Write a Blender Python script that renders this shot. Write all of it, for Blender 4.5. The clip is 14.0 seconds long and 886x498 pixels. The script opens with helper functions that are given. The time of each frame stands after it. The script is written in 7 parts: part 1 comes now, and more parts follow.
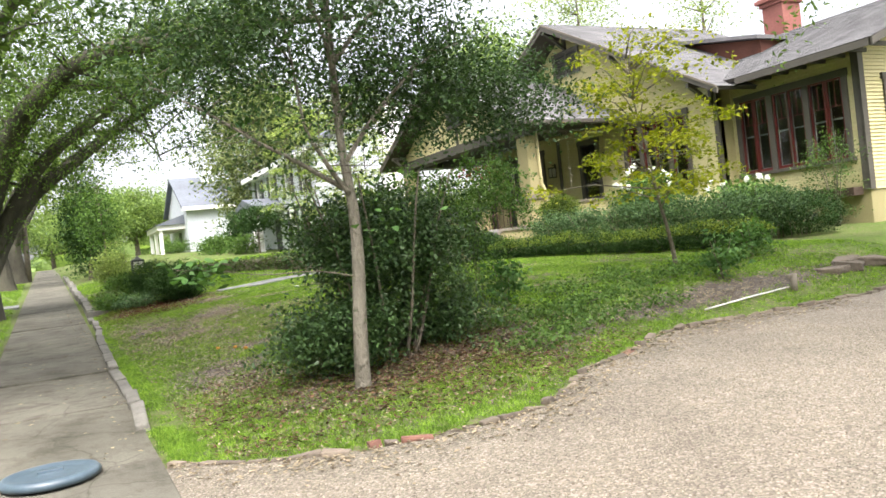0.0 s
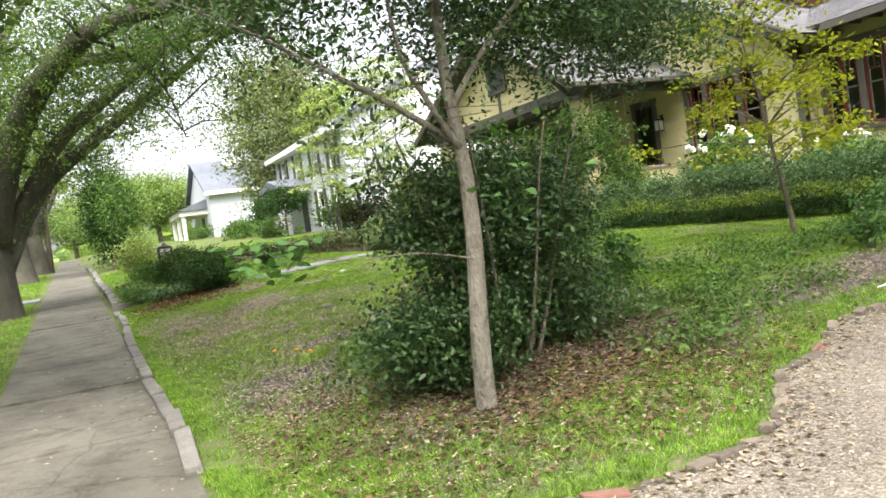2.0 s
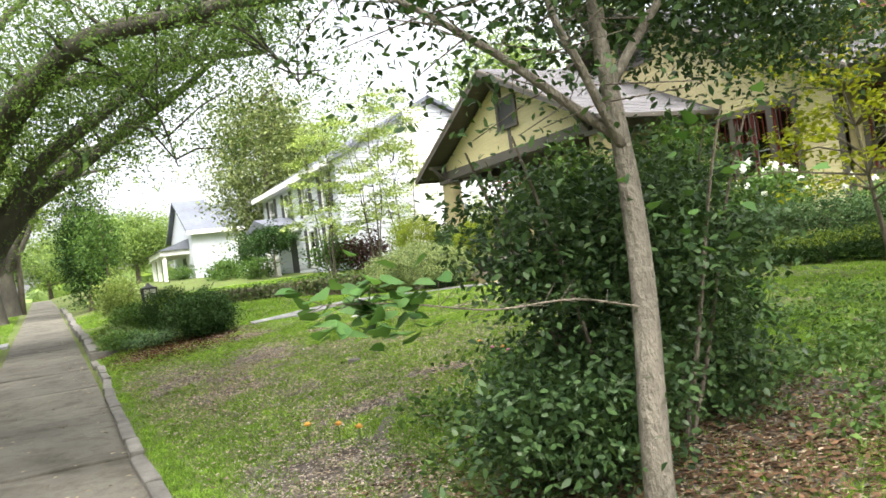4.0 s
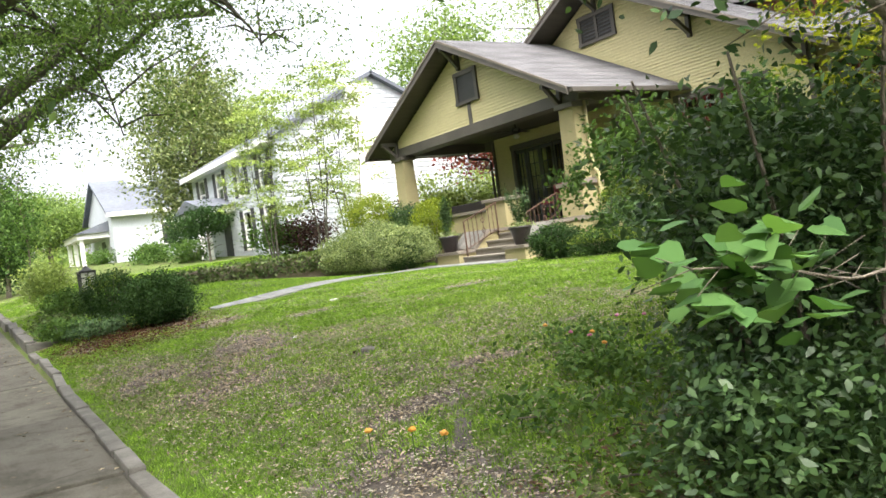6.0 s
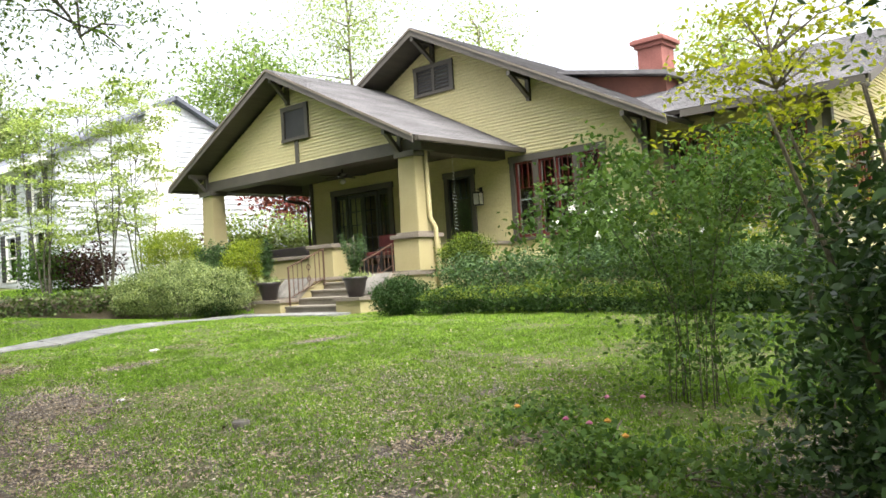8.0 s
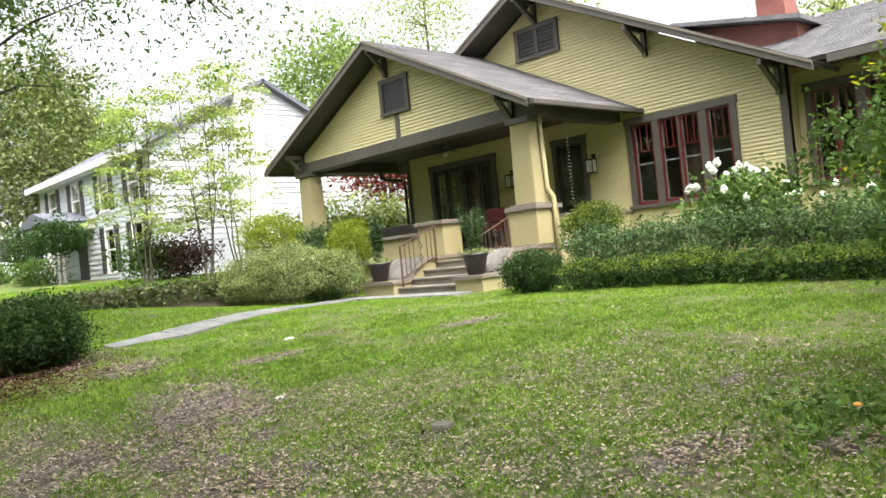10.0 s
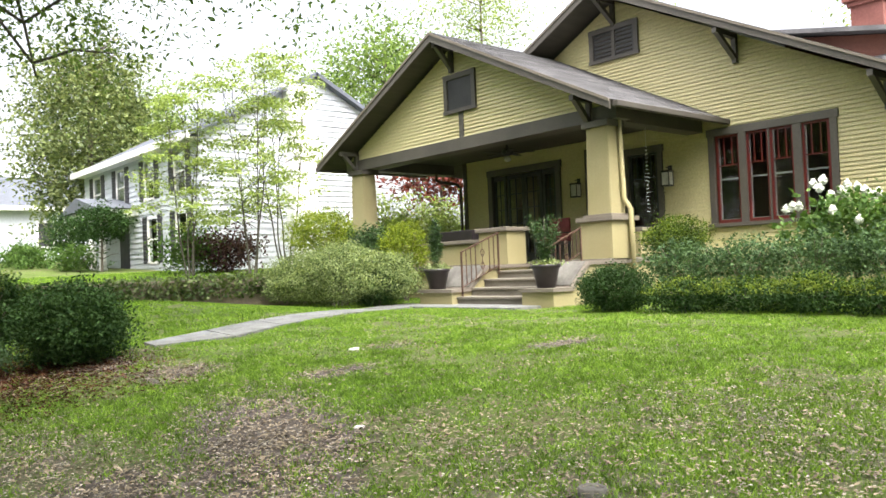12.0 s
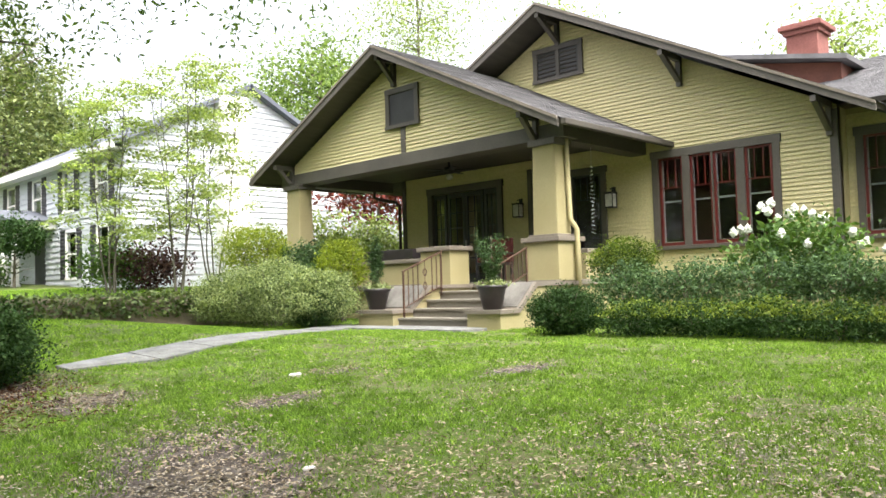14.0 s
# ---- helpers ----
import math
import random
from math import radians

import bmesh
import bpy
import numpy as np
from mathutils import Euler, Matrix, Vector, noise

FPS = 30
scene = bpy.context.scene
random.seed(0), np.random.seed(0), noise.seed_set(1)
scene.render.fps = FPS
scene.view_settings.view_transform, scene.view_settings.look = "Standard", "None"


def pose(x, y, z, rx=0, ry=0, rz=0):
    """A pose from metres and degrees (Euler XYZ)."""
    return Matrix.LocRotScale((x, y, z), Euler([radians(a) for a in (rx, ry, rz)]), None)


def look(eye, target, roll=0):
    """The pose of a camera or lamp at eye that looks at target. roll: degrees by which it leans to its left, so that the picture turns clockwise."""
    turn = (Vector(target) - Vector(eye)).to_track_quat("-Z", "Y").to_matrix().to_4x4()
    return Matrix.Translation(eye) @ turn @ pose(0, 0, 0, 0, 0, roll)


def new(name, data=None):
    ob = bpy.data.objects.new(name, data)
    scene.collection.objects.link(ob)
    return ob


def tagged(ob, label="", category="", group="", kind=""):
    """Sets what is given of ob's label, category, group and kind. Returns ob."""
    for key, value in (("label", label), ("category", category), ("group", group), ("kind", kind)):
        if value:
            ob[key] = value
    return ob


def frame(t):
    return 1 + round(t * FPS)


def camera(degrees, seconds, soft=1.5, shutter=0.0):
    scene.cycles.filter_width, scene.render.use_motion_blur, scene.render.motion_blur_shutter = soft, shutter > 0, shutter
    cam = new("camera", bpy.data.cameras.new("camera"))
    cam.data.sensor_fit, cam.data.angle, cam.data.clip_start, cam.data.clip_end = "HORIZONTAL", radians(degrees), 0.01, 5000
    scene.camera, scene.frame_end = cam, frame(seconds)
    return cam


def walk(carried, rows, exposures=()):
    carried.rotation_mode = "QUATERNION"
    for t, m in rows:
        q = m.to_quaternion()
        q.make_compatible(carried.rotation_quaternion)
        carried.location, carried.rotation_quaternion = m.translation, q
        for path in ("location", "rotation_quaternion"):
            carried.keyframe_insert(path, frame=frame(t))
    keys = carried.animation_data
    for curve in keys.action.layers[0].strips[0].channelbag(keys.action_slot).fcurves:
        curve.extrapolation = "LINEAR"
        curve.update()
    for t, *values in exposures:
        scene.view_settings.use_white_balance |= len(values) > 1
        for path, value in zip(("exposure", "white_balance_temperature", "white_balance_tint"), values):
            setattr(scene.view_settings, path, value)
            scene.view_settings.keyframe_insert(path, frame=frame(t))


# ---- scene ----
cam = camera(58.2, 14.0, soft=1.6)
EXPOSURES = [(0.0, 1.72), (2.5, 1.80), (4.0, 1.84), (9.5, 1.82), (14.0, 1.82)]
PATH = [
    (0, (-0.469, -0.39, 0.991), (0.435, 1.394, 0.983), -6.3),
    (0.5, (-0.358, 0.125, 0.99), (0.642, 1.856, 0.94), -5.8),
    (1, (-0.324, 0.618, 1.024), (0.721, 2.323, 0.982), -6.8),
    (1.5, (-0.359, 1.083, 1.032), (0.637, 2.816, 0.976), -7.4),
    (2, (-0.378, 1.554, 1.036), (0.477, 3.361, 0.981), -8.0),
    (2.5, (-0.375, 2.022, 1.071), (0.478, 3.83, 1.001), -6.6),
    (3, (-0.365, 2.472, 1.078), (0.504, 4.273, 1.117), -6.3),
    (3.5, (-0.367, 2.894, 1.099), (0.503, 4.694, 1.177), -7.3),
    (4, (-0.358, 3.335, 1.093), (0.556, 5.113, 1.139), -7.5),
    (4.2, (-0.38, 3.462, 1.097), (0.53, 5.242, 1.135), -7.7),
    (6.3, (-0.787, 5.013, 1.16), (0.378, 6.639, 1.121), -7.4),
    (6.5, (-0.81, 5.203, 1.188), (0.423, 6.778, 1.148), -7.0),
    (7, (-0.854, 5.669, 1.213), (0.487, 7.153, 1.213), -5.2),
    (7.2, (-0.824, 5.847, 1.216), (0.581, 7.269, 1.247), -4.7),
    (9.3, (-0.685, 7.391, 1.235), (0.855, 8.666, 1.27), -3.0),
    (9.5, (-0.65, 7.539, 1.218), (0.861, 8.849, 1.216), -3.1),
    (10, (-0.608, 7.901, 1.232), (0.768, 9.353, 1.251), -5.8),
    (10.5, (-0.573, 8.212, 1.237), (0.557, 9.862, 1.228), -6.5),
    (11, (-0.487, 8.497, 1.239), (0.582, 10.187, 1.201), -6.1),
    (11.5, (-0.433, 8.83, 1.249), (0.625, 10.527, 1.265), -4.3),
    (12, (-0.235, 9.141, 1.245), (1.079, 10.648, 1.293), -2.4),
    (12.5, (-0.089, 9.424, 1.197), (1.356, 10.807, 1.233), -1.1),
    (13, (-0.06, 9.604, 1.253), (1.505, 10.848, 1.31), -1.3),
    (13.5, (-0.019, 9.684, 1.225), (1.497, 10.985, 1.318), -1.9),
    (14, (0.013, 9.716, 1.229), (1.453, 11.101, 1.324), -1.7),
]
walk(cam, [(t, look(eye, target, roll)) for t, eye, target, roll in PATH], EXPOSURES)

# ---- light: a bright, hazy sky with a veiled sun ----
SUN_ELEVATION, SUN_AZIMUTH = radians(60), radians(200)
world = bpy.data.worlds.new("hazy_sky")
scene.world = world
world.use_nodes = True
sky = world.node_tree.nodes.new("ShaderNodeTexSky")
sky.sky_type = "NISHITA"
sky.sun_disc = False
sky.sun_elevation, sky.sun_rotation = SUN_ELEVATION, SUN_AZIMUTH
sky.air_density, sky.dust_density, sky.ozone_density = 0.5, 9.0, 0.3
background = world.node_tree.nodes["Background"]
background.inputs["Strength"].default_value = 0.19
haze = world.node_tree.nodes.new("ShaderNodeHueSaturation")
haze.inputs["Saturation"].default_value = 0.45
world.node_tree.links.new(sky.outputs["Color"], haze.inputs["Color"])
veil = world.node_tree.nodes.new("ShaderNodeMix")
veil.data_type, veil.blend_type = "RGBA", "ADD"
veil.inputs[0].default_value = 1.0
veil.inputs[7].default_value = (1.0, 0.985, 1.02, 1)
world.node_tree.links.new(haze.outputs["Color"], veil.inputs[6])
world.node_tree.links.new(veil.outputs[2], background.inputs["Color"])
sun = new("sun", bpy.data.lights.new("sun", "SUN"))
sun.data.energy, sun.data.angle, sun.data.color = 0.06, radians(25), (1.0, 0.95, 0.86)
SUN_DIR = Vector((math.sin(SUN_AZIMUTH) * math.cos(SUN_ELEVATION), math.cos(SUN_AZIMUTH) * math.cos(SUN_ELEVATION), math.sin(SUN_ELEVATION)))
sun.matrix_world = look(SUN_DIR * 40, (0, 0, 0))


# ---- materials ----
def nodes_of(name):
    m = bpy.data.materials.new(name)
    m.use_nodes = True
    return m, m.node_tree, m.node_tree.nodes["Principled BSDF"]


def add(tree, kind, **values):
    n = tree.nodes.new(kind)
    for key, value in values.items():
        if key in n.inputs:
            n.inputs[key].default_value = value
    return n


def ramp_of(tree, factor, stops):
    r = tree.nodes.new("ShaderNodeValToRGB")
    while len(r.color_ramp.elements) < len(stops):
        r.color_ramp.elements.new(0.5)
    for e, (at, colour) in zip(r.color_ramp.elements, stops):
        e.position, e.color = at, (*colour, 1)
    tree.links.new(factor, r.inputs["Fac"])
    return r.outputs["Color"]


def mixed(tree, factor, a, b, blend="MIX"):
    n = tree.nodes.new("ShaderNodeMix")
    n.data_type, n.blend_type = "RGBA", blend
    for socket, value in ((n.inputs[0], factor), (n.inputs[6], a), (n.inputs[7], b)):
        if isinstance(value, (int, float)):
            socket.default_value = value
        elif isinstance(value, tuple):
            socket.default_value = (*value, 1)
        else:
            tree.links.new(value, socket)
    return n.outputs[2]


def noise_of(tree, scale, detail=4.0, rough=0.6, stretch=(1, 1, 1)):
    c = tree.nodes.new("ShaderNodeTexCoord")
    mp = tree.nodes.new("ShaderNodeMapping")
    mp.inputs["Scale"].default_value = stretch
    geo = tree.nodes.new("ShaderNodeNewGeometry")
    tree.links.new(geo.outputs["Position"], mp.inputs["Vector"])
    tree.nodes.remove(c)
    n = add(tree, "ShaderNodeTexNoise", Scale=scale, Detail=detail, Roughness=rough)
    tree.links.new(mp.outputs["Vector"], n.inputs["Vector"])
    return n.outputs["Fac"]


def bump(tree, bsdf, height, strength=0.3, distance=0.01):
    b = add(tree, "ShaderNodeBump", Strength=strength, Distance=distance)
    tree.links.new(height, b.inputs["Height"])
    tree.links.new(b.outputs["Normal"], bsdf.inputs["Normal"])


def surface(name, dark, light, rough=0.7, coarse=1.5, fine=40.0, relief=0.3, depth=0.004, metal=0.0, stretch=(1, 1, 1), random_tint=0.0):
    """A painted, mineral or wooden surface: two scales of noise between two colours, and fine relief."""
    m, tree, bsdf = nodes_of(name)
    big, small = noise_of(tree, coarse, 5, 0.6, stretch), noise_of(tree, fine, 3, 0.6, stretch)
    base = ramp_of(tree, big, [(0.3, dark), (0.7, light)])
    spots = ramp_of(tree, small, [(0.3, (0.72, 0.72, 0.72)), (0.7, (1.15, 1.15, 1.15))])
    colour = mixed(tree, 0.6, base, spots, "MULTIPLY")
    if random_tint:
        info = tree.nodes.new("ShaderNodeObjectInfo")
        tint = ramp_of(tree, info.outputs["Random"], [(0.0, (1 - random_tint,) * 3), (1.0, (1 + random_tint,) * 3)])
        colour = mixed(tree, 1.0, colour, tint, "MULTIPLY")
    tree.links.new(colour, bsdf.inputs["Base Color"])
    bsdf.inputs["Roughness"].default_value = rough
    bsdf.inputs["Metallic"].default_value = metal
    if relief:
        bump(tree, bsdf, small, relief, depth)
    return m


def foliage(name, dark, light, rough=0.45, through_light=0.35, gloss=0.35, mottle=0.0):
    """Leaves: each its own green, letting some light through."""
    m, tree, bsdf = nodes_of(name)
    geo = tree.nodes.new("ShaderNodeNewGeometry")
    each = ramp_of(tree, geo.outputs["Random Per Island"], [(0.0, dark), (0.75, light), (1.0, tuple(min(1, c * 1.35) for c in light))])
    patch = ramp_of(tree, noise_of(tree, 1.6, 3), [(0.35, (0.75, 0.78, 0.75)), (0.65, (1.2, 1.18, 1.1))])
    colour = mixed(tree, 0.8, each, patch, "MULTIPLY")
    if mottle:
        colour = mixed(tree, mottle, colour, ramp_of(tree, noise_of(tree, 9.0, 3, 0.7), [(0.36, (0.55, 0.56, 0.55)), (0.64, (1.4, 1.32, 1.1))]), "MULTIPLY")
    tree.links.new(colour, bsdf.inputs["Base Color"])
    bsdf.inputs["Roughness"].default_value = rough
    bsdf.inputs["Specular IOR Level"].default_value = gloss * 0.4
    soft = tree.nodes.new("ShaderNodeBsdfTranslucent")
    tree.links.new(mixed(tree, 1.0, colour, (1.25, 1.3, 0.6), "MULTIPLY"), soft.inputs["Color"])
    mix = add(tree, "ShaderNodeMixShader", Fac=through_light)
    out = tree.nodes["Material Output"]
    tree.links.new(bsdf.outputs[0], mix.inputs[1])
    tree.links.new(soft.outputs[0], mix.inputs[2])
    tree.links.new(mix.outputs[0], out.inputs["Surface"])
    return m


M = {}
M["siding"] = surface("yellow_siding_paint", (0.50, 0.45, 0.235), (0.56, 0.51, 0.28), 0.6, 0.7, 25, 0.05, 0.001)
M["stucco"] = surface("yellow_stucco", (0.278, 0.244, 0.119), (0.321, 0.284, 0.150), 0.85, 0.9, 60, 0.5, 0.004)
M["trim"] = surface("taupe_trim_paint", (0.065, 0.059, 0.050), (0.093, 0.084, 0.069), 0.6, 1.2, 30, 0.2, 0.002)
M["soffit"] = surface("dark_soffit_paint", (0.049, 0.043, 0.035), (0.070, 0.063, 0.050), 0.7, 1.2, 30, 0.2, 0.002, stretch=(1, 8, 1))
M["ceiling"] = surface("porch_ceiling_paint", (0.050, 0.044, 0.034), (0.068, 0.060, 0.048), 0.65, 1.0, 20, 0.2, 0.002, stretch=(1, 12, 1))
M["shingle"] = surface("grey_asphalt_shingle", (0.090, 0.090, 0.093), (0.165, 0.163, 0.168), 0.95, 0.8, 22, 0.9, 0.012, stretch=(1, 3, 1))
M["slate"] = surface("blue_grey_roof", (0.085, 0.095, 0.115), (0.13, 0.145, 0.17), 0.9, 0.5, 6, 0.6, 0.01)
M["red"] = surface("red_sash_paint", (0.076, 0.009, 0.008), (0.122, 0.014, 0.011), 0.4, 2, 30, 0.1, 0.002)
M["white"] = surface("white_paint", (0.74, 0.74, 0.72), (0.82, 0.82, 0.80), 0.55, 1.0, 30, 0.1, 0.002)
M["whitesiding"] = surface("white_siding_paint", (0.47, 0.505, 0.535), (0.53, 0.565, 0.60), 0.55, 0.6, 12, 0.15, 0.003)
M["black"] = surface("black_paint", (0.012, 0.012, 0.013), (0.03, 0.03, 0.03), 0.45, 2, 30, 0.1, 0.002)
M["shutter"] = surface("dark_shutter_paint", (0.02, 0.022, 0.026), (0.05, 0.05, 0.055), 0.6, 2, 30, 0.1, 0.002)
M["brick"] = surface("red_painted_brick", (0.18, 0.062, 0.050), (0.24, 0.092, 0.075), 0.8, 2.5, 18, 0.5, 0.006)
M["dormer"] = surface("rust_brown_paint", (0.13, 0.045, 0.03), (0.19, 0.07, 0.045), 0.7, 2, 25, 0.3, 0.004)
M["cap"] = surface("grey_cap_paint", (0.133, 0.115, 0.091), (0.182, 0.158, 0.126), 0.7, 1.5, 30, 0.3, 0.003)
M["step"] = surface("worn_concrete_step", (0.140, 0.125, 0.098), (0.200, 0.182, 0.148), 0.85, 1.6, 35, 0.4, 0.004)
M["path_slab"] = surface("pale_path_concrete", (0.095, 0.099, 0.095), (0.215, 0.222, 0.214), 0.9, 5.0, 40, 0.8, 0.012, random_tint=0.12)
M["kerb"] = surface("pale_kerb_concrete", (0.075, 0.072, 0.062), (0.17, 0.163, 0.145), 0.9, 3.0, 35, 0.6, 0.01, random_tint=0.15)
M["edge_stone"] = surface("mossy_edging_stone", (0.082, 0.068, 0.054), (0.184, 0.150, 0.116), 0.95, 2.5, 28, 0.8, 0.015, random_tint=0.25)
M["dark_stone"] = surface("dark_damp_stone", (0.036, 0.032, 0.026), (0.082, 0.072, 0.058), 0.9, 4, 40, 0.8, 0.012)
M["edge_brick"] = surface("old_red_brick", (0.125, 0.056, 0.040), (0.185, 0.092, 0.068), 0.9, 3, 30, 0.6, 0.008, random_tint=0.2)
M["asphalt"] = surface("worn_asphalt", (0.045, 0.045, 0.047), (0.075, 0.075, 0.075), 0.9, 0.4, 60, 0.5, 0.006)
M["bark"] = surface("grey_brown_bark", (0.075, 0.062, 0.046), (0.20, 0.175, 0.135), 0.95, 5, 34, 1.0, 0.04, stretch=(1, 1, 0.35))
M["young_bark"] = surface("pale_grey_bark", (0.100, 0.090, 0.070), (0.208, 0.190, 0.152), 0.95, 7, 40, 1.0, 0.03, stretch=(1, 1, 0.5))
M["mulch"] = foliage("red_brown_mulch", (0.030, 0.014, 0.008), (0.100, 0.045, 0.025), 0.9, 0.0, 0.1)
M["oak_bark"] = surface("dark_oak_bark", (0.035, 0.032, 0.023), (0.097, 0.092, 0.067), 0.95, 1.2, 12, 1.0, 0.05, stretch=(1, 1, 0.5))
M["iron"] = surface("rusty_iron", (0.042, 0.020, 0.011), (0.080, 0.038, 0.019), 0.7, 6, 50, 0.3, 0.002)
M["pot"] = surface("dark_glazed_pot", (0.012, 0.010, 0.012), (0.028, 0.022, 0.024), 0.35, 4, 30, 0.2, 0.003)
M["soil"] = surface("potting_soil", (0.03, 0.02, 0.012), (0.07, 0.05, 0.03), 1.0, 8, 60, 0.8, 0.01)
M["lid"] = surface("blue_grey_plastic", (0.055, 0.084, 0.112), (0.083, 0.115, 0.145), 0.35, 3, 20, 0.15, 0.002)
M["lead"] = surface("grey_metal", (0.22, 0.22, 0.22), (0.34, 0.34, 0.34), 0.4, 4, 30, 0.1, 0.001, metal=0.6)
# dark brown on every room surface, so interiors look dim through the glass
M["dim_room"] = surface("dim_room_wall", (0.055, 0.035, 0.027), (0.09, 0.06, 0.045), 0.9, 1.0, 8, 0.2, 0.004)
M["pvc"] = surface("white_pipe", (0.6, 0.6, 0.58), (0.72, 0.72, 0.7), 0.45, 4, 30, 0.1, 0.001)
M["cloth"] = surface("dark_red_upholstery", (0.10, 0.02, 0.02), (0.18, 0.04, 0.035), 0.9, 5, 60, 0.3, 0.002)
M["petal_white"] = surface("white_petals", (0.54, 0.56, 0.48), (0.68, 0.70, 0.62), 0.7, 12, 80, 0.2, 0.002)
M["petal_pink"] = surface("pink_petals", (0.336, 0.073, 0.163), (0.440, 0.166, 0.230), 0.6, 20, 80, 0.1, 0.001)
M["petal_orange"] = surface("orange_petals", (0.480, 0.210, 0.014), (0.560, 0.300, 0.036), 0.6, 20, 80, 0.1, 0.001)
M["lamp_glass"] = surface("milky_lamp_glass", (0.42, 0.42, 0.38), (0.56, 0.55, 0.50), 0.25, 4, 20, 0.0)
M["spiral"] = surface("white_enamel", (0.75, 0.75, 0.75), (0.85, 0.85, 0.85), 0.3, 5, 30, 0.0)

M["pebble"] = foliage("tan_pebbles", (0.098, 0.082, 0.066), (0.244, 0.223, 0.188), 0.9, 0.0, 0.2)
M["oak_leaf"] = foliage("live_oak_leaves", (0.046, 0.088, 0.026), (0.120, 0.185, 0.054), 0.55, 0.38, 0.25)
# oak leaves again, brightened for the light coming through the far crowns
M["street_leaf"] = foliage("lit_oak_leaves", (0.065, 0.110, 0.030), (0.165, 0.235, 0.070), 0.6, 0.5, 0.2)
M["holly_leaf"] = foliage("dark_glossy_leaves", (0.021, 0.049, 0.018), (0.057, 0.103, 0.037), 0.4, 0.25, 0.6)
M["shrub_leaf"] = foliage("mid_green_leaves", (0.038, 0.082, 0.022), (0.100, 0.170, 0.048), 0.55, 0.34, 0.25)
M["dense_leaf"] = foliage("dense_hedge_leaves", (0.030, 0.064, 0.028), (0.085, 0.140, 0.066), 0.55, 0.28, 0.3)
M["maple_leaf"] = foliage("yellow_green_maple_leaves", (0.107, 0.135, 0.014), (0.253, 0.270, 0.027), 0.5, 0.5)
M["box_leaf"] = foliage("boxwood_leaves", (0.014, 0.036, 0.012), (0.040, 0.078, 0.024), 0.6, 0.2, 0.2)
M["hedge_leaf"] = foliage("clipped_hedge_leaves", (0.017, 0.039, 0.009), (0.075, 0.112, 0.022), 0.6, 0.28, 0.2)
# fresh hedge leaves, brightened to carry the light on the hedge tops
M["hedge_tip"] = foliage("lit_hedge_tip_leaves", (0.065, 0.110, 0.016), (0.160, 0.205, 0.034), 0.5, 0.4)
M["lime_leaf"] = foliage("lime_green_leaves", (0.090, 0.135, 0.015), (0.203, 0.255, 0.030), 0.5, 0.4)
M["pale_leaf"] = foliage("pale_variegated_leaves", (0.103, 0.148, 0.055), (0.256, 0.309, 0.150), 0.55, 0.35)
M["redbud_leaf"] = foliage("soft_heart_leaves", (0.040, 0.098, 0.028), (0.082, 0.162, 0.050), 0.5, 0.3)
# far_leaf and birch_leaf: greens paled to put distance haze into the colour
M["far_leaf"] = foliage("hazed_tree_leaves", (0.080, 0.130, 0.045), (0.19, 0.265, 0.100), 0.6, 0.5, 0.2)
M["birch_leaf"] = foliage("light_hazed_leaves", (0.125, 0.180, 0.060), (0.280, 0.345, 0.140), 0.6, 0.45, 0.2)
M["magnolia_leaf"] = foliage("magnolia_leaves", (0.055, 0.085, 0.030), (0.190, 0.225, 0.095), 0.4, 0.3, 0.5)
M["red_leaf"] = foliage("dark_red_maple_leaves", (0.09, 0.025, 0.025), (0.20, 0.055, 0.05), 0.5, 0.35)
M["purple_leaf"] = foliage("purple_shrub_leaves", (0.035, 0.018, 0.022), (0.09, 0.05, 0.05), 0.5, 0.25)
M["ivy_leaf"] = foliage("ivy_leaves", (0.035, 0.065, 0.022), (0.10, 0.13, 0.05), 0.45, 0.25)
M["grass"] = foliage("lawn_blades", (0.070, 0.140, 0.026), (0.205, 0.340, 0.064), 0.75, 0.4, 0.1, 0.8)
M["brown_leaf"] = foliage("red_brown_leaves", (0.036, 0.022, 0.012), (0.115, 0.070, 0.042), 0.8, 0.1, 0.2)
M["leaf_scrap"] = foliage("bleached_leaf_scraps", (0.130, 0.110, 0.092), (0.420, 0.380, 0.330), 0.9, 0.05, 0.1)
M["dead_leaf"] = foliage("fallen_leaves", (0.072, 0.055, 0.038), (0.304, 0.254, 0.191), 0.85, 0.1, 0.1)


def glass_material():
    m, tree, bsdf = nodes_of("window_glass")
    bsdf.inputs["Base Color"].default_value = (0.9, 0.95, 0.93, 1)
    bsdf.inputs["Roughness"].default_value = 0.02
    bsdf.inputs["Transmission Weight"].default_value = 1.0
    bsdf.inputs["IOR"].default_value = 1.45
    return m


M["glass"] = glass_material()


def position_xy(tree):
    geo = tree.nodes.new("ShaderNodeNewGeometry")
    sep = tree.nodes.new("ShaderNodeSeparateXYZ")
    tree.links.new(geo.outputs["Position"], sep.inputs[0])
    return geo.outputs["Position"], sep.outputs["X"], sep.outputs["Y"]


def maths(tree, op, a, b=0.0, clamp=False):
    n = tree.nodes.new("ShaderNodeMath")
    n.operation, n.use_clamp = op, clamp
    for socket, value in zip(n.inputs, (a, b)):
        if isinstance(value, (int, float)):
            socket.default_value = value
        else:
            tree.links.new(value, socket)
    return n.outputs[0]


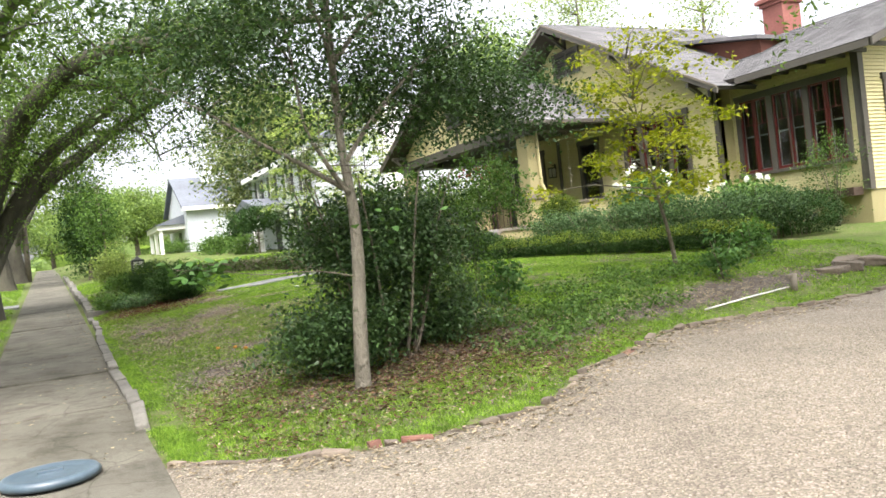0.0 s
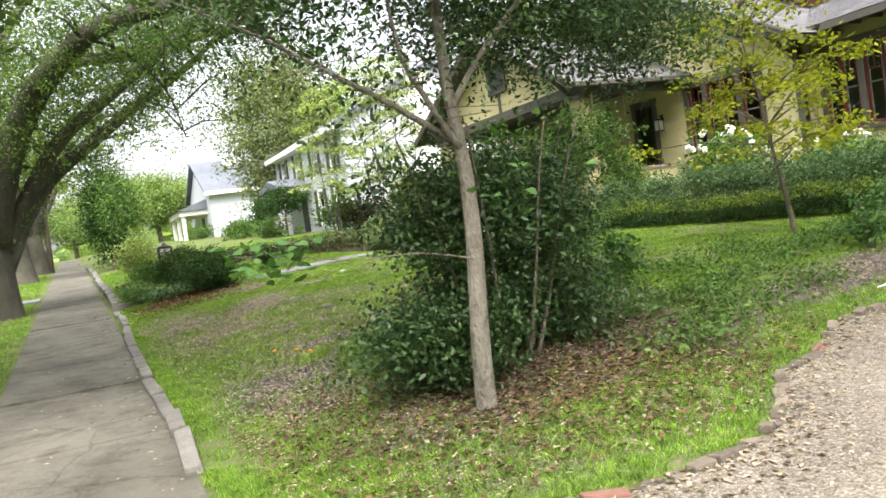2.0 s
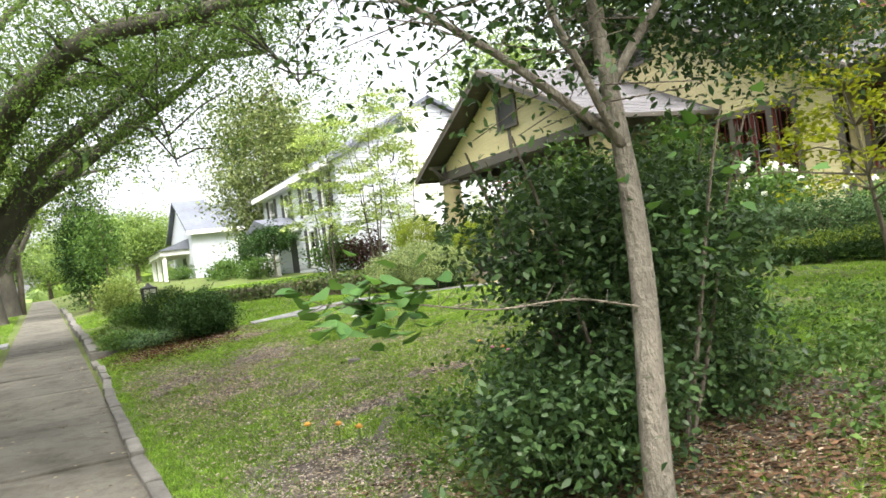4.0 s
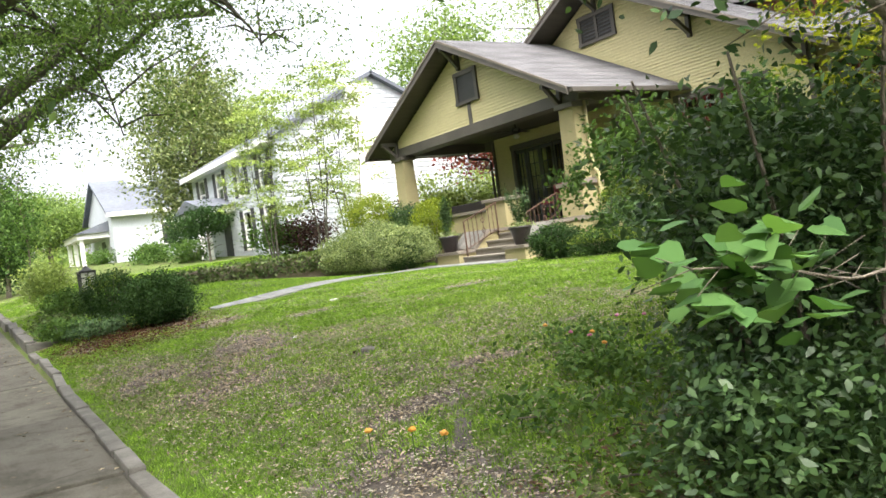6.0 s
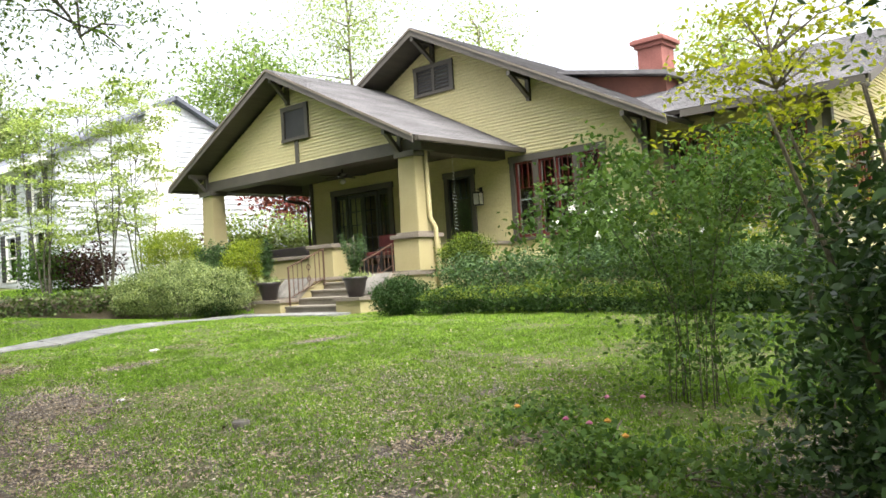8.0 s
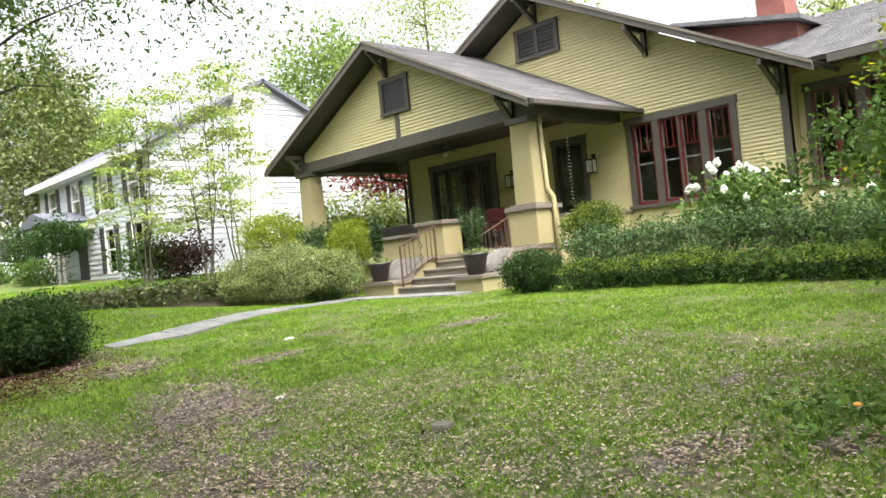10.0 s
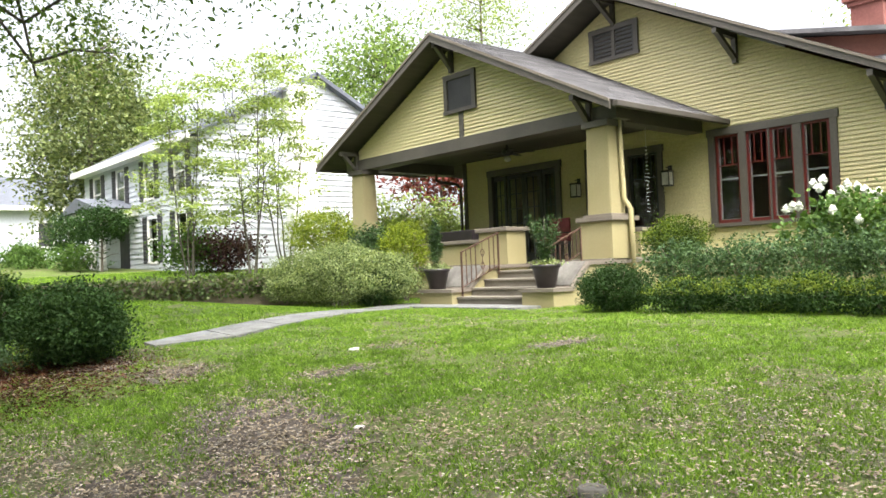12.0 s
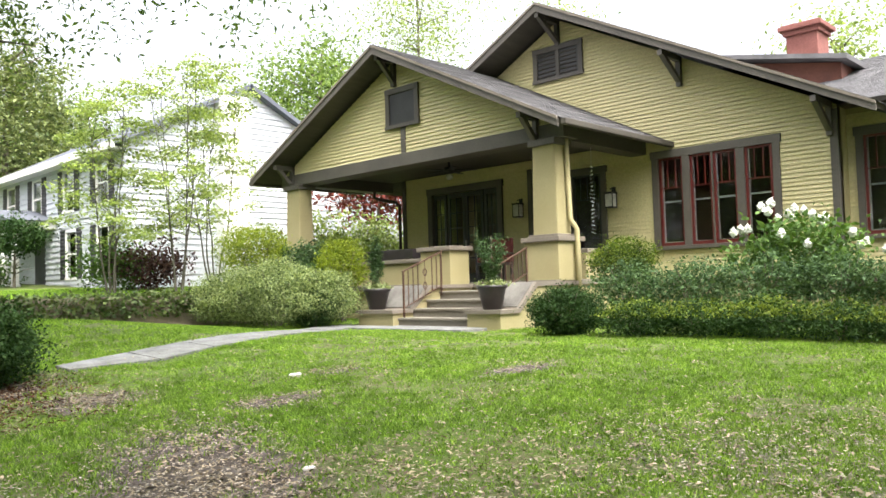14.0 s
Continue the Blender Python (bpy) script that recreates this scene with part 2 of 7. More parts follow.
# worn or littered places in the lawn: x, y, half-lengths, turn
BARE = [(2.05, 13.4, 0.50, 1.35, -22), (1.1, 13.3, 0.45, 0.5, 0), (3.4, 14.75, 0.36, 0.22, 0), (1.4, 11.8, 0.6, 0.32, -15), (2.85, 9.92, 0.46, 0.22, -12), (3.3, 9.37, 0.30, 0.15, 0), (1.9, 9.4, 0.42, 0.2, 0), (1.15, 8.1, 0.5, 0.9, 0),
        (2.3, 6.25, 1.2, 0.55, 8), (3.6, 6.5, 1.5, 0.7, 14), (3.6, 7.6, 1.0, 0.6, 0), (7.2, 7.1, 2.8, 0.4, 4), (1.9, 17.2, 1.0, 0.8, 0), (2.6, 16.0, 0.35, 0.4, 0), (5.6, 14.2, 0.5, 0.16, 0), (4.2, 10.4, 0.22, 0.10, 15), (4.5, 15.5, 0.35, 0.15, 0)]
# half-worn stretches, thin grass among dry leaves; the second darkens tree-shaded grass by the drive
WORN = [(2.1, 10.6, 1.4, 2.3, 0), (2.0, 5.3, 1.9, 0.7, 0), (1.0, 14.6, 0.5, 1.2, 0), (4.3, 10.8, 1.2, 1.5, 0)]


def bareness(x, y):
    """How worn the lawn is at a place, 0 to 1 (for planting the blades)."""
    best = np.zeros_like(x)
    for cx, cy, a, b, turn, most in [(*p, 1.0) for p in BARE] + [(*p, 0.42) for p in WORN]:
        c, s = math.cos(radians(turn)), math.sin(radians(turn))
        u, v = ((x - cx) * c + (y - cy) * s) / a, (-(x - cx) * s + (y - cy) * c) / b
        best = np.maximum(best, most * np.clip(1.45 - np.sqrt(u * u + v * v), 0, 1))
    return best


def ground_material():
    m, tree, bsdf = nodes_of("lawn_soil")
    pos, px_, py_ = position_xy(tree)
    bare = None
    for cx, cy, a, b, turn, most in [(*p, 1.0) for p in BARE] + [(*p, 0.34) for p in WORN]:
        c, s = math.cos(radians(turn)), math.sin(radians(turn))
        dx, dy = maths(tree, "SUBTRACT", px_, cx), maths(tree, "SUBTRACT", py_, cy)
        u = maths(tree, "ADD", maths(tree, "MULTIPLY", dx, c / a), maths(tree, "MULTIPLY", dy, s / a))
        v = maths(tree, "ADD", maths(tree, "MULTIPLY", dx, -s / b), maths(tree, "MULTIPLY", dy, c / b))
        r = maths(tree, "SQRT", maths(tree, "ADD", maths(tree, "MULTIPLY", u, u), maths(tree, "MULTIPLY", v, v)))
        f = maths(tree, "MULTIPLY", maths(tree, "SUBTRACT", 1.45, r, clamp=True), most)
        bare = f if bare is None else maths(tree, "MAXIMUM", bare, f)
    ragged = noise_of(tree, 2.2, 6, 0.7)
    bare = maths(tree, "MULTIPLY", maths(tree, "SUBTRACT", maths(tree, "ADD", bare, ragged), 0.62), 2.2, clamp=True)
    green = ramp_of(tree, noise_of(tree, 0.7, 4), [(0.3, (0.050, 0.088, 0.018)), (0.7, (0.105, 0.170, 0.032))])
    green = mixed(tree, 0.7, green, ramp_of(tree, noise_of(tree, 30, 3), [(0.3, (0.55, 0.55, 0.5)), (0.7, (1.25, 1.2, 1.1))]), "MULTIPLY")
    thatch = ramp_of(tree, noise_of(tree, 14, 5, 0.8), [(0.46, (0.0, 0.0, 0.0)), (0.58, (1.0, 1.0, 1.0))])
    worn = ramp_of(tree, noise_of(tree, 0.45, 3), [(0.35, (0.25, 0.25, 0.25)), (0.6, (1.0, 1.0, 1.0))])
    green = mixed(tree, mixed(tree, 1.0, thatch, worn, "MULTIPLY"), green, (0.15, 0.130, 0.082))
    soil = ramp_of(tree, noise_of(tree, 9, 5, 0.75), [(0.25, (0.030, 0.026, 0.022)), (0.5, (0.092, 0.081, 0.070)), (0.75, (0.22, 0.198, 0.172))])
    tree.links.new(mixed(tree, bare, green, soil), bsdf.inputs["Base Color"])
    bsdf.inputs["Roughness"].default_value = 0.95
    bsdf.inputs["Specular IOR Level"].default_value = 0.1
    bump(tree, bsdf, noise_of(tree, 24, 4, 0.7), 0.8, 0.03)
    return m


def gravel_material():
    m, tree, bsdf = nodes_of("pea_gravel")
    geo = tree.nodes.new("ShaderNodeNewGeometry")
    cell = add(tree, "ShaderNodeTexVoronoi", Scale=72.0)
    tree.links.new(geo.outputs["Position"], cell.inputs["Vector"])
    sep = tree.nodes.new("ShaderNodeSeparateColor")
    tree.links.new(cell.outputs["Color"], sep.inputs[0])
    stones = ramp_of(tree, sep.outputs[0], [(0.0, (0.105, 0.089, 0.070)), (0.45, (0.165, 0.142, 0.114)), (0.8, (0.215, 0.189, 0.156)), (1.0, (0.30, 0.277, 0.243))])
    worn = ramp_of(tree, noise_of(tree, 0.8, 4), [(0.3, (0.78, 0.76, 0.74)), (0.7, (1.1, 1.1, 1.08))])
    tree.links.new(mixed(tree, 0.9, stones, worn, "MULTIPLY"), bsdf.inputs["Base Color"])
    bsdf.inputs["Roughness"].default_value = 0.9
    bump(tree, bsdf, maths(tree, "SUBTRACT", 1.0, cell.outputs["Distance"]), 0.9, 0.012)
    return m


def concrete_material():
    """Old sidewalk concrete: dirt stains, exposed grit, wandering hairline cracks."""
    m, tree, bsdf = nodes_of("weathered_concrete")
    base = ramp_of(tree, noise_of(tree, 0.8, 6, 0.65), [(0.3, (0.078, 0.075, 0.062)), (0.7, (0.150, 0.143, 0.122))])
    stains = ramp_of(tree, noise_of(tree, 3.1, 6, 0.75), [(0.36, (0.52, 0.51, 0.47)), (0.52, (1.0, 1.0, 1.0))])
    grit_noise = noise_of(tree, 110, 3, 0.7)
    grit = ramp_of(tree, grit_noise, [(0.3, (0.62, 0.62, 0.62)), (0.7, (1.3, 1.3, 1.3))])
    colour = mixed(tree, 0.8, mixed(tree, 0.8, base, stains, "MULTIPLY"), grit, "MULTIPLY")
    geo = tree.nodes.new("ShaderNodeNewGeometry")
    wander = add(tree, "ShaderNodeTexNoise", Scale=2.5, Detail=5.0)
    tree.links.new(geo.outputs["Position"], wander.inputs["Vector"])
    bent = mixed(tree, 0.22, geo.outputs["Position"], wander.outputs["Color"], "ADD")
    cell = add(tree, "ShaderNodeTexVoronoi", Scale=0.55)
    cell.feature = "DISTANCE_TO_EDGE"
    tree.links.new(bent, cell.inputs["Vector"])
    crack = ramp_of(tree, cell.outputs["Distance"], [(0.0, (0.35, 0.34, 0.32)), (0.005, (1.0, 1.0, 1.0))])
    colour = mixed(tree, 0.6, colour, crack, "MULTIPLY")
    info = tree.nodes.new("ShaderNodeObjectInfo")
    colour = mixed(tree, 1.0, colour, ramp_of(tree, info.outputs["Random"], [(0.0, (0.84, 0.84, 0.84)), (1.0, (1.16, 1.15, 1.12))]), "MULTIPLY")
    tree.links.new(colour, bsdf.inputs["Base Color"])
    bsdf.inputs["Roughness"].default_value = 0.92
    bsdf.inputs["Specular IOR Level"].default_value = 0.2
    bump(tree, bsdf, grit_noise, 0.6, 0.006)
    return m


M["ground"], M["gravel"], M["concrete"] = ground_material(), gravel_material(), concrete_material()


# ---- making meshes ----
def mesh_object(name, verts, faces, material, parent=None, label="", smooth=False):
    me = bpy.data.meshes.new(name)
    me.from_pydata([tuple(v) for v in verts], [], faces)
    me.update()
    if material is not None:
        me.materials.append(material)
    if smooth:
        me.polygons.foreach_set("use_smooth", [True] * len(me.polygons))
    ob = new(name, me)
    if parent is not None:
        ob.parent = parent
    return tagged(ob, label) if label else ob


def part(name, bm, material, parent=None, label="", smooth=False):
    me = bpy.data.meshes.new(name)
    bm.normal_update()
    bm.to_mesh(me)
    bm.free()
    me.materials.append(material)
    if smooth:
        me.polygons.foreach_set("use_smooth", [True] * len(me.polygons))
    ob = new(name, me)
    if parent is not None:
        ob.parent = parent
    return tagged(ob, label) if label else ob


def thing(name, label, category, at=(0, 0, 0), group="", kind=""):
    ob = new(name)
    ob.empty_display_size = 0.2
    ob.location = at
    return tagged(ob, label, category, group, kind)


def box(bm, x0, x1, y0, y1, z0, z1, bevel=0.0):
    m = Matrix.LocRotScale(((x0 + x1) / 2, (y0 + y1) / 2, (z0 + z1) / 2), None, (abs(x1 - x0), abs(y1 - y0), abs(z1 - z0)))
    made = bmesh.ops.create_cube(bm, size=1.0, matrix=m)["verts"]
    if bevel:
        edges = list({e for v in made for e in v.link_edges})
        bmesh.ops.bevel(bm, geom=edges, offset=bevel, segments=2, affect="EDGES", profile=0.6)


def boxes(*rows, bevel=0.0):
    bm = bmesh.new()
    for r in rows:
        box(bm, *r, bevel=bevel)
    return bm


def prism(bm, outline, axis, a, b):
    """An outline of (u, v) pushed along an axis from a to b. axis x: (y, z); y: (x, z); z: (x, y)."""
    def at(u, v, w):
        return {"x": (w, u, v), "y": (u, w, v), "z": (u, v, w)}[axis]
    low = [bm.verts.new(at(u, v, a)) for u, v in outline]
    high = [bm.verts.new(at(u, v, b)) for u, v in outline]
    n = len(outline)
    bm.faces.new(low)
    bm.faces.new(high[::-1])
    for i in range(n):
        bm.faces.new((low[i], high[i], high[(i + 1) % n], low[(i + 1) % n]))
    bmesh.ops.recalc_face_normals(bm, faces=bm.faces[:])


def beam(bm, p, q, w, h, up=(0, 0, 1)):
    """A rectangular bar from p to q, w wide and h high."""
    p, q = Vector(p), Vector(q)
    d = (q - p).normalized()
    side = d.cross(Vector(up)).normalized()
    top = side.cross(d)
    m = Matrix((side, d, top)).transposed().to_4x4()
    m.translation = (p + q) / 2
    bmesh.ops.create_cube(bm, size=1.0, matrix=m @ Matrix.Diagonal((w, (q - p).length, h, 1)))


def tube(bm, points, radii, sides=8):
    """A round limb through points, tapering by radii."""
    rings, last = [], None
    points = [Vector(p) for p in points]
    for i, p in enumerate(points):
        d = (points[min(i + 1, len(points) - 1)] - points[max(i - 1, 0)]).normalized()
        side = d.cross(Vector((0.3, 0.9, 0.1)) if last is None else last).normalized()
        if last is not None:
            side = side.cross(d).normalized()
        last = side
        other = d.cross(side)
        rings.append([bm.verts.new(p + radii[i] * (math.cos(a) * side + math.sin(a) * other)) for a in (2 * math.pi * k / sides for k in range(sides))])
    for a, b in zip(rings, rings[1:]):
        for k in range(sides):
            bm.faces.new((a[k], a[(k + 1) % sides], b[(k + 1) % sides], b[k]))
    bm.faces.new(rings[0][::-1])
    bm.faces.new(rings[-1])


def lathe(bm, profile, at=(0, 0, 0), sides=24):
    rings = [[bm.verts.new((at[0] + r * math.cos(2 * math.pi * k / sides), at[1] + r * math.sin(2 * math.pi * k / sides), at[2] + z)) for k in range(sides)] for r, z in profile]
    for a, b in zip(rings, rings[1:]):
        for k in range(sides):
            bm.faces.new((a[k], a[(k + 1) % sides], b[(k + 1) % sides], b[k]))
    bm.faces.new(rings[0][::-1])
    bm.faces.new(rings[-1])


# ---- leaves and blades ----
rng = np.random.default_rng(7)


OUTLINES = {4: ((-0.5, 0), (0, 0.5), (0.5, 0), (0, -0.5)),
            6: ((-0.5, 0), (-0.15, 0.48), (0.2, 0.36), (0.5, 0), (0.2, -0.36), (-0.15, -0.48)),
            9: ((-0.38, 0), (-0.5, 0.2), (-0.36, 0.46), (0.0, 0.48), (0.3, 0.24), (0.52, 0), (0.3, -0.24), (0.0, -0.48), (-0.36, -0.46))}


def leaf_mesh(name, centres, size, material, parent=None, label="", flat=0.4, spread=0.35, shape=0.5, facing=None, corners=4):
    """One folded leaf at each centre, each with its own turn and size."""
    n = len(centres)
    normal = rng.normal(size=(n, 3)) * (1 - flat) + np.array([0, 0, flat * 1.6])
    if facing is not None:
        normal += facing
    normal /= np.linalg.norm(normal, axis=1)[:, None]
    along = rng.normal(size=(n, 3))
    along -= normal * (along * normal).sum(1)[:, None]
    along /= np.linalg.norm(along, axis=1)[:, None]
    across = np.cross(normal, along)
    length = size * (1 + spread * rng.uniform(-1, 1, size=n))[:, None]
    width, fold = length * shape, length * 0.10
    v = np.empty((n, corners, 3), np.float32)
    for k, (s, w) in enumerate(OUTLINES[corners]):
        v[:, k] = centres + along * length * s + across * width * w + normal * fold * (2 * abs(w) - 0.6 * max(0, s))
    return bulk(name, v.reshape(-1, 3), corners, n, material, parent, label)


def bulk(name, verts, corners, n, material, parent=None, label=""):
    me = bpy.data.meshes.new(name)
    me.vertices.add(n * corners)
    me.vertices.foreach_set("co", np.ascontiguousarray(verts, np.float32).ravel())
    me.loops.add(n * corners)
    me.loops.foreach_set("vertex_index", np.arange(n * corners, dtype=np.int32))
    me.polygons.add(n)
    me.polygons.foreach_set("loop_start", np.arange(0, n * corners, corners, dtype=np.int32))
    me.update()
    me.materials.append(material)
    ob = new(name, me)
    if parent is not None:
        ob.parent = parent
    return tagged(ob, label) if label else ob


def clumps(centre, radii, n_clumps, per, clump=0.16, hollow=0.5, floor=None, fuzz=0.18, lump=0.12):
    """Leaf places for a crown: small clumps strewn through an ellipsoid, thinner inside."""
    d = rng.normal(size=(n_clumps, 3))
    d /= np.linalg.norm(d, axis=1)[:, None]
    r = (hollow + (1 - hollow) * rng.uniform(size=n_clumps) ** 0.6) * (1 + fuzz * rng.normal(size=n_clumps))
    turn = np.array(centre) * 1.7
    r *= 1 + lump * (np.sin(d[:, 0] * 5.3 + turn[0]) * np.cos(d[:, 1] * 4.7 + turn[1]) + 0.6 * np.sin(d[:, 2] * 7.1 + d[:, 1] * 6.0 + turn[2]))
    c = np.array(centre) + d * r[:, None] * np.array(radii)
    p = np.repeat(c, per, 0) + rng.normal(size=(n_clumps * per, 3)) * clump * np.array([1, 1, 0.7])
    if floor is not None:
        p = p[p[:, 2] > floor]
    return p


def along_line(points, n, spread):
    """Places strewn round a limb that runs through points."""
    points = np.array(points, float)
    seg = rng.integers(0, len(points) - 1, size=n)
    f = rng.uniform(size=n)[:, None]
    return points[seg] * (1 - f) + points[seg + 1] * f + rng.normal(size=(n, 3)) * spread


# ---- the lie of the land ----
EDGE_X = np.array([-60, 0.15, 0.65, 1.18, 1.86, 2.4, 2.77, 3.05, 3.25, 3.74, 4.22, 5.04, 5.3, 6.4, 7.4, 8.6, 14.0, 60.0])
EDGE_Y = np.array([5.7, 5.56, 5.06, 4.72, 4.57, 4.53, 4.64, 4.77, 4.94, 5.36, 5.50, 5.98, 6.12, 6.12, 6.03, 6.05, 6.7, 8.0])


def drive_edge(x):
    return np.interp(x, EDGE_X, EDGE_Y)


def kerb_x(y):
    """The middle of the low kerb between the sidewalk and the lawn."""
    return np.interp(y, [6.7, 12.0, 15.0, 18.7, 44.0], [0.19, 0.25, 0.36, 0.41, 0.60])


def street_z(y):
    y = np.asarray(y, float)
    return np.where(y < 70, -0.567 + 0.0446 * np.maximum(y, -40), 2.555 + 0.012 * (y - 70))


def ground_z(x, y):
    x, y = np.asarray(x, float), np.asarray(y, float)
    d = np.maximum(0, x - 0.50)
    f = 0.25 + 0.75 * np.clip((y - drive_edge(x)) / 2.3 + 0.05, 0, 1)
    verge = np.where(x < -3.5, 0.16, 0.0)
    rise = -verge + f * (0.36 * (1 - np.exp(-d / 1.8)) + 0.012 * np.minimum(d, 30))
    slope = street_z(y) + rise - 0.03 * (x < kerb_x(y))
    u, v = np.clip((x - 4.2) / 4.6, 0, 1), np.clip((y - 13) / 3, 0, 1)
    level = u * u * (3 - 2 * u) * v * v * (3 - 2 * v) * np.clip((24.55 - y) / 0.2, 0, 1)
    return slope * (1 - level) + level * (0.50 + 0.005 * (y - 14))


def path_low(x):
    """The near edge of the garden path, which bends towards the steps."""
    return np.interp(x, [3.0, 3.9, 5.4, 7.7, 9.6], [17.62, 17.45, 18.25, 19.85, 21.0])


def path_high(x):
    """The far edge of the garden path."""
    return np.interp(x, [3.0, 4.25, 5.87, 9.06], [17.95, 18.36, 19.30, 21.65])


def gz(x, y):
    return float(ground_z(x, y))


# ---- ground, street, sidewalk, drive ----
def sheet(name, xs, ys, lift, material, label, keep=None):
    xs, ys = np.array(xs, float), np.array(ys, float)
    gx, gy = np.meshgrid(xs, ys, indexing="ij")
    z = ground_z(gx, gy) + lift
    verts = np.stack([gx, gy, z], -1).reshape(-1, 3)
    faces, w = [], len(ys)
    for i in range(len(xs) - 1):
        for j in range(len(ys) - 1):
            faces.append((i * w + j, (i + 1) * w + j, (i + 1) * w + j + 1, i * w + j + 1))
    ob = mesh_object(name, verts, faces, material, smooth=True)
    return tagged(ob, label, name, kind="structure")


ground_xs = [-400, -120, -40, -15, -8, -4, -3.51, -3.49, -2, -1, -0.6, -0.2, 0.0, 0.15, 0.3, 0.45, 0.6, *np.arange(0.75, 4, 0.25), *np.arange(4, 16, 0.5), 18, 22, 30, 45, 80, 160, 400]
ground_ys = [-400, -120, -40, -15, -8, -4, 0, 2, 3, *np.arange(3.5, 12, 0.25), *np.arange(12, 24.3, 0.6), 24.35, 24.55, *np.arange(25, 30, 0.6), 34, 40, 50, 60, 69, 72, 90, 140, 400]
ground = sheet("ground", ground_xs, ground_ys, 0.0, M["ground"], "green lawn with worn bare patches and fallen leaves")

road_ys = [-120, -40, -10, 0, 10, 20, 30, 40, 50, 60, 70, 90, 140, 300]
road = mesh_object("road", [(x, y, float(street_z(y)) - 0.06 + (0.03 if x > -10 else 0)) for y in road_ys for x in (-12.0, -7.8, -3.6)],
                   [(3 * i + k, 3 * i + k + 1, 3 * i + k + 4, 3 * i + k + 3) for i in range(len(road_ys) - 1) for k in (0, 1)], M["asphalt"])
tagged(road, "grey asphalt street beyond the planted verge", "road", kind="structure")

# gravel drive: a sheet laid over the ground, its north edge curving
drive_x = [*np.arange(0.12, 9.1, 0.28), 10, 12, 14, 18, 26]
rows_of = [0, 0.08, 0.2, 0.35, 0.55, 0.8, 1.2, 1.8, 2.8, 4.5, 7, 11, 16]
verts, faces = [], []
for x in drive_x:
    for r in rows_of:
        y = float(drive_edge(x)) - 0.05 - r
        verts.append((x, y, gz(x, y) + 0.012))
for i in range(len(drive_x) - 1):
    for j in range(len(rows_of) - 1):
        a = i * len(rows_of) + j
        faces.append((a, a + 1, a + 1 + len(rows_of), a + len(rows_of)))
driveway = tagged(mesh_object("driveway", verts, faces, M["gravel"], smooth=True), "tan pea gravel driveway with a curved edge", "driveway", kind="structure")

sidewalk = thing("sidewalk", "cracked grey concrete sidewalk with uneven slabs", "sidewalk", kind="structure")


def slab_mesh(length, width, thick, bevel=0.012):
    bm = bmesh.new()
    box(bm, -width / 2, width / 2, 0, length, -thick, 0, bevel)
    me = bpy.data.meshes.new("slab")
    bm.to_mesh(me)
    bm.free()
    me.materials.append(M["concrete"])
    return me


SLAB = 2.35
slab_data = slab_mesh(SLAB - 0.018, 1.36, 0.14)
turns = random.Random(3)
y = -6.0
while y < 66:
    ob = new("slab", slab_data)
    ob.parent = sidewalk
    slope = math.degrees(math.atan2(float(street_z(y + SLAB) - street_z(y)), SLAB))
    ob.matrix_basis = pose(-0.50 + 0.0085 * (y - 7), y, float(street_z(y)) + 0.004 + turns.uniform(-0.008, 0.008), slope + turns.uniform(-0.3, 0.3), turns.uniform(-0.35, 0.35), -0.5 + turns.uniform(-0.12, 0.12))
    y += SLAB

kerb = thing("kerb", "pale worn concrete edging stones along the sidewalk", "kerb", kind="structure")


def kerb_piece(x, y, length, height, width=0.115):
    bm = bmesh.new()
    box(bm, -width / 2, width / 2, 0.006, length - 0.006, -0.15, height, 0.018)
    for v in bm.verts:
        v.co += Vector(noise.noise_vector(v.co * 3 + Vector((x, y, 0)))) * 0.03
    ob = part("kerb_stone", bm, M["kerb"], kerb)
    slope = math.degrees(math.atan(0.0446))
    ob.matrix_basis = pose(x, y, float(street_z(y)), slope, turns.uniform(-5, 5), -1.0 + turns.uniform(-2.2, 2.2))


y = 6.75
while y < 18.0:
    length = turns.choice((0.62, 0.8, 0.95, 1.1))
    kerb_piece(float(kerb_x(y)) + 0.02 * math.sin(y * 1.7), y, length, 0.055 + turns.uniform(-0.02, 0.02))
    y += length
y = 19.1
while y < 44:
    length = turns.choice((1.2, 1.5, 1.8))
    kerb_piece(float(kerb_x(y)) + 0.03 + 0.012 * math.sin(y), y, length, 0.16, 0.16)
    y += length
ob = part("kerb_stone", boxes((0.36, 0.86, 18.80, 18.97, float(street_z(19)) - 0.1, float(street_z(19)) + 0.12), bevel=0.02), M["kerb"], kerb)

street_kerb = mesh_object("street_kerb", [(x, y, float(street_z(y)) + z) for y in road_ys for x, z in ((-3.6, -0.1), (-3.6, 0.06), (-3.42, 0.06), (-3.42, -0.1))],
                          [(4 * i + k, 4 * i + k + 1, 4 * i + k + 5, 4 * i + k + 4) for i in range(len(road_ys) - 1) for k in range(3)], M["concrete"])
tagged(street_kerb, "low grey concrete kerb at the street", "kerb", kind="structure")

crossing = tagged(part("verge_walk", boxes((-3.4, -1.1, -0.55, 0.55, -0.06, 0.03), bevel=0.01), M["path_slab"]), "pale concrete walk across the verge to the street", "walk", kind="structure")
crossing.matrix_basis = pose(0.0, 25.6, float(street_z(25.6)), 2.55)

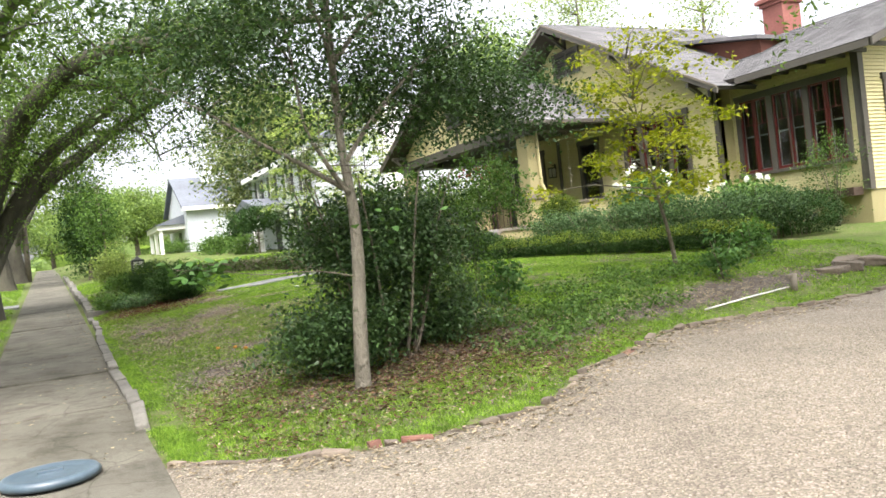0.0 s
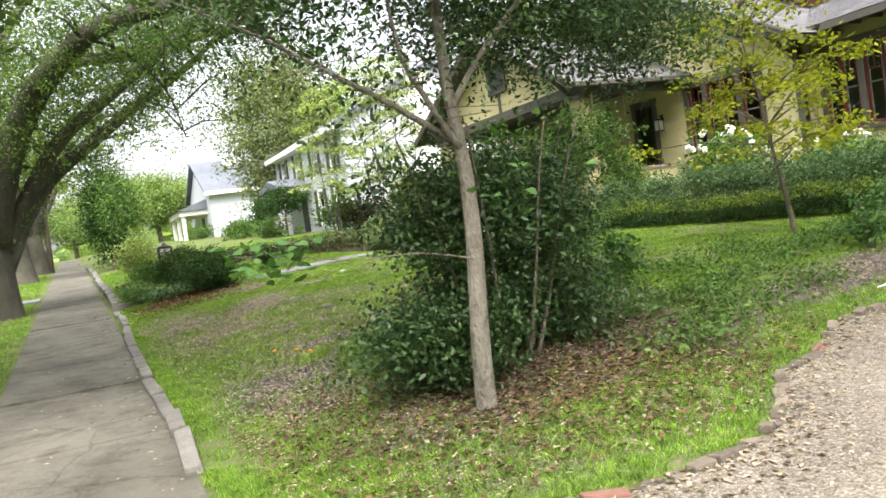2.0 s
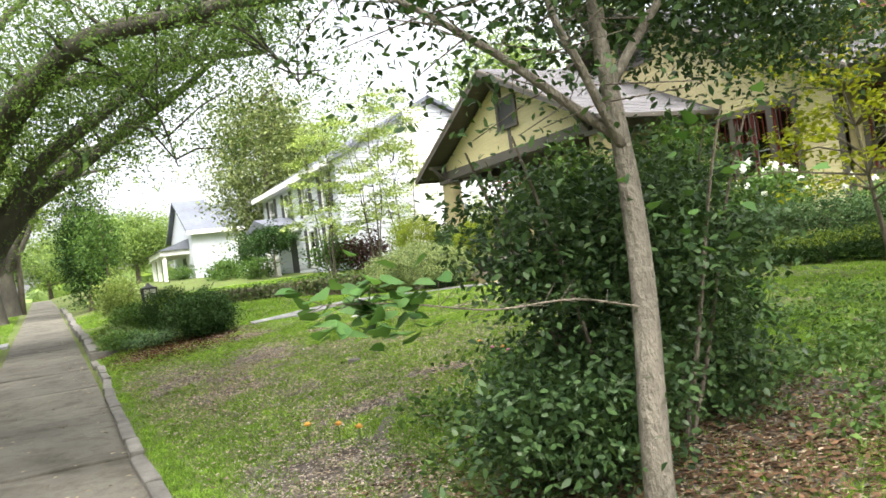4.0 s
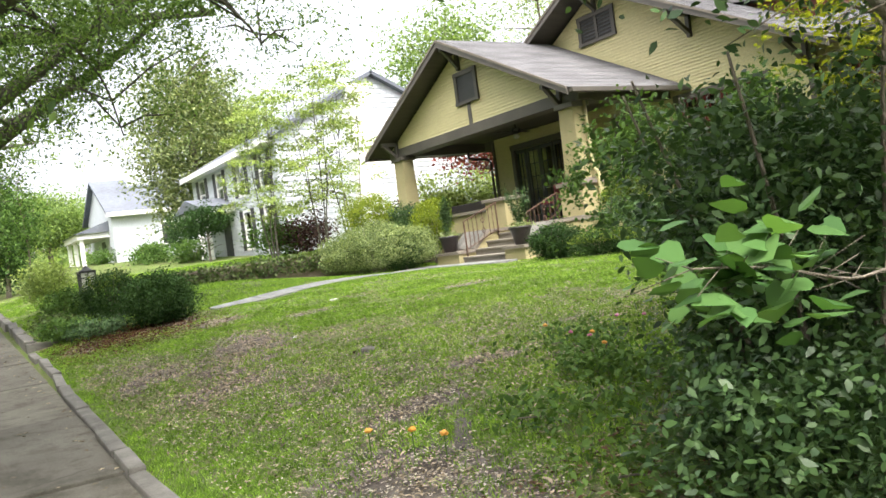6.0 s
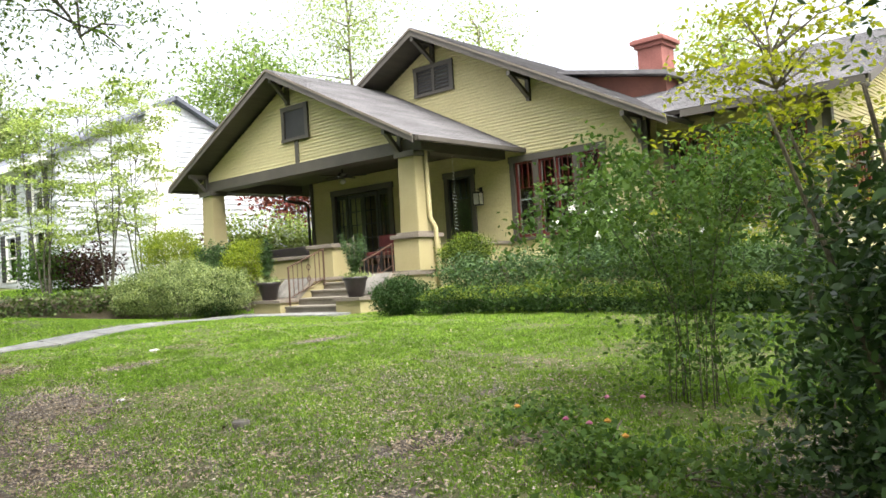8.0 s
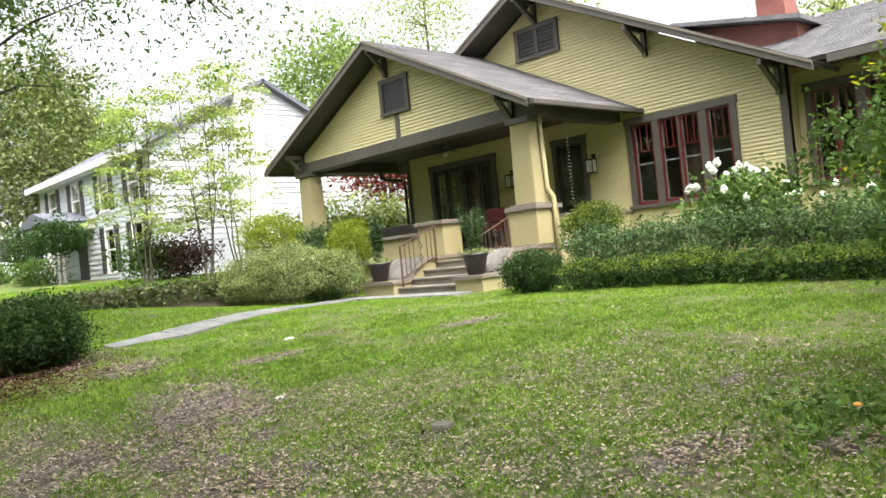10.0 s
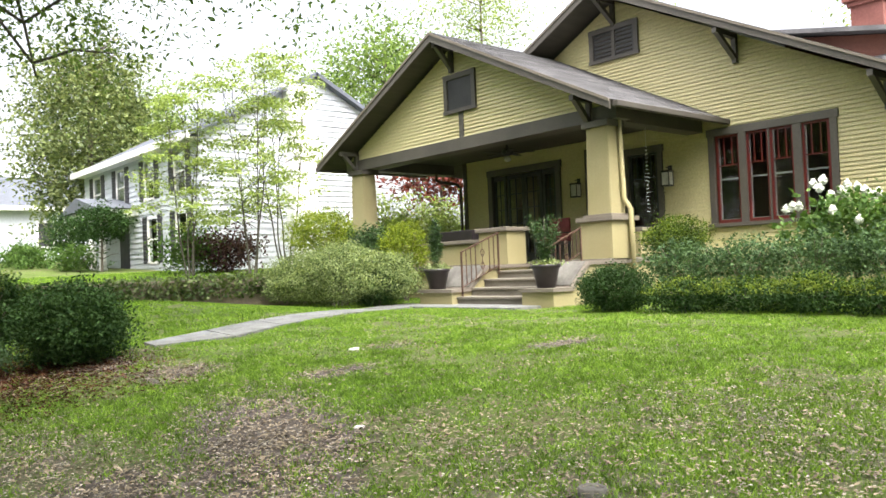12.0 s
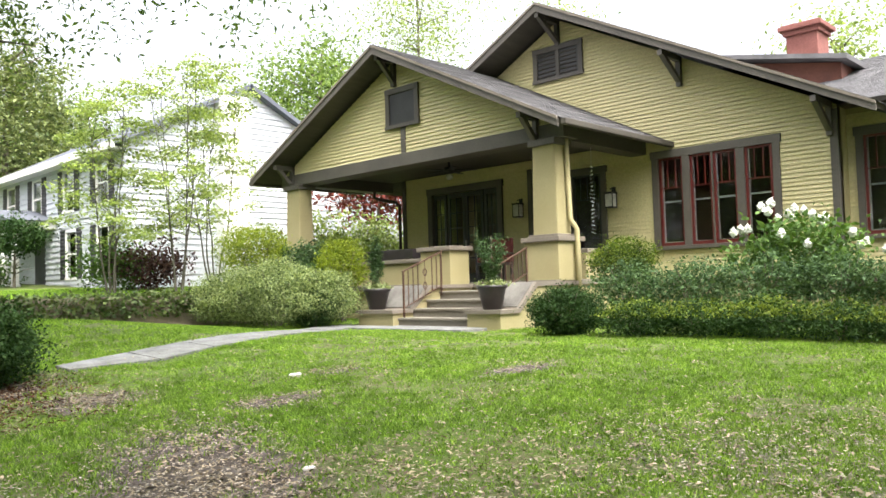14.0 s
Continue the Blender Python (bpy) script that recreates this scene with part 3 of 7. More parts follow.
# paved path from the sidewalk to the steps
path = thing("garden_path", "pale grey concrete path across the lawn to the steps", "path", kind="structure")
for x in np.arange(3.02, 8.9, 0.85):
    bm = bmesh.new()
    e = x + 0.838
    c0 = [(x + 0.006, float(path_low(x))), (e, float(path_low(e))), (e, float(path_high(e))), (x + 0.006, float(path_high(x)))]
    low = [bm.verts.new((u, v, gz(u, v) - 0.08)) for u, v in c0]
    top = [bm.verts.new((u, v, gz(u, v) + 0.03 + turns.uniform(-0.004, 0.004))) for u, v in c0]
    bm.faces.new(top)
    for k in range(4):
        bm.faces.new((low[k], low[(k + 1) % 4], top[(k + 1) % 4], top[k]))
    part("paving_slab", bm, M["path_slab"], path)

part("landing_slab", boxes((8.96, 9.75, 18.0, 21.75, 0.40, 0.565), bevel=0.012), M["path_slab"], path)

# stone and brick edging of the drive
edging = thing("drive_edging", "row of mossy stones and a few red bricks along the gravel", "edging", kind="structure")
x = 0.2
while x < 9.5:
    y = float(drive_edge(x))
    y2 = float(drive_edge(x + 0.1))
    turn = math.degrees(math.atan2(y2 - y, 0.1))
    length = turns.uniform(0.10, 0.26)
    red = turns.random() < 0.10
    bm = bmesh.new()
    box(bm, 0.006, length - 0.012, -0.042, 0.042, -0.08, turns.uniform(0.008, 0.05), 0.012)
    for v in bm.verts:
        v.co += Vector(noise.noise_vector(v.co * 6 + Vector((x * 3, y, 0)))) * 0.022
    ob = part("edging_brick" if red else "edging_stone", bm, M["edge_brick" if red else "edge_stone"], edging)
    ob.matrix_basis = pose(x, y, gz(x, y), turns.uniform(-14, 14), turns.uniform(-7, 7), turn + turns.uniform(-14, 14))
    x += length * math.cos(radians(turn))

# ---- the yellow bungalow ----
bungalow = thing("bungalow", "yellow clapboard bungalow with taupe trim, deep porch and grey roof", "house")
WALL, FRONT, WING = 15.31, 12.06, 15.80  # planes of the main wall, the porch gable and the wing


def holes_cut(u0, u1, z0, z1, holes):
    """Cells of a wall with rectangular holes left open."""
    us = sorted({u0, u1, *[h[0] for h in holes], *[h[1] for h in holes]})
    zs = sorted({z0, z1, *[h[2] for h in holes], *[h[3] for h in holes]})
    for a, b in zip(us, us[1:]):
        for c, d in zip(zs, zs[1:]):
            mu, mz = (a + b) / 2, (c + d) / 2
            if not any(h[0] < mu < h[1] and h[2] < mz < h[3] for h in holes):
                yield a, b, c, d


def siding(name, limits, z0, z1, holes, place, material, exposure=0.082, thick=0.031, parent=None, label=""):
    """Lapped boards: limits(z) gives the two ends of the course at that height; place(u, out, z) the point."""
    verts, faces = [], []
    z = z0
    while z < z1 - 0.01:
        top = min(z + exposure, z1)
        a0, b0 = limits(z)
        a1, b1 = limits(top)
        if b0 - a0 < 0.05:
            break
        cuts = sorted((h[0], h[1]) for h in holes if h[2] < (z + top) / 2 < h[3])
        spans, start = [], None
        edges = [(a0, a1)] + [(c, c) for c in sum(([c[0], c[1]] for c in cuts), [])] + [(b0, b1)]
        for (s0, s1), (e0, e1) in zip(edges[::2], edges[1::2]):
            if e0 - s0 < 0.02:
                continue
            n = len(verts)
            e1 = max(e1, s1 + 0.001)
            for u, out, h in ((s0, 0, z), (e0, 0, z), (e0, thick, z), (s0, thick, z), (s1, 0, top), (e1, 0, top), (e1, 0.003, top), (s1, 0.003, top)):
                verts.append(place(u, out, h))
            faces += [(n, n + 1, n + 2, n + 3), (n + 3, n + 2, n + 6, n + 7), (n, n + 3, n + 7, n + 4), (n + 1, n + 5, n + 6, n + 2)]
        z = top
    return mesh_object(name, verts, faces, material, parent, label)


def toward_street(x):
    return lambda u, out, z: (x - out, u, z)


def toward_south(y):
    return lambda u, out, z: (u, y - out, z)


# rectangles left open in the main wall: y0, y1, z0, z1
TRIPLE = (15.47, 18.15, 1.89, 3.92)
PORCH_WINDOW = (19.30, 20.34, 1.92, 3.80)
FRENCH = (22.29, 24.90, 1.30, 3.84)
MAIN_Y0, MAIN_Y1, APEX_Y, APEX_Z, SLOPE = 14.43, 25.90, 20.45, 7.62, 0.511
main_holes = [TRIPLE, PORCH_WINDOW, FRENCH]


def main_limits(z):
    half = (APEX_Z - 0.22 - z) / SLOPE
    return max(MAIN_Y0, APEX_Y - half), min(MAIN_Y1, APEX_Y + half)


bm = bmesh.new()
for a, b, c, d in holes_cut(MAIN_Y0, MAIN_Y1, 0.4, 4.2, main_holes):
    box(bm, WALL, WALL + 0.16, a, b, c, d)
prism(bm, [(MAIN_Y0, 4.2), (MAIN_Y1, 4.2), (MAIN_Y1, 4.62), (APEX_Y, APEX_Z - 0.2), (MAIN_Y0, 4.3)], "x", WALL, WALL + 0.16)
main_wall = part("front_wall", bm, M["stucco"], bungalow)
siding("clapboard", main_limits, 1.28, APEX_Z - 0.25, main_holes, toward_street(WALL), M["siding"], parent=main_wall, label="lapped pale yellow boards")

# wing to the south with its windows
WING_Y0 = 10.85
WING_WIN = (11.12, 14.28, 1.90, 3.90)
bm = bmesh.new()
for a, b, c, d in holes_cut(WING_Y0, MAIN_Y0, 0.3, 4.35, [WING_WIN]):
    box(bm, WING, WING + 0.16, a, b, c, d)
wing_wall = part("wing_wall", bm, M["stucco"], bungalow)
siding("clapboard", lambda z: (WING_Y0, MAIN_Y0), 1.24, 4.2, [WING_WIN], toward_street(WING), M["siding"], parent=wing_wall)
part("return_wall", boxes((WALL, WING + 0.1, MAIN_Y0, MAIN_Y0 + 0.16, 0.3, 4.3)), M["stucco"], bungalow)

# south gable end
SOUTH_WIN = (16.55, 18.75, 1.90, 3.72)
RIDGE_X, RIDGE_Z, EAVE_X, EAVE_Z = 20.6, 6.35, 15.0, 4.28
south_slope = (RIDGE_Z - EAVE_Z) / (RIDGE_X - EAVE_X)
bm = bmesh.new()
for a, b, c, d in holes_cut(WING + 0.16, 25.4, 0.1, 4.2, [SOUTH_WIN]):
    box(bm, a, b, WING_Y0, WING_Y0 + 0.16, c, d)
prism(bm, [(WING + 0.16, 4.2), (25.4, 4.2), (RIDGE_X, RIDGE_Z - 0.22)], "y", WING_Y0, WING_Y0 + 0.16)
south_wall = part("south_wall", bm, M["stucco"], bungalow)


def south_limits(z):
    half = (RIDGE_Z - 0.22 - z) / south_slope
    return max(WING, RIDGE_X - half), min(25.4, RIDGE_X + half)


siding("clapboard", south_limits, 1.2, 6.0, [SOUTH_WIN], toward_south(WING_Y0), M["siding"], parent=south_wall)
part("north_wall", boxes((WALL + 0.16, 25.4, MAIN_Y1 - 0.16, MAIN_Y1, 0.4, 4.4)), M["stucco"], bungalow)
part("back_wall", boxes((25.3, 25.46, WING_Y0, MAIN_Y1, 0.2, 4.4)), M["stucco"], bungalow)
part("house_floor", boxes((WALL + 0.16, 25.3, WING_Y0 + 0.17, MAIN_Y1 - 0.17, 1.1, 1.28)), M["dim_room"], bungalow)
part("room_wall", boxes((18.2, 18.3, WING_Y0 + 0.17, MAIN_Y1 - 0.17, 1.28, 4.3)), M["dim_room"], bungalow)
part("room_ceiling", boxes((WALL + 0.17, 25.3, WING_Y0 + 0.17, MAIN_Y1 - 0.17, 4.3, 4.36)), M["dim_room"], bungalow)

# corner boards and the water table
for y, x in ((MAIN_Y0 + 0.06, WALL), (MAIN_Y1 - 0.06, WALL), (WING_Y0 + 0.06, WING)):
    part("corner_board", boxes((x - 0.05, x + 0.02, y - 0.07, y + 0.07, 1.2, 4.25)), M["trim"], bungalow)
part("corner_board", boxes((WING - 0.05, WING + 0.12, WING_Y0 - 0.05, WING_Y0 + 0.01, 1.2, 4.2)), M["trim"], bungalow)
part("water_table", boxes((WALL - 0.035, WALL, MAIN_Y0, 18.4, 1.22, 1.29)), M["siding"], bungalow)
part("foundation_vent", boxes((WING - 0.012, WING + 0.01, 12.25, 12.62, 0.56, 0.80)), M["black"], bungalow)


def roof_panel(bm, corners, thick=0.09):
    """A sloping slab from four corners of its upper face."""
    top = [bm.verts.new(c) for c in corners]
    n = (Vector(corners[1]) - Vector(corners[0])).cross(Vector(corners[3]) - Vector(corners[0])).normalized()
    if n.z < 0:
        n = -n
    low = [bm.verts.new(Vector(c) - n * thick) for c in corners]
    bm.faces.new(top)
    bm.faces.new(low[::-1])
    for k in range(4):
        bm.faces.new((top[k], low[k], low[(k + 1) % 4], top[(k + 1) % 4]))
    bmesh.ops.recalc_face_normals(bm, faces=bm.faces[:])


def shingled(name, p0, p1, q1, q0, parent, course=0.15, label=""):
    """Overlapping shingle courses from the eave p0-p1 up to the ridge q0-q1, over a slab."""
    p0, p1, q0, q1 = (Vector(v) for v in (p0, p1, q0, q1))
    n = (p1 - p0).cross(q0 - p0).normalized()
    if n.z < 0:
        n = -n
    rows = max(2, int((q0 - p0).length / course))
    verts, faces = [], []
    pick = random.Random(len(name) + rows)
    for r in range(rows):
        a, b = r / rows, (r + 1) / rows + 0.002
        s0, e0, s1, e1 = p0.lerp(q0, a), p1.lerp(q1, a), p0.lerp(q0, b), p1.lerp(q1, b)
        tabs = max(1, int((e0 - s0).length / 0.33))
        shift = 0.5 * (r % 2)
        for t in range(-1, tabs + 1):
            f, g = max(0.0, (t + shift) / tabs), min(1.0, (t + 1 + shift) / tabs - 0.02 / tabs)
            if g - f < 0.002:
                continue
            lift = 0.012 + pick.uniform(0, 0.005)
            k = len(verts)
            for v, h in ((s0.lerp(e0, f), 0), (s0.lerp(e0, g), 0), (s0.lerp(e0, g), lift), (s0.lerp(e0, f), lift), (s1.lerp(e1, g), 0.003), (s1.lerp(e1, f), 0.003)):
                verts.append(v + n * h)
            faces += [(k, k + 1, k + 2, k + 3), (k + 3, k + 2, k + 4, k + 5)]
    ob = mesh_object(name, verts, faces, M["shingle"], parent, label)
    return tagged(ob, kind="stuff")


# main front gable roof
MX = 14.45
main_roof = part("main_roof", bmesh.new(), M["soffit"], bungalow)
bm = bmesh.new()
Y_S, Y_N = 13.55, 27.35
Z_EAVE = APEX_Z - SLOPE * (APEX_Y - Y_S)
roof_panel(bm, [(MX, Y_S, Z_EAVE), (21.5, Y_S, Z_EAVE), (21.5, APEX_Y, APEX_Z), (MX, APEX_Y, APEX_Z)])
roof_panel(bm, [(MX, Y_N, Z_EAVE), (21.5, Y_N, Z_EAVE), (21.5, APEX_Y, APEX_Z), (MX, APEX_Y, APEX_Z)])
bm.to_mesh(main_roof.data)
bm.free()
shingled("shingle_course", (MX - 0.02, Y_S - 0.03, Z_EAVE - 0.01), (21.5, Y_S - 0.03, Z_EAVE - 0.01), (21.5, APEX_Y, APEX_Z + 0.01), (MX - 0.02, APEX_Y, APEX_Z + 0.01), main_roof)
shingled("shingle_course", (MX - 0.02, Y_N + 0.03, Z_EAVE - 0.01), (21.5, Y_N + 0.03, Z_EAVE - 0.01), (21.5, APEX_Y, APEX_Z + 0.01), (MX - 0.02, APEX_Y, APEX_Z + 0.01), main_roof)


def rake_boards(x, apex_y, apex_z, y_end, slope, parent):
    for s in (-1, 1):
        bm = bmesh.new()
        half = abs(apex_y - y_end)
        z_end = apex_z - slope * half
        prism(bm, [(apex_y, apex_z - 0.02), (apex_y + s * half, z_end - 0.02), (apex_y + s * half, z_end - 0.17), (apex_y, apex_z - 0.20)], "x", x - 0.035, x)
        part("rake_board", bm, M["trim"], parent)
        part("rake_cap", prism_bm([(apex_y, apex_z + 0.012), (apex_y + s * half, z_end + 0.012), (apex_y + s * half, z_end - 0.045), (apex_y, apex_z - 0.045)], x - 0.06, x - 0.036), M["cap"], parent)


def prism_bm(outline, a, b, axis="x"):
    bm = bmesh.new()
    prism(bm, outline, axis, a, b)
    return bm


rake_boards(MX, APEX_Y, APEX_Z, Y_S, SLOPE, main_roof)


def bracket(y, z, x_wall, reach, parent):
    """A knee brace under the overhang: leg, arm and strut."""
    bm = bmesh.new()
    box(bm, x_wall - 0.10, x_wall, y - 0.05, y + 0.05, z - 0.62, z)
    box(bm, x_wall - reach, x_wall, y - 0.05, y + 0.05, z - 0.11, z)
    beam(bm, (x_wall - 0.06, y, z - 0.52), (x_wall - reach + 0.10, y, z - 0.08), 0.09, 0.10, (0, 1, 0))
    part("bracket", bm, M["trim"], parent)


for y in (APEX_Y, 17.43, 14.55, 23.5):
    bracket(y, APEX_Z - SLOPE * abs(APEX_Y - y) - 0.22, WALL - 0.018, 0.84, main_roof)

# long roof of the wing, ridge along the street
wing_roof = part("wing_roof", bmesh.new(), M["soffit"], bungalow)
bm = bmesh.new()
roof_panel(bm, [(EAVE_X, 9.95, EAVE_Z), (EAVE_X, 13.9, EAVE_Z), (RIDGE_X, 17.95, RIDGE_Z), (RIDGE_X, 9.95, RIDGE_Z)])
roof_panel(bm, [(26.2, 9.95, EAVE_Z), (26.2, 26.6, EAVE_Z), (RIDGE_X, 26.6, RIDGE_Z), (RIDGE_X, 9.95, RIDGE_Z)])
bm.to_mesh(wing_roof.data)
bm.free()
shingled("shingle_course", (EAVE_X - 0.02, 9.92, EAVE_Z - 0.01), (EAVE_X - 0.02, 13.92, EAVE_Z - 0.01), (RIDGE_X, 17.95, RIDGE_Z + 0.01), (RIDGE_X, 9.92, RIDGE_Z + 0.01), wing_roof)
bm = bmesh.new()
prism(bm, [(EAVE_X - 0.02, EAVE_Z - 0.02), (RIDGE_X, RIDGE_Z - 0.02), (RIDGE_X, RIDGE_Z - 0.2), (EAVE_X - 0.02, EAVE_Z - 0.17)], "y", 9.90, 9.945)
part("rake_board", bm, M["trim"], wing_roof)
part("fascia", boxes((EAVE_X - 0.03, EAVE_X + 0.02, 10.0, 13.5, EAVE_Z - 0.17, EAVE_Z - 0.02)), M["trim"], wing_roof)
for y in np.arange(10.1, 13.5, 0.5):
    part("rafter_tail", boxes((EAVE_X + 0.02, WING, y, y + 0.06, EAVE_Z - 0.13, EAVE_Z - 0.04)), M["soffit"], wing_roof)

# low dormer and the chimney behind the front gable
dormer = part("dormer", prism_bm([(15.1, 4.7), (17.6, 5.6), (17.6, 6.22), (15.1, 5.72)], 17.9, 21.5), M["dormer"], bungalow, "rust-brown dormer wall")
bm = bmesh.new()
roof_panel(bm, [(17.5, 14.85, 5.79), (17.5, 18.0, 6.44), (22.0, 18.0, 6.44), (22.0, 14.85, 5.79)], 0.1)
part("dormer_roof", bm, M["shingle"], dormer)
chimney = part("chimney", boxes((20.6, 21.4, 16.42, 17.18, 6.0, 7.32), (20.53, 21.47, 16.36, 17.24, 7.32, 7.44), bevel=0.01), M["brick"], bungalow, "red painted brick chimney with a flared cap")
part("chimney_cap", boxes((20.44, 21.56, 16.27, 17.33, 7.44, 7.56), (20.5, 21.5, 16.32, 17.28, 7.56, 7.60), bevel=0.02), M["brick"], chimney)

# porch gable
PX, P_APEX_Y, P_APEX_Z, P_SLOPE, P_HALF = 11.40, 22.62, 6.54, 0.495, 4.85
porch_roof = part("porch_roof", bmesh.new(), M["soffit"], bungalow)
bm = bmesh.new()
Z_P = P_APEX_Z - P_SLOPE * P_HALF
for s in (-1, 1):
    roof_panel(bm, [(PX, P_APEX_Y + s * P_HALF, Z_P), (WALL + 0.05, P_APEX_Y + s * P_HALF, Z_P), (WALL + 0.05, P_APEX_Y, P_APEX_Z), (PX, P_APEX_Y, P_APEX_Z)])
bm.to_mesh(porch_roof.data)
bm.free()
for s in (-1, 1):
    a, b = (PX - 0.02, P_APEX_Y + s * (P_HALF + 0.03), Z_P - 0.012), (WALL - 0.02, P_APEX_Y + s * (P_HALF + 0.03), Z_P - 0.012)
    shingled("shingle_course", a, b, (WALL - 0.02, P_APEX_Y, P_APEX_Z + 0.01), (PX - 0.02, P_APEX_Y, P_APEX_Z + 0.01), porch_roof)
    part("gutter", boxes((PX, WALL - 0.03, P_APEX_Y + s * (P_HALF + 0.09) - 0.06, P_APEX_Y + s * (P_HALF + 0.09) + 0.06, Z_P - 0.14, Z_P - 0.03), bevel=0.02), M["soffit"], porch_roof)
rake_boards(PX, P_APEX_Y, P_APEX_Z, P_APEX_Y - P_HALF, P_SLOPE, porch_roof)
for y in (P_APEX_Y, P_APEX_Y - 3.9, P_APEX_Y + 3.9):
    bracket(y, P_APEX_Z - P_SLOPE * abs(P_APEX_Y - y) - 0.20, FRONT - 0.018, 0.58, porch_roof)

G_Z0 = 4.20


def porch_limits(z):
    half = (P_APEX_Z - 0.2 - z) / P_SLOPE
    return P_APEX_Y - half, P_APEX_Y + half


gable = part("porch_gable", prism_bm([(porch_limits(G_Z0)[0], G_Z0), (porch_limits(G_Z0)[1], G_Z0), (P_APEX_Y, P_APEX_Z - 0.2)], FRONT, FRONT + 0.15), M["stucco"], bungalow)
siding("clapboard", porch_limits, G_Z0, P_APEX_Z - 0.22, [(21.87, 22.88, 4.80, 5.66)], toward_street(FRONT), M["siding"], parent=gable)
part("belt_beam", boxes((FRONT - 0.06, FRONT + 0.42, 18.1, 27.0, 3.92, 4.20), bevel=0.008), M["trim"], bungalow)
part("side_beam", boxes((FRONT + 0.42, WALL - 0.02, 18.28, 18.66, 3.92, 4.20)), M["trim"], bungalow)
part("side_beam", boxes((FRONT + 0.42, WALL - 0.02, 26.3, 26.7, 3.92, 4.20)), M["trim"], bungalow)
part("porch_ceiling", boxes((FRONT + 0.15, WALL - 0.02, 18.0, 27.2, 4.21, 4.25)), M["ceiling"], bungalow)
part("gable_post", boxes((FRONT - 0.045, FRONT - 0.005, 22.32, 22.46, 4.2, 4.80)), M["trim"], gable)


def gable_vent(name, x, y0, y1, z0, z1, panes, parent, slats=True):
    v = part(name, boxes((x - 0.02, x + 0.01, y0, y1, z0, z1)), M["black"], parent)
    t = 0.10
    part("casing", boxes((x - 0.06, x - 0.021, y0 - 0.02, y0 + t, z0, z1), (x - 0.06, x - 0.021, y1 - t, y1 + 0.02, z0, z1), (x - 0.062, x - 0.021, y0 - 0.03, y1 + 0.03, z1 - t, z1 + 0.02), (x - 0.07, x - 0.021, y0 - 0.04, y1 + 0.04, z0 - 0.02, z0 + 0.06)), M["trim"], v)
    w = (y1 - y0 - 2 * t) / panes
    for i in range(panes):
        a = y0 + t + i * w
        if i:
            part("mullion", boxes((x - 0.05, x - 0.021, a - 0.05, a + 0.05, z0 + 0.06, z1 - t)), M["trim"], v)
        bm = bmesh.new()
        n = max(4, int((z1 - z0 - 0.2) / 0.085))
        for k in range(n):
            z = z0 + 0.09 + (z1 - z0 - 0.2) * k / n
            beam(bm, (x - 0.03, a + 0.06, z + 0.02), (x - 0.03, a + w - 0.06, z + 0.02), 0.05, 0.014, (0.5, 0, 1))
        if slats:
            part("louvre", bm, M["trim"], v)
        else:
            bm.free()
            part("pane", boxes((x - 0.028, x - 0.022, a, a + w, z0 + 0.06, z1 - t)), M["black"], v)
    return v


gable_vent("gable_vent", WALL - 0.030, 19.79, 21.15, 6.02, 6.80, 2, bungalow)
gable_vent("attic_window", FRONT - 0.030, 21.87, 22.88, 4.80, 5.66, 1, bungalow, slats=False)


# windows and doors
def sash_window(name, x, y0, y1, z0, z1, sashes, parent, trim=0.13, sash_mat=None, white=True):
    """A cased window of several sashes in a street-side wall: sashes are (y from, y to) inside the opening."""
    sash_mat = sash_mat or M["red"]
    w = part(name, boxes((x - 0.05, x + 0.02, y0, y0 + trim, z0, z1), (x - 0.05, x + 0.02, y1 - trim, y1, z0, z1), (x - 0.055, x + 0.02, y0 - 0.03, y1 + 0.03, z1 - trim, z1 + 0.03)), M["trim"], parent)
    part("window_sill", boxes((x - 0.10, x + 0.02, y0 - 0.05, y1 + 0.05, z0 - 0.03, z0 + 0.05), bevel=0.01), M["trim"], w)
    edges = sorted(sashes)
    for (a, b), (c, d) in zip(edges, edges[1:]):
        if c - b > 0.02:
            part("mullion", boxes((x - 0.045, x + 0.04, b, c, z0 + 0.05, z1 - trim)), M["trim"], w)
    for a, b in sashes:
        zb, zt = z0 + 0.05, z1 - trim
        mid = zb + (zt - zb) * 0.5
        t = 0.045
        s = part("sash", boxes((x - 0.01, x + 0.035, a, a + t, zb, zt), (x - 0.01, x + 0.035, b - t, b, zb, zt), (x - 0.01, x + 0.035, a + t, b - t, zt - t, zt), (x - 0.01, x + 0.035, a + t, b - t, zb, zb + 0.07)), sash_mat, w)
        if white:
            part("storm_bead", boxes((x + 0.036, x + 0.05, b - t - 0.025, b - t, zb, zt), (x + 0.036, x + 0.05, a + t, b - t, mid - 0.018, mid + 0.018), (x + 0.036, x + 0.05, a + t, b - t, zb + 0.07, zb + 0.085)), M["lead"], s)
        bm = boxes((x + 0.0, x + 0.03, a + t, b - t, mid + 0.28, mid + 0.30))
        n = max(2, round((b - a) / 0.17))
        for k in range(1, n):
            y = a + (b - a) * k / n
            box(bm, x + 0.0, x + 0.03, y - 0.008, y + 0.008, mid + 0.30, zt - t)
        part("muntin", bm, sash_mat, s)
        pane = part("pane", boxes((x + 0.015, x + 0.019, a + t, b - t, zb, zt)), M["glass"], s)
        pane.visible_shadow = False
    return w


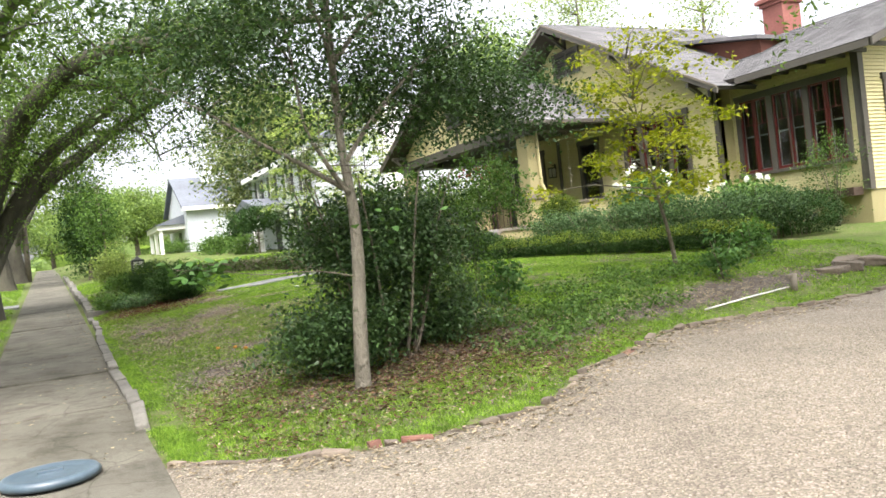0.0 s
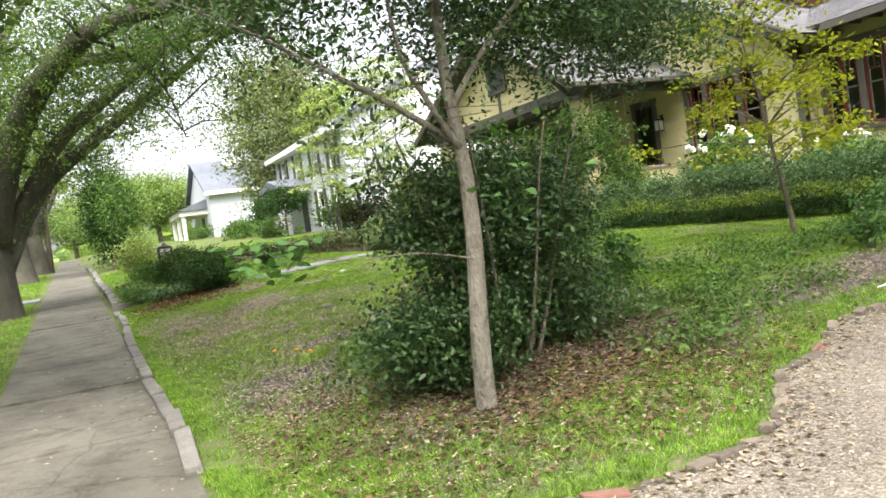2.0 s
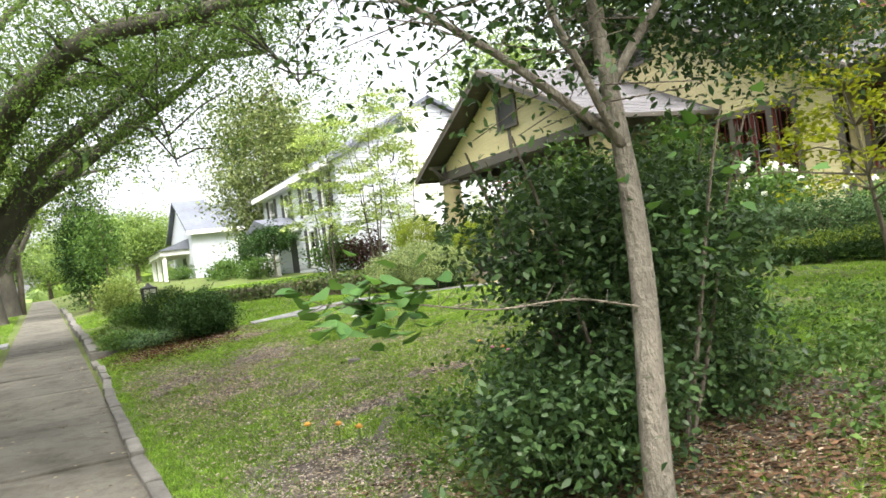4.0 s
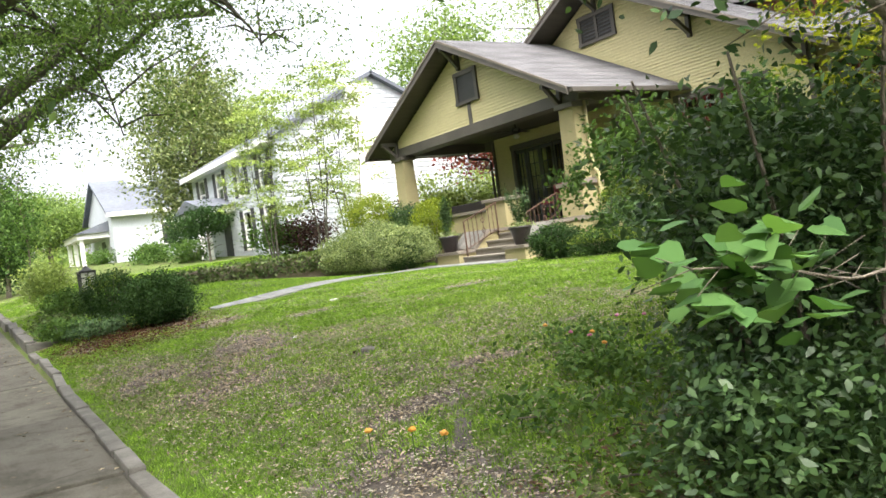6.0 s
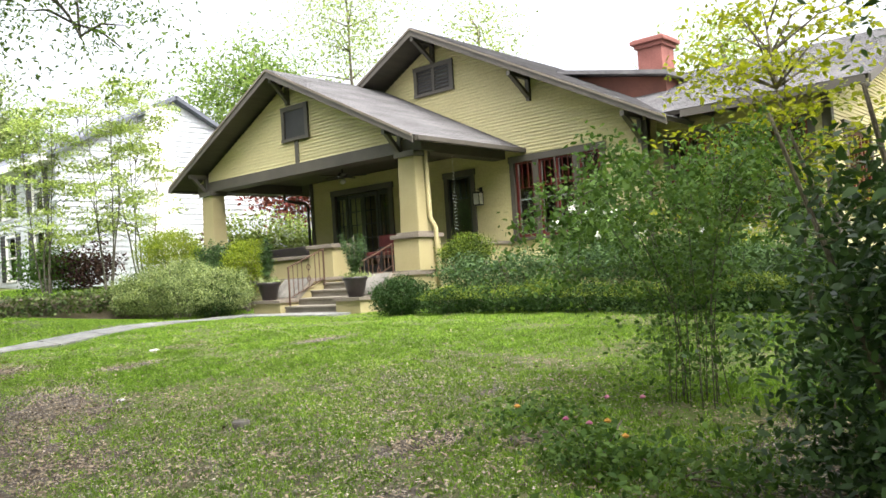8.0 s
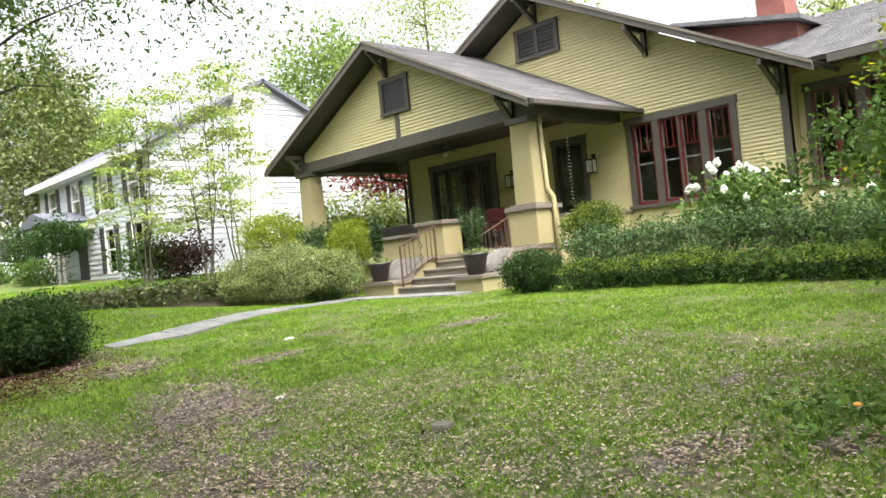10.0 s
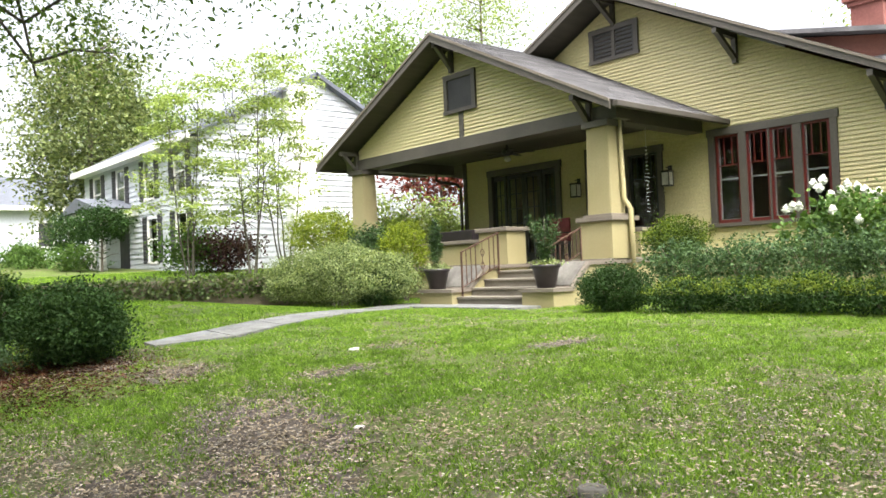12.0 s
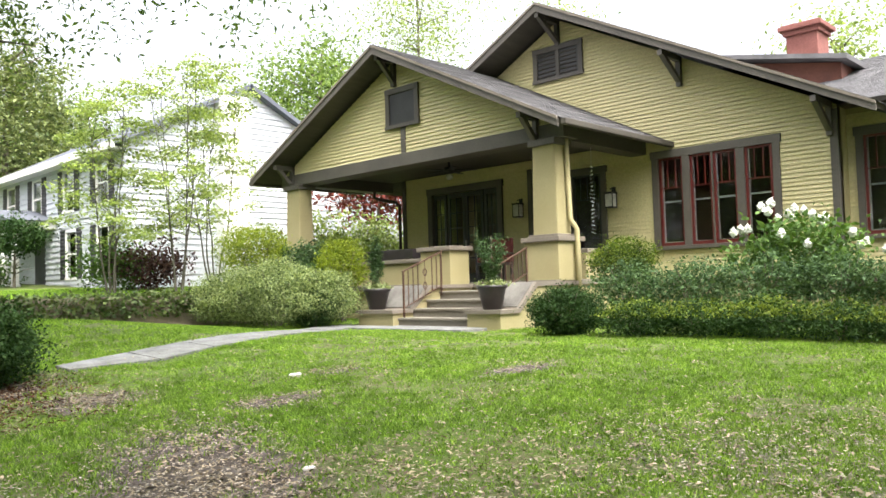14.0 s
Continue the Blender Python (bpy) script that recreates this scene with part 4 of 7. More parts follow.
sash_window("triple_window", WALL - 0.018, *TRIPLE, [(15.62, 16.15), (16.32, 16.80), (16.83, 17.30), (17.46, 17.99)], bungalow)
sash_window("porch_window", WALL - 0.018, *PORCH_WINDOW, [(19.45, 20.19)], bungalow, sash_mat=M["black"], white=False)
sash_window("wing_window", WING - 0.018, *WING_WIN, [(11.26, 11.68), (11.70, 12.12), (12.28, 12.70), (12.72, 13.14), (13.31, 13.72), (13.74, 14.15)], bungalow)
# window in the south end
sw = part("south_window", boxes((16.55, 16.68, 10.78, 10.87, 1.9, 3.72), (18.62, 18.75, 10.78, 10.87, 1.9, 3.72), (16.5, 18.8, 10.77, 10.87, 3.6, 3.75), (16.5, 18.8, 10.75, 10.87, 1.86, 1.95)), M["trim"], bungalow)
for a in (16.68, 17.33, 17.98):
    part("sash", boxes((a, a + 0.05, 10.84, 10.9, 1.95, 3.6), (a + 0.59, a + 0.64, 10.84, 10.9, 1.95, 3.6), (a + 0.05, a + 0.59, 10.84, 10.9, 2.75, 2.80), (a + 0.05, a + 0.59, 10.84, 10.9, 3.54, 3.6), (a + 0.05, a + 0.59, 10.84, 10.9, 1.95, 2.02), (a + 0.28, a + 0.34, 10.85, 10.9, 1.95, 3.6)), M["red"], sw)
    part("pane", boxes((a + 0.05, a + 0.59, 10.87, 10.875, 1.95, 3.6)), M["glass"], sw).visible_shadow = False

# french doors with side lights
door = part("french_door", boxes((WALL - 0.07, WALL + 0.05, 22.29, 22.45, 1.3, 3.84), (WALL - 0.07, WALL + 0.05, 24.74, 24.90, 1.3, 3.84), (WALL - 0.075, WALL + 0.05, 22.26, 24.93, 3.70, 3.87)), M["trim"], bungalow, "dark glazed double door with side lights")
for a, b in ((22.47, 22.93), (22.97, 23.58), (23.60, 24.21), (24.26, 24.72)):
    leaf = part("door_leaf", boxes((WALL, WALL + 0.045, a, a + 0.08, 1.32, 3.68), (WALL, WALL + 0.045, b - 0.08, b, 1.32, 3.68), (WALL, WALL + 0.045, a + 0.08, b - 0.08, 3.56, 3.68), (WALL, WALL + 0.045, a + 0.08, b - 0.08, 1.32, 1.56)), M["black"], door)
    bm = bmesh.new()
    for k in range(1, 5):
        z = 1.56 + 2.0 * k / 5
        box(bm, WALL + 0.01, WALL + 0.035, a + 0.08, b - 0.08, z - 0.012, z + 0.012)
    box(bm, WALL + 0.01, WALL + 0.035, (a + b) / 2 - 0.012, (a + b) / 2 + 0.012, 1.56, 3.56)
    part("muntin", bm, M["black"], leaf)
    part("pane", boxes((WALL + 0.02, WALL + 0.025, a + 0.08, b - 0.08, 1.56, 3.56)), M["glass"], leaf).visible_shadow = False
part("door_handle", boxes((WALL - 0.05, WALL, 23.55, 23.575, 2.25, 2.42), bevel=0.008), M["lead"], door)
part("door_post", boxes((WALL - 0.05, WALL, 21.35, 21.50, 1.3, 4.0)), M["trim"], bungalow)

# porch floor, pillars, low walls
porch = part("porch_base", boxes((11.75, WALL - 0.02, 18.2, 26.75, 0.4, 1.20)), M["stucco"], bungalow)
part("porch_floor", boxes((11.68, WALL - 0.02, 18.15, 26.8, 1.20, 1.30), bevel=0.01), M["step"], porch)


def pillar(y0, y1, parent):
    p = part("pillar", boxes((11.78, 12.50, y0 - 0.11, y1 + 0.09, 0.5, 2.0), bevel=0.012), M["stucco"], parent)
    part("pillar_cap", boxes((11.72, 12.56, y0 - 0.17, y1 + 0.14, 2.0, 2.09), (11.84, 12.44, y0 - 0.06, y1 + 0.05, 2.09, 2.14), bevel=0.012), M["cap"], p)
    bm = bmesh.new()
    c = [(11.93, y0), (12.37, y0), (12.37, y1), (11.93, y1)]
    mx, my = 12.15, (y0 + y1) / 2
    low = [bm.verts.new((x, y, 2.13)) for x, y in c]
    top = [bm.verts.new((mx + (x - mx) * 0.90, my + (y - my) * 0.90, 3.84)) for x, y in c]
    bm.faces.new(top)
    for k in range(4):
        bm.faces.new((low[k], low[(k + 1) % 4], top[(k + 1) % 4], top[k]))
    bmesh.ops.bevel(bm, geom=bm.edges[:], offset=0.012, segments=2, affect="EDGES")
    part("shaft", bm, M["stucco"], p)
    part("capital", boxes((11.88, 12.42, y0 - 0.03, y1 + 0.03, 3.80, 3.92), bevel=0.01), M["trim"], p)
    return p


pillar(18.26, 18.82, bungalow)
pillar(26.16, 26.74, bungalow)
pier = part("pier", boxes((11.15, 11.70, 20.25, 21.06, 0.5, 1.93), bevel=0.012), M["stucco"], bungalow)
part("pier_cap", boxes((11.09, 11.76, 20.19, 21.12, 1.93, 2.02), bevel=0.015), M["cap"], pier)
low_wall = part("porch_wall", boxes((11.78, 12.0, 21.0, 26.2, 0.5, 1.76), bevel=0.01), M["stucco"], bungalow)
part("wall_cap", boxes((11.72, 12.06, 21.0, 26.15, 1.76, 1.84), bevel=0.012), M["cap"], low_wall)
side_wall = part("porch_side_wall", boxes((12.76, WALL - 0.02, 18.22, 18.42, 0.5, 1.80), bevel=0.01), M["stucco"], bungalow)
part("wall_cap", boxes((12.76, WALL - 0.02, 18.18, 18.46, 1.80, 1.88), bevel=0.012), M["cap"], side_wall)

# steps with flanking cheek walls
steps = part("steps", boxes(bevel=0.01), M["step"], bungalow, "five worn concrete steps between painted cheek walls")
TREADS = 4
for i in range(TREADS):
    z1 = 0.55 + (1.30 - 0.55) * (i + 1) / (TREADS + 1)
    x0 = 9.72 + i * 0.36
    tread = part("tread", boxes((x0, 11.7, 18.42, 20.20, 0.45, z1 - 0.045)), M["step"], steps)
    part("nosing", boxes((x0 - 0.03, 11.7 if i == TREADS - 1 else x0 + 0.42, 18.42, 20.20, z1 - 0.045, z1), bevel=0.012), M["step"], tread)
for y0, y1 in ((17.72, 18.42), (20.20, 21.14)):
    bm = bmesh.new()
    prism(bm, [(9.58, 0.3), (9.58, 0.78), (10.02, 0.78), (10.50, 1.20), (11.72, 1.20), (11.72, 0.3)], "y", y0, y1)
    cheek = part("cheek_wall", bm, M["stucco"], steps)
    bm = bmesh.new()
    prism(bm, [(9.53, 0.78), (9.53, 0.84), (10.0, 0.84), (10.48, 1.27), (11.70, 1.27), (11.70, 1.20), (10.51, 1.20), (10.03, 0.78)], "y", y0 - 0.04, y1 + 0.03)
    part("cheek_cap", bm, M["cap"], cheek)
    bm = bmesh.new()
    prism(bm, [(10.03, 0.872), (10.46, 1.257), (10.452, 1.266), (10.022, 0.881)], "y", y0 + 0.02, y1 - 0.02)
    part("sloped_face", bm, M["kerb"], cheek, "bare pale sloped face")


def railing(y, parent, x0=9.86, x1=11.2, z0=0.80, z1=1.32, height=0.72, scroll=True, material=None):
    """A wrought iron stair rail: two posts, top and bottom bars, balusters and a scroll panel."""
    material = material or M["iron"]
    r = thing("stair_railing", "rusty wrought iron stair railing with a scrolled panel", "railing")
    def z_at(x):
        return z0 + (z1 - z0) * (x - x0) / (x1 - x0)
    for x in (x0, x1):
        part("post", boxes((x - 0.014, x + 0.014, y - 0.014, y + 0.014, z_at(x) - 0.10, z_at(x) + height)), material, r)
    bm = bmesh.new()
    beam(bm, (x0 - 0.02, y, z_at(x0) + height), (x1 + 0.02, y, z_at(x1) + height), 0.04, 0.02)
    part("handrail", bm, material, r)
    bm = bmesh.new()
    beam(bm, (x0, y, z_at(x0) + 0.07), (x1, y, z_at(x1) + 0.07), 0.025, 0.015)
    part("bottom_rail", bm, material, r)
    n = 8
    for k in range(1, n):
        x = x0 + (x1 - x0) * k / n
        if k in (4, 5):
            continue
        part("baluster", boxes((x - 0.007, x + 0.007, y - 0.007, y + 0.007, z_at(x) + 0.07, z_at(x) + height)), material, r)
    bm = bmesh.new()
    xm = x0 + (x1 - x0) * 0.56
    zc = z_at(xm) + height * 0.52
    for sx in (-1, 1):
        for sz in (-1, 1):
            pts = [(xm + sx * 0.055 * math.cos(a) * (1 - a / 12), y, zc + sz * (0.11 + 0.09 * math.sin(a) * (1 - a / 12))) for a in np.linspace(0, 6.0, 12)]
            tube(bm, pts, [0.006] * 12, 5)
    tube(bm, [(xm, y, z_at(xm) + 0.07), (xm, y, z_at(xm) + height)], [0.006] * 2, 5)
    part("scroll", bm, material, r)
    return r


railing(20.14, bungalow, 9.80, 10.78, 0.80, 1.18, 0.72)
rail2 = railing(18.55, bungalow, 10.4, 11.35, 0.98, 1.36, 0.53)
tagged(rail2, "red-painted wrought iron stair railing beside the pillar", "railing")
for child in rail2.children:
    child.data.materials[0] = M["iron"]

# downspout on the pillar
bm = bmesh.new()
tube(bm, [(12.27, 18.25, 4.0), (12.27, 18.21, 2.42), (12.27, 18.14, 2.32), (12.27, 18.07, 2.22), (12.27, 18.07, 0.66)], [0.05] * 5, 10)
tagged(part("downspout", bm, M["stucco"], None, "yellow painted downspout beside the porch pillar", smooth=True), category="downspout")
bm = bmesh.new()
tube(bm, [(14.5, 26.2, 3.9), (14.5, 26.2, 3.74), (14.62, 26.15, 3.68), (15.1, 25.99, 3.62), (15.2, 25.96, 3.5), (15.2, 25.95, 1.4)], [0.045] * 6, 8)
tagged(part("downspout", bm, M["soffit"], None, "dark downspout at the porch corner", smooth=True), category="downspout")


def wall_lantern(y, z):
    l = thing("wall_lantern", "grey metal wall lantern with pale glass", "lamp", group="porch lanterns")
    part("backplate", boxes((WALL - 0.04, WALL - 0.018, y - 0.05, y + 0.05, z - 0.02, z + 0.30), bevel=0.004), M["black"], l)
    part("arm", boxes((WALL - 0.17, WALL - 0.04, y - 0.012, y + 0.012, z + 0.24, z + 0.265)), M["black"], l)
    part("glass_box", boxes((WALL - 0.24, WALL - 0.08, y - 0.09, y + 0.09, z - 0.14, z + 0.14), bevel=0.004), M["lamp_glass"], l)
    bm = boxes((WALL - 0.26, WALL - 0.06, y - 0.11, y + 0.11, z + 0.14, z + 0.18), (WALL - 0.25, WALL - 0.07, y - 0.10, y + 0.10, z - 0.17, z - 0.14))
    for dx in (-0.245, -0.075):
        for dy in (-0.095, 0.095):
            box(bm, WALL + dx - 0.008, WALL + dx + 0.008, y + dy - 0.008, y + dy + 0.008, z - 0.14, z + 0.14)
    part("frame", bm, M["black"], l)
    return l


wall_lantern(19.12, 3.02)
wall_lantern(21.72, 3.02)

fan = thing("ceiling_fan", "dark ceiling fan with five blades under the porch roof", "fan")
bm = bmesh.new()
lathe(bm, [(0.02, 0.28), (0.02, 0.14), (0.12, 0.13), (0.14, 0.04), (0.10, 0.0), (0.05, -0.02)], (13.7, 22.6, 3.93), 20)
part("fan_body", bm, M["black"], fan, smooth=True)
for k in range(5):
    a = 2 * math.pi * k / 5 + 0.3
    bm = bmesh.new()
    beam(bm, (13.7 + 0.14 * math.cos(a), 22.6 + 0.14 * math.sin(a), 3.98), (13.7 + 0.66 * math.cos(a), 22.6 + 0.66 * math.sin(a), 3.98), 0.13, 0.012, (0.12, 0, 1))
    part("blade", bm, M["black"], fan)
bm = bmesh.new()
lathe(bm, [(0.03, 0.0), (0.08, -0.04), (0.09, -0.10), (0.04, -0.15)], (13.7, 22.6, 3.91), 16)
part("light_bowl", bm, M["lamp_glass"], fan, smooth=True)

# hanging white spiral in front of the porch window
spiral = thing("wind_spinner", "white enamel spiral wind spinner hanging from the porch roof", "ornament")
bm = bmesh.new()
tube(bm, [(13.53, 18.53, 4.2), (13.53, 18.53, 3.55)], [0.004, 0.004], 5)
part("cord", bm, M["white"], spiral)
for k in range(18):
    z, a = 3.55 - k * 0.078, k * 0.7
    r = 0.034 if k not in (7, 8, 9, 10) else 0.055
    bm = bmesh.new()
    beam(bm, (13.53 - r * math.cos(a), 18.53 - r * math.sin(a), z), (13.53 + r * math.cos(a), 18.53 + r * math.sin(a), z - 0.02), 0.026, 0.005)
    part("vane", bm, M["spiral"], spiral)


def potted_conifer(x, y, z, s, tall, vase):
    p = thing("potted_shrub", "dark planter holding a narrow upright evergreen shrub", "plant", group="pots beside the steps")
    bm = bmesh.new()
    lathe(bm, [(0.16 * s, 0), (0.24 * s, 0.34 * s), (0.27 * s, 0.36 * s), (0.27 * s, 0.41 * s), (0.235 * s, 0.41 * s), (0.22 * s, 0.36 * s)], (x, y, z), 20)
    part("planter", bm, M["pot"], p, smooth=True)
    bm = bmesh.new()
    lathe(bm, [(0.22 * s, 0.34 * s), (0.05, 0.375 * s)], (x, y, z), 16)
    part("soil", bm, M["soil"], p)
    bm = bmesh.new()
    tube(bm, [(x, y, z + 0.3 * s), (x + 0.02, y, z + 0.4 * s + tall)], [0.018, 0.006], 6)
    part("stem", bm, M["bark"], p)
    if vase:
        c = np.concatenate([along_line([(x, y, z + 0.40 * s), (x + 0.24 * math.cos(a), y + 0.24 * math.sin(a), z + 0.42 * s + tall * f)], 190, 0.035) for a, f in zip(np.arange(0, 6.2, 0.52), (1.0, 0.8, 0.95, 0.7, 1.05, 0.85, 0.9, 0.75, 1.0, 0.8, 0.92, 0.7))])
    else:
        c = clumps((x, y, z + 0.42 * s + tall * 0.52), (0.10 * s, 0.10 * s, tall * 0.58), 110, 26, 0.04, 0.2)
    leaf_mesh("crown", c, 0.05, M["holly_leaf"], p, shape=0.35)
    c = np.stack([x + rng.normal(size=420) * 0.13 * s, y + rng.normal(size=420) * 0.13 * s, z + 0.40 * s + np.abs(rng.normal(size=420)) * 0.05], -1)
    tagged(leaf_mesh("underplanting", c, 0.05, M["pale_leaf"], p), kind="stuff")
    return p


potted_conifer(9.82, 20.88, 0.845, 0.95, 0.92, False)
potted_conifer(9.82, 18.08, 0.845, 0.95, 0.82, True)

# planter box on the porch wall
pb = thing("planter_box", "long dark planter box resting on the porch wall", "planter")
part("trough", boxes((11.75, 12.02, 21.9, 23.5, 1.845, 2.06), bevel=0.012), M["pot"], pb)
part("earth", boxes((11.77, 12.0, 21.92, 23.48, 2.0, 2.065)), M["soil"], pb)

# porch chair with a red cushion
chair = thing("porch_chair", "dark wooden porch armchair with a deep red cushion", "chair")
part("seat", boxes((13.3, 13.9, 20.9, 21.5, 1.68, 1.74), bevel=0.01), M["black"], chair)
part("cushion", boxes((13.32, 13.88, 20.93, 21.47, 1.74, 1.84), bevel=0.03), M["cloth"], chair)
part("backrest", boxes((13.86, 13.92, 20.9, 21.5, 1.74, 2.28), bevel=0.015), M["cloth"], chair)
for x in (13.33, 13.87):
    for yy in (20.93, 21.47):
        part("leg", boxes((x - 0.025, x + 0.025, yy - 0.025, yy + 0.025, 1.30, 1.68)), M["black"], chair)
for yy in (20.9, 21.5):
    part("armrest", boxes((13.3, 13.9, yy - 0.03, yy + 0.03, 1.92, 1.95), (13.32, 13.36, yy - 0.02, yy + 0.02, 1.74, 1.92), bevel=0.006), M["black"], chair)


# ---- neighbouring houses ----
def white_house():
    h = thing("white_house", "white two-storey clapboard house with dark shutters and grey roof", "house")
    X, Y0, Y1, Z0, Z1, DEEP = 11.0, 34.1, 45.9, 0.9, 6.15, 9.0
    wins = [(y, z, 1.0, 1.45) for y in (35.6, 38.4, 41.4, 44.2) for z in (4.25,)] + [(35.6, 1.9, 1.0, 1.7), (38.2, 1.9, 1.0, 1.7)]
    holes = [(y - w / 2, y + w / 2, z, z + t) for y, z, w, t in wins]
    bm = bmesh.new()
    for a, b, c, d in holes_cut(Y0, Y1, Z0, Z1, holes):
        box(bm, X, X + 0.15, a, b, c, d)
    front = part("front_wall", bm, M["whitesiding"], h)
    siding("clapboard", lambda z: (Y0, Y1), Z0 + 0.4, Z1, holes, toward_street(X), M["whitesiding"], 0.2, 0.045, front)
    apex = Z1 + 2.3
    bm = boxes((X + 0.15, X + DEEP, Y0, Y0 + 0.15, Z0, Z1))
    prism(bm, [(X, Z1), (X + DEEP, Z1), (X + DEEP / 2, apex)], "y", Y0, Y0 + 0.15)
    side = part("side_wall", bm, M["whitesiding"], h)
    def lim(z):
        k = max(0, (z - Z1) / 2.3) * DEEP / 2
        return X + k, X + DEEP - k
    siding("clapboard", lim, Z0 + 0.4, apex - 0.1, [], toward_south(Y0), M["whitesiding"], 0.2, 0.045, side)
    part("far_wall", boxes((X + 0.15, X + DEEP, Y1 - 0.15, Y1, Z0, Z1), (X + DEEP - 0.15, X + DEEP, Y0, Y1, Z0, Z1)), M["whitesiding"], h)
    part("inside", boxes((X + 2, X + 2.1, Y0 + 0.2, Y1 - 0.2, Z0, Z1)), M["dim_room"], h)
    roof = part("roof", bmesh.new(), M["slate"], h)
    bm = bmesh.new()
    roof_panel(bm, [(X - 0.45, Y0 - 0.35, Z1 - 0.1), (X - 0.45, Y1 + 0.35, Z1 - 0.1), (X + DEEP / 2, Y1 + 0.35, apex + 0.15), (X + DEEP / 2, Y0 - 0.35, apex + 0.15)], 0.14)
    roof_panel(bm, [(X + DEEP + 0.45, Y0 - 0.35, Z1 - 0.1), (X + DEEP + 0.45, Y1 + 0.35, Z1 - 0.1), (X + DEEP / 2, Y1 + 0.35, apex + 0.15), (X + DEEP / 2, Y0 - 0.35, apex + 0.15)], 0.14)
    bm.to_mesh(roof.data)
    bm.free()
    part("fascia", boxes((X - 0.52, X - 0.42, Y0 - 0.35, Y1 + 0.35, Z1 - 0.34, Z1 - 0.1), (X - 0.42, X, Y0, Y1, Z1 - 0.3, Z1 - 0.22)), M["white"], roof)
    part("chimney", boxes((X + 3.2, X + 4.2, Y0 - 0.55, Y0 - 0.02, 1.0, 8.0), bevel=0.02), M["white"], h)
    for y, z, w, t in wins:
        win = part("window", boxes((X - 0.04, X + 0.02, y - w / 2, y - w / 2 + 0.07, z, z + t), (X - 0.04, X + 0.02, y + w / 2 - 0.07, y + w / 2, z, z + t), (X - 0.04, X + 0.02, y - w / 2, y + w / 2, z + t - 0.07, z + t), (X - 0.07, X + 0.02, y - w / 2, y + w / 2, z - 0.05, z + 0.03), (X, X + 0.03, y - w / 2, y + w / 2, z + t / 2 - 0.03, z + t / 2 + 0.03)), M["white"], h)
        part("pane", boxes((X + 0.03, X + 0.035, y - w / 2 + 0.07, y + w / 2 - 0.07, z, z + t)), M["glass"], win)
        for s in (-1, 1):
            a = y + s * (w / 2 + 0.22)
            bm = bmesh.new()
            slats = [(X - 0.045 - 0.025 * (k % 2), z - 0.03 + (t + 0.06) * k / 28) for k in range(29)]
            prism(bm, [(X - 0.02, z - 0.03)] + slats + [(X - 0.02, z + t + 0.03)], "y", a - 0.2, a + 0.2)
            part("shutter", bm, M["shutter"], win)
    # entrance porch
    p = part("portico", boxes((X - 1.5, X, 39.6, 43.9, 3.72, 3.98), bevel=0.02), M["white"], h)
    bm = bmesh.new()
    prism(bm, [(39.4, 4.0), (44.1, 4.0), (41.75, 4.55)], "x", X - 1.65, X)
    part("portico_roof", bm, M["slate"], p)
    part("portico_floor", boxes((X - 1.5, X, 39.6, 43.9, 1.2, 1.66)), M["step"], p)
    for y in (39.85, 41.0, 43.65):
        bm = bmesh.new()
        lathe(bm, [(0.17, 0), (0.17, 0.08), (0.13, 0.12), (0.11, 1.98), (0.16, 2.02), (0.16, 2.08)], (X - 1.3, y, 1.66), 14)
        part("column", bm, M["white"], p)
    part("front_door", boxes((X - 0.05, X, 40.6, 41.6, 1.66, 3.6), bevel=0.01), M["shutter"], h)
    return h


white_house()


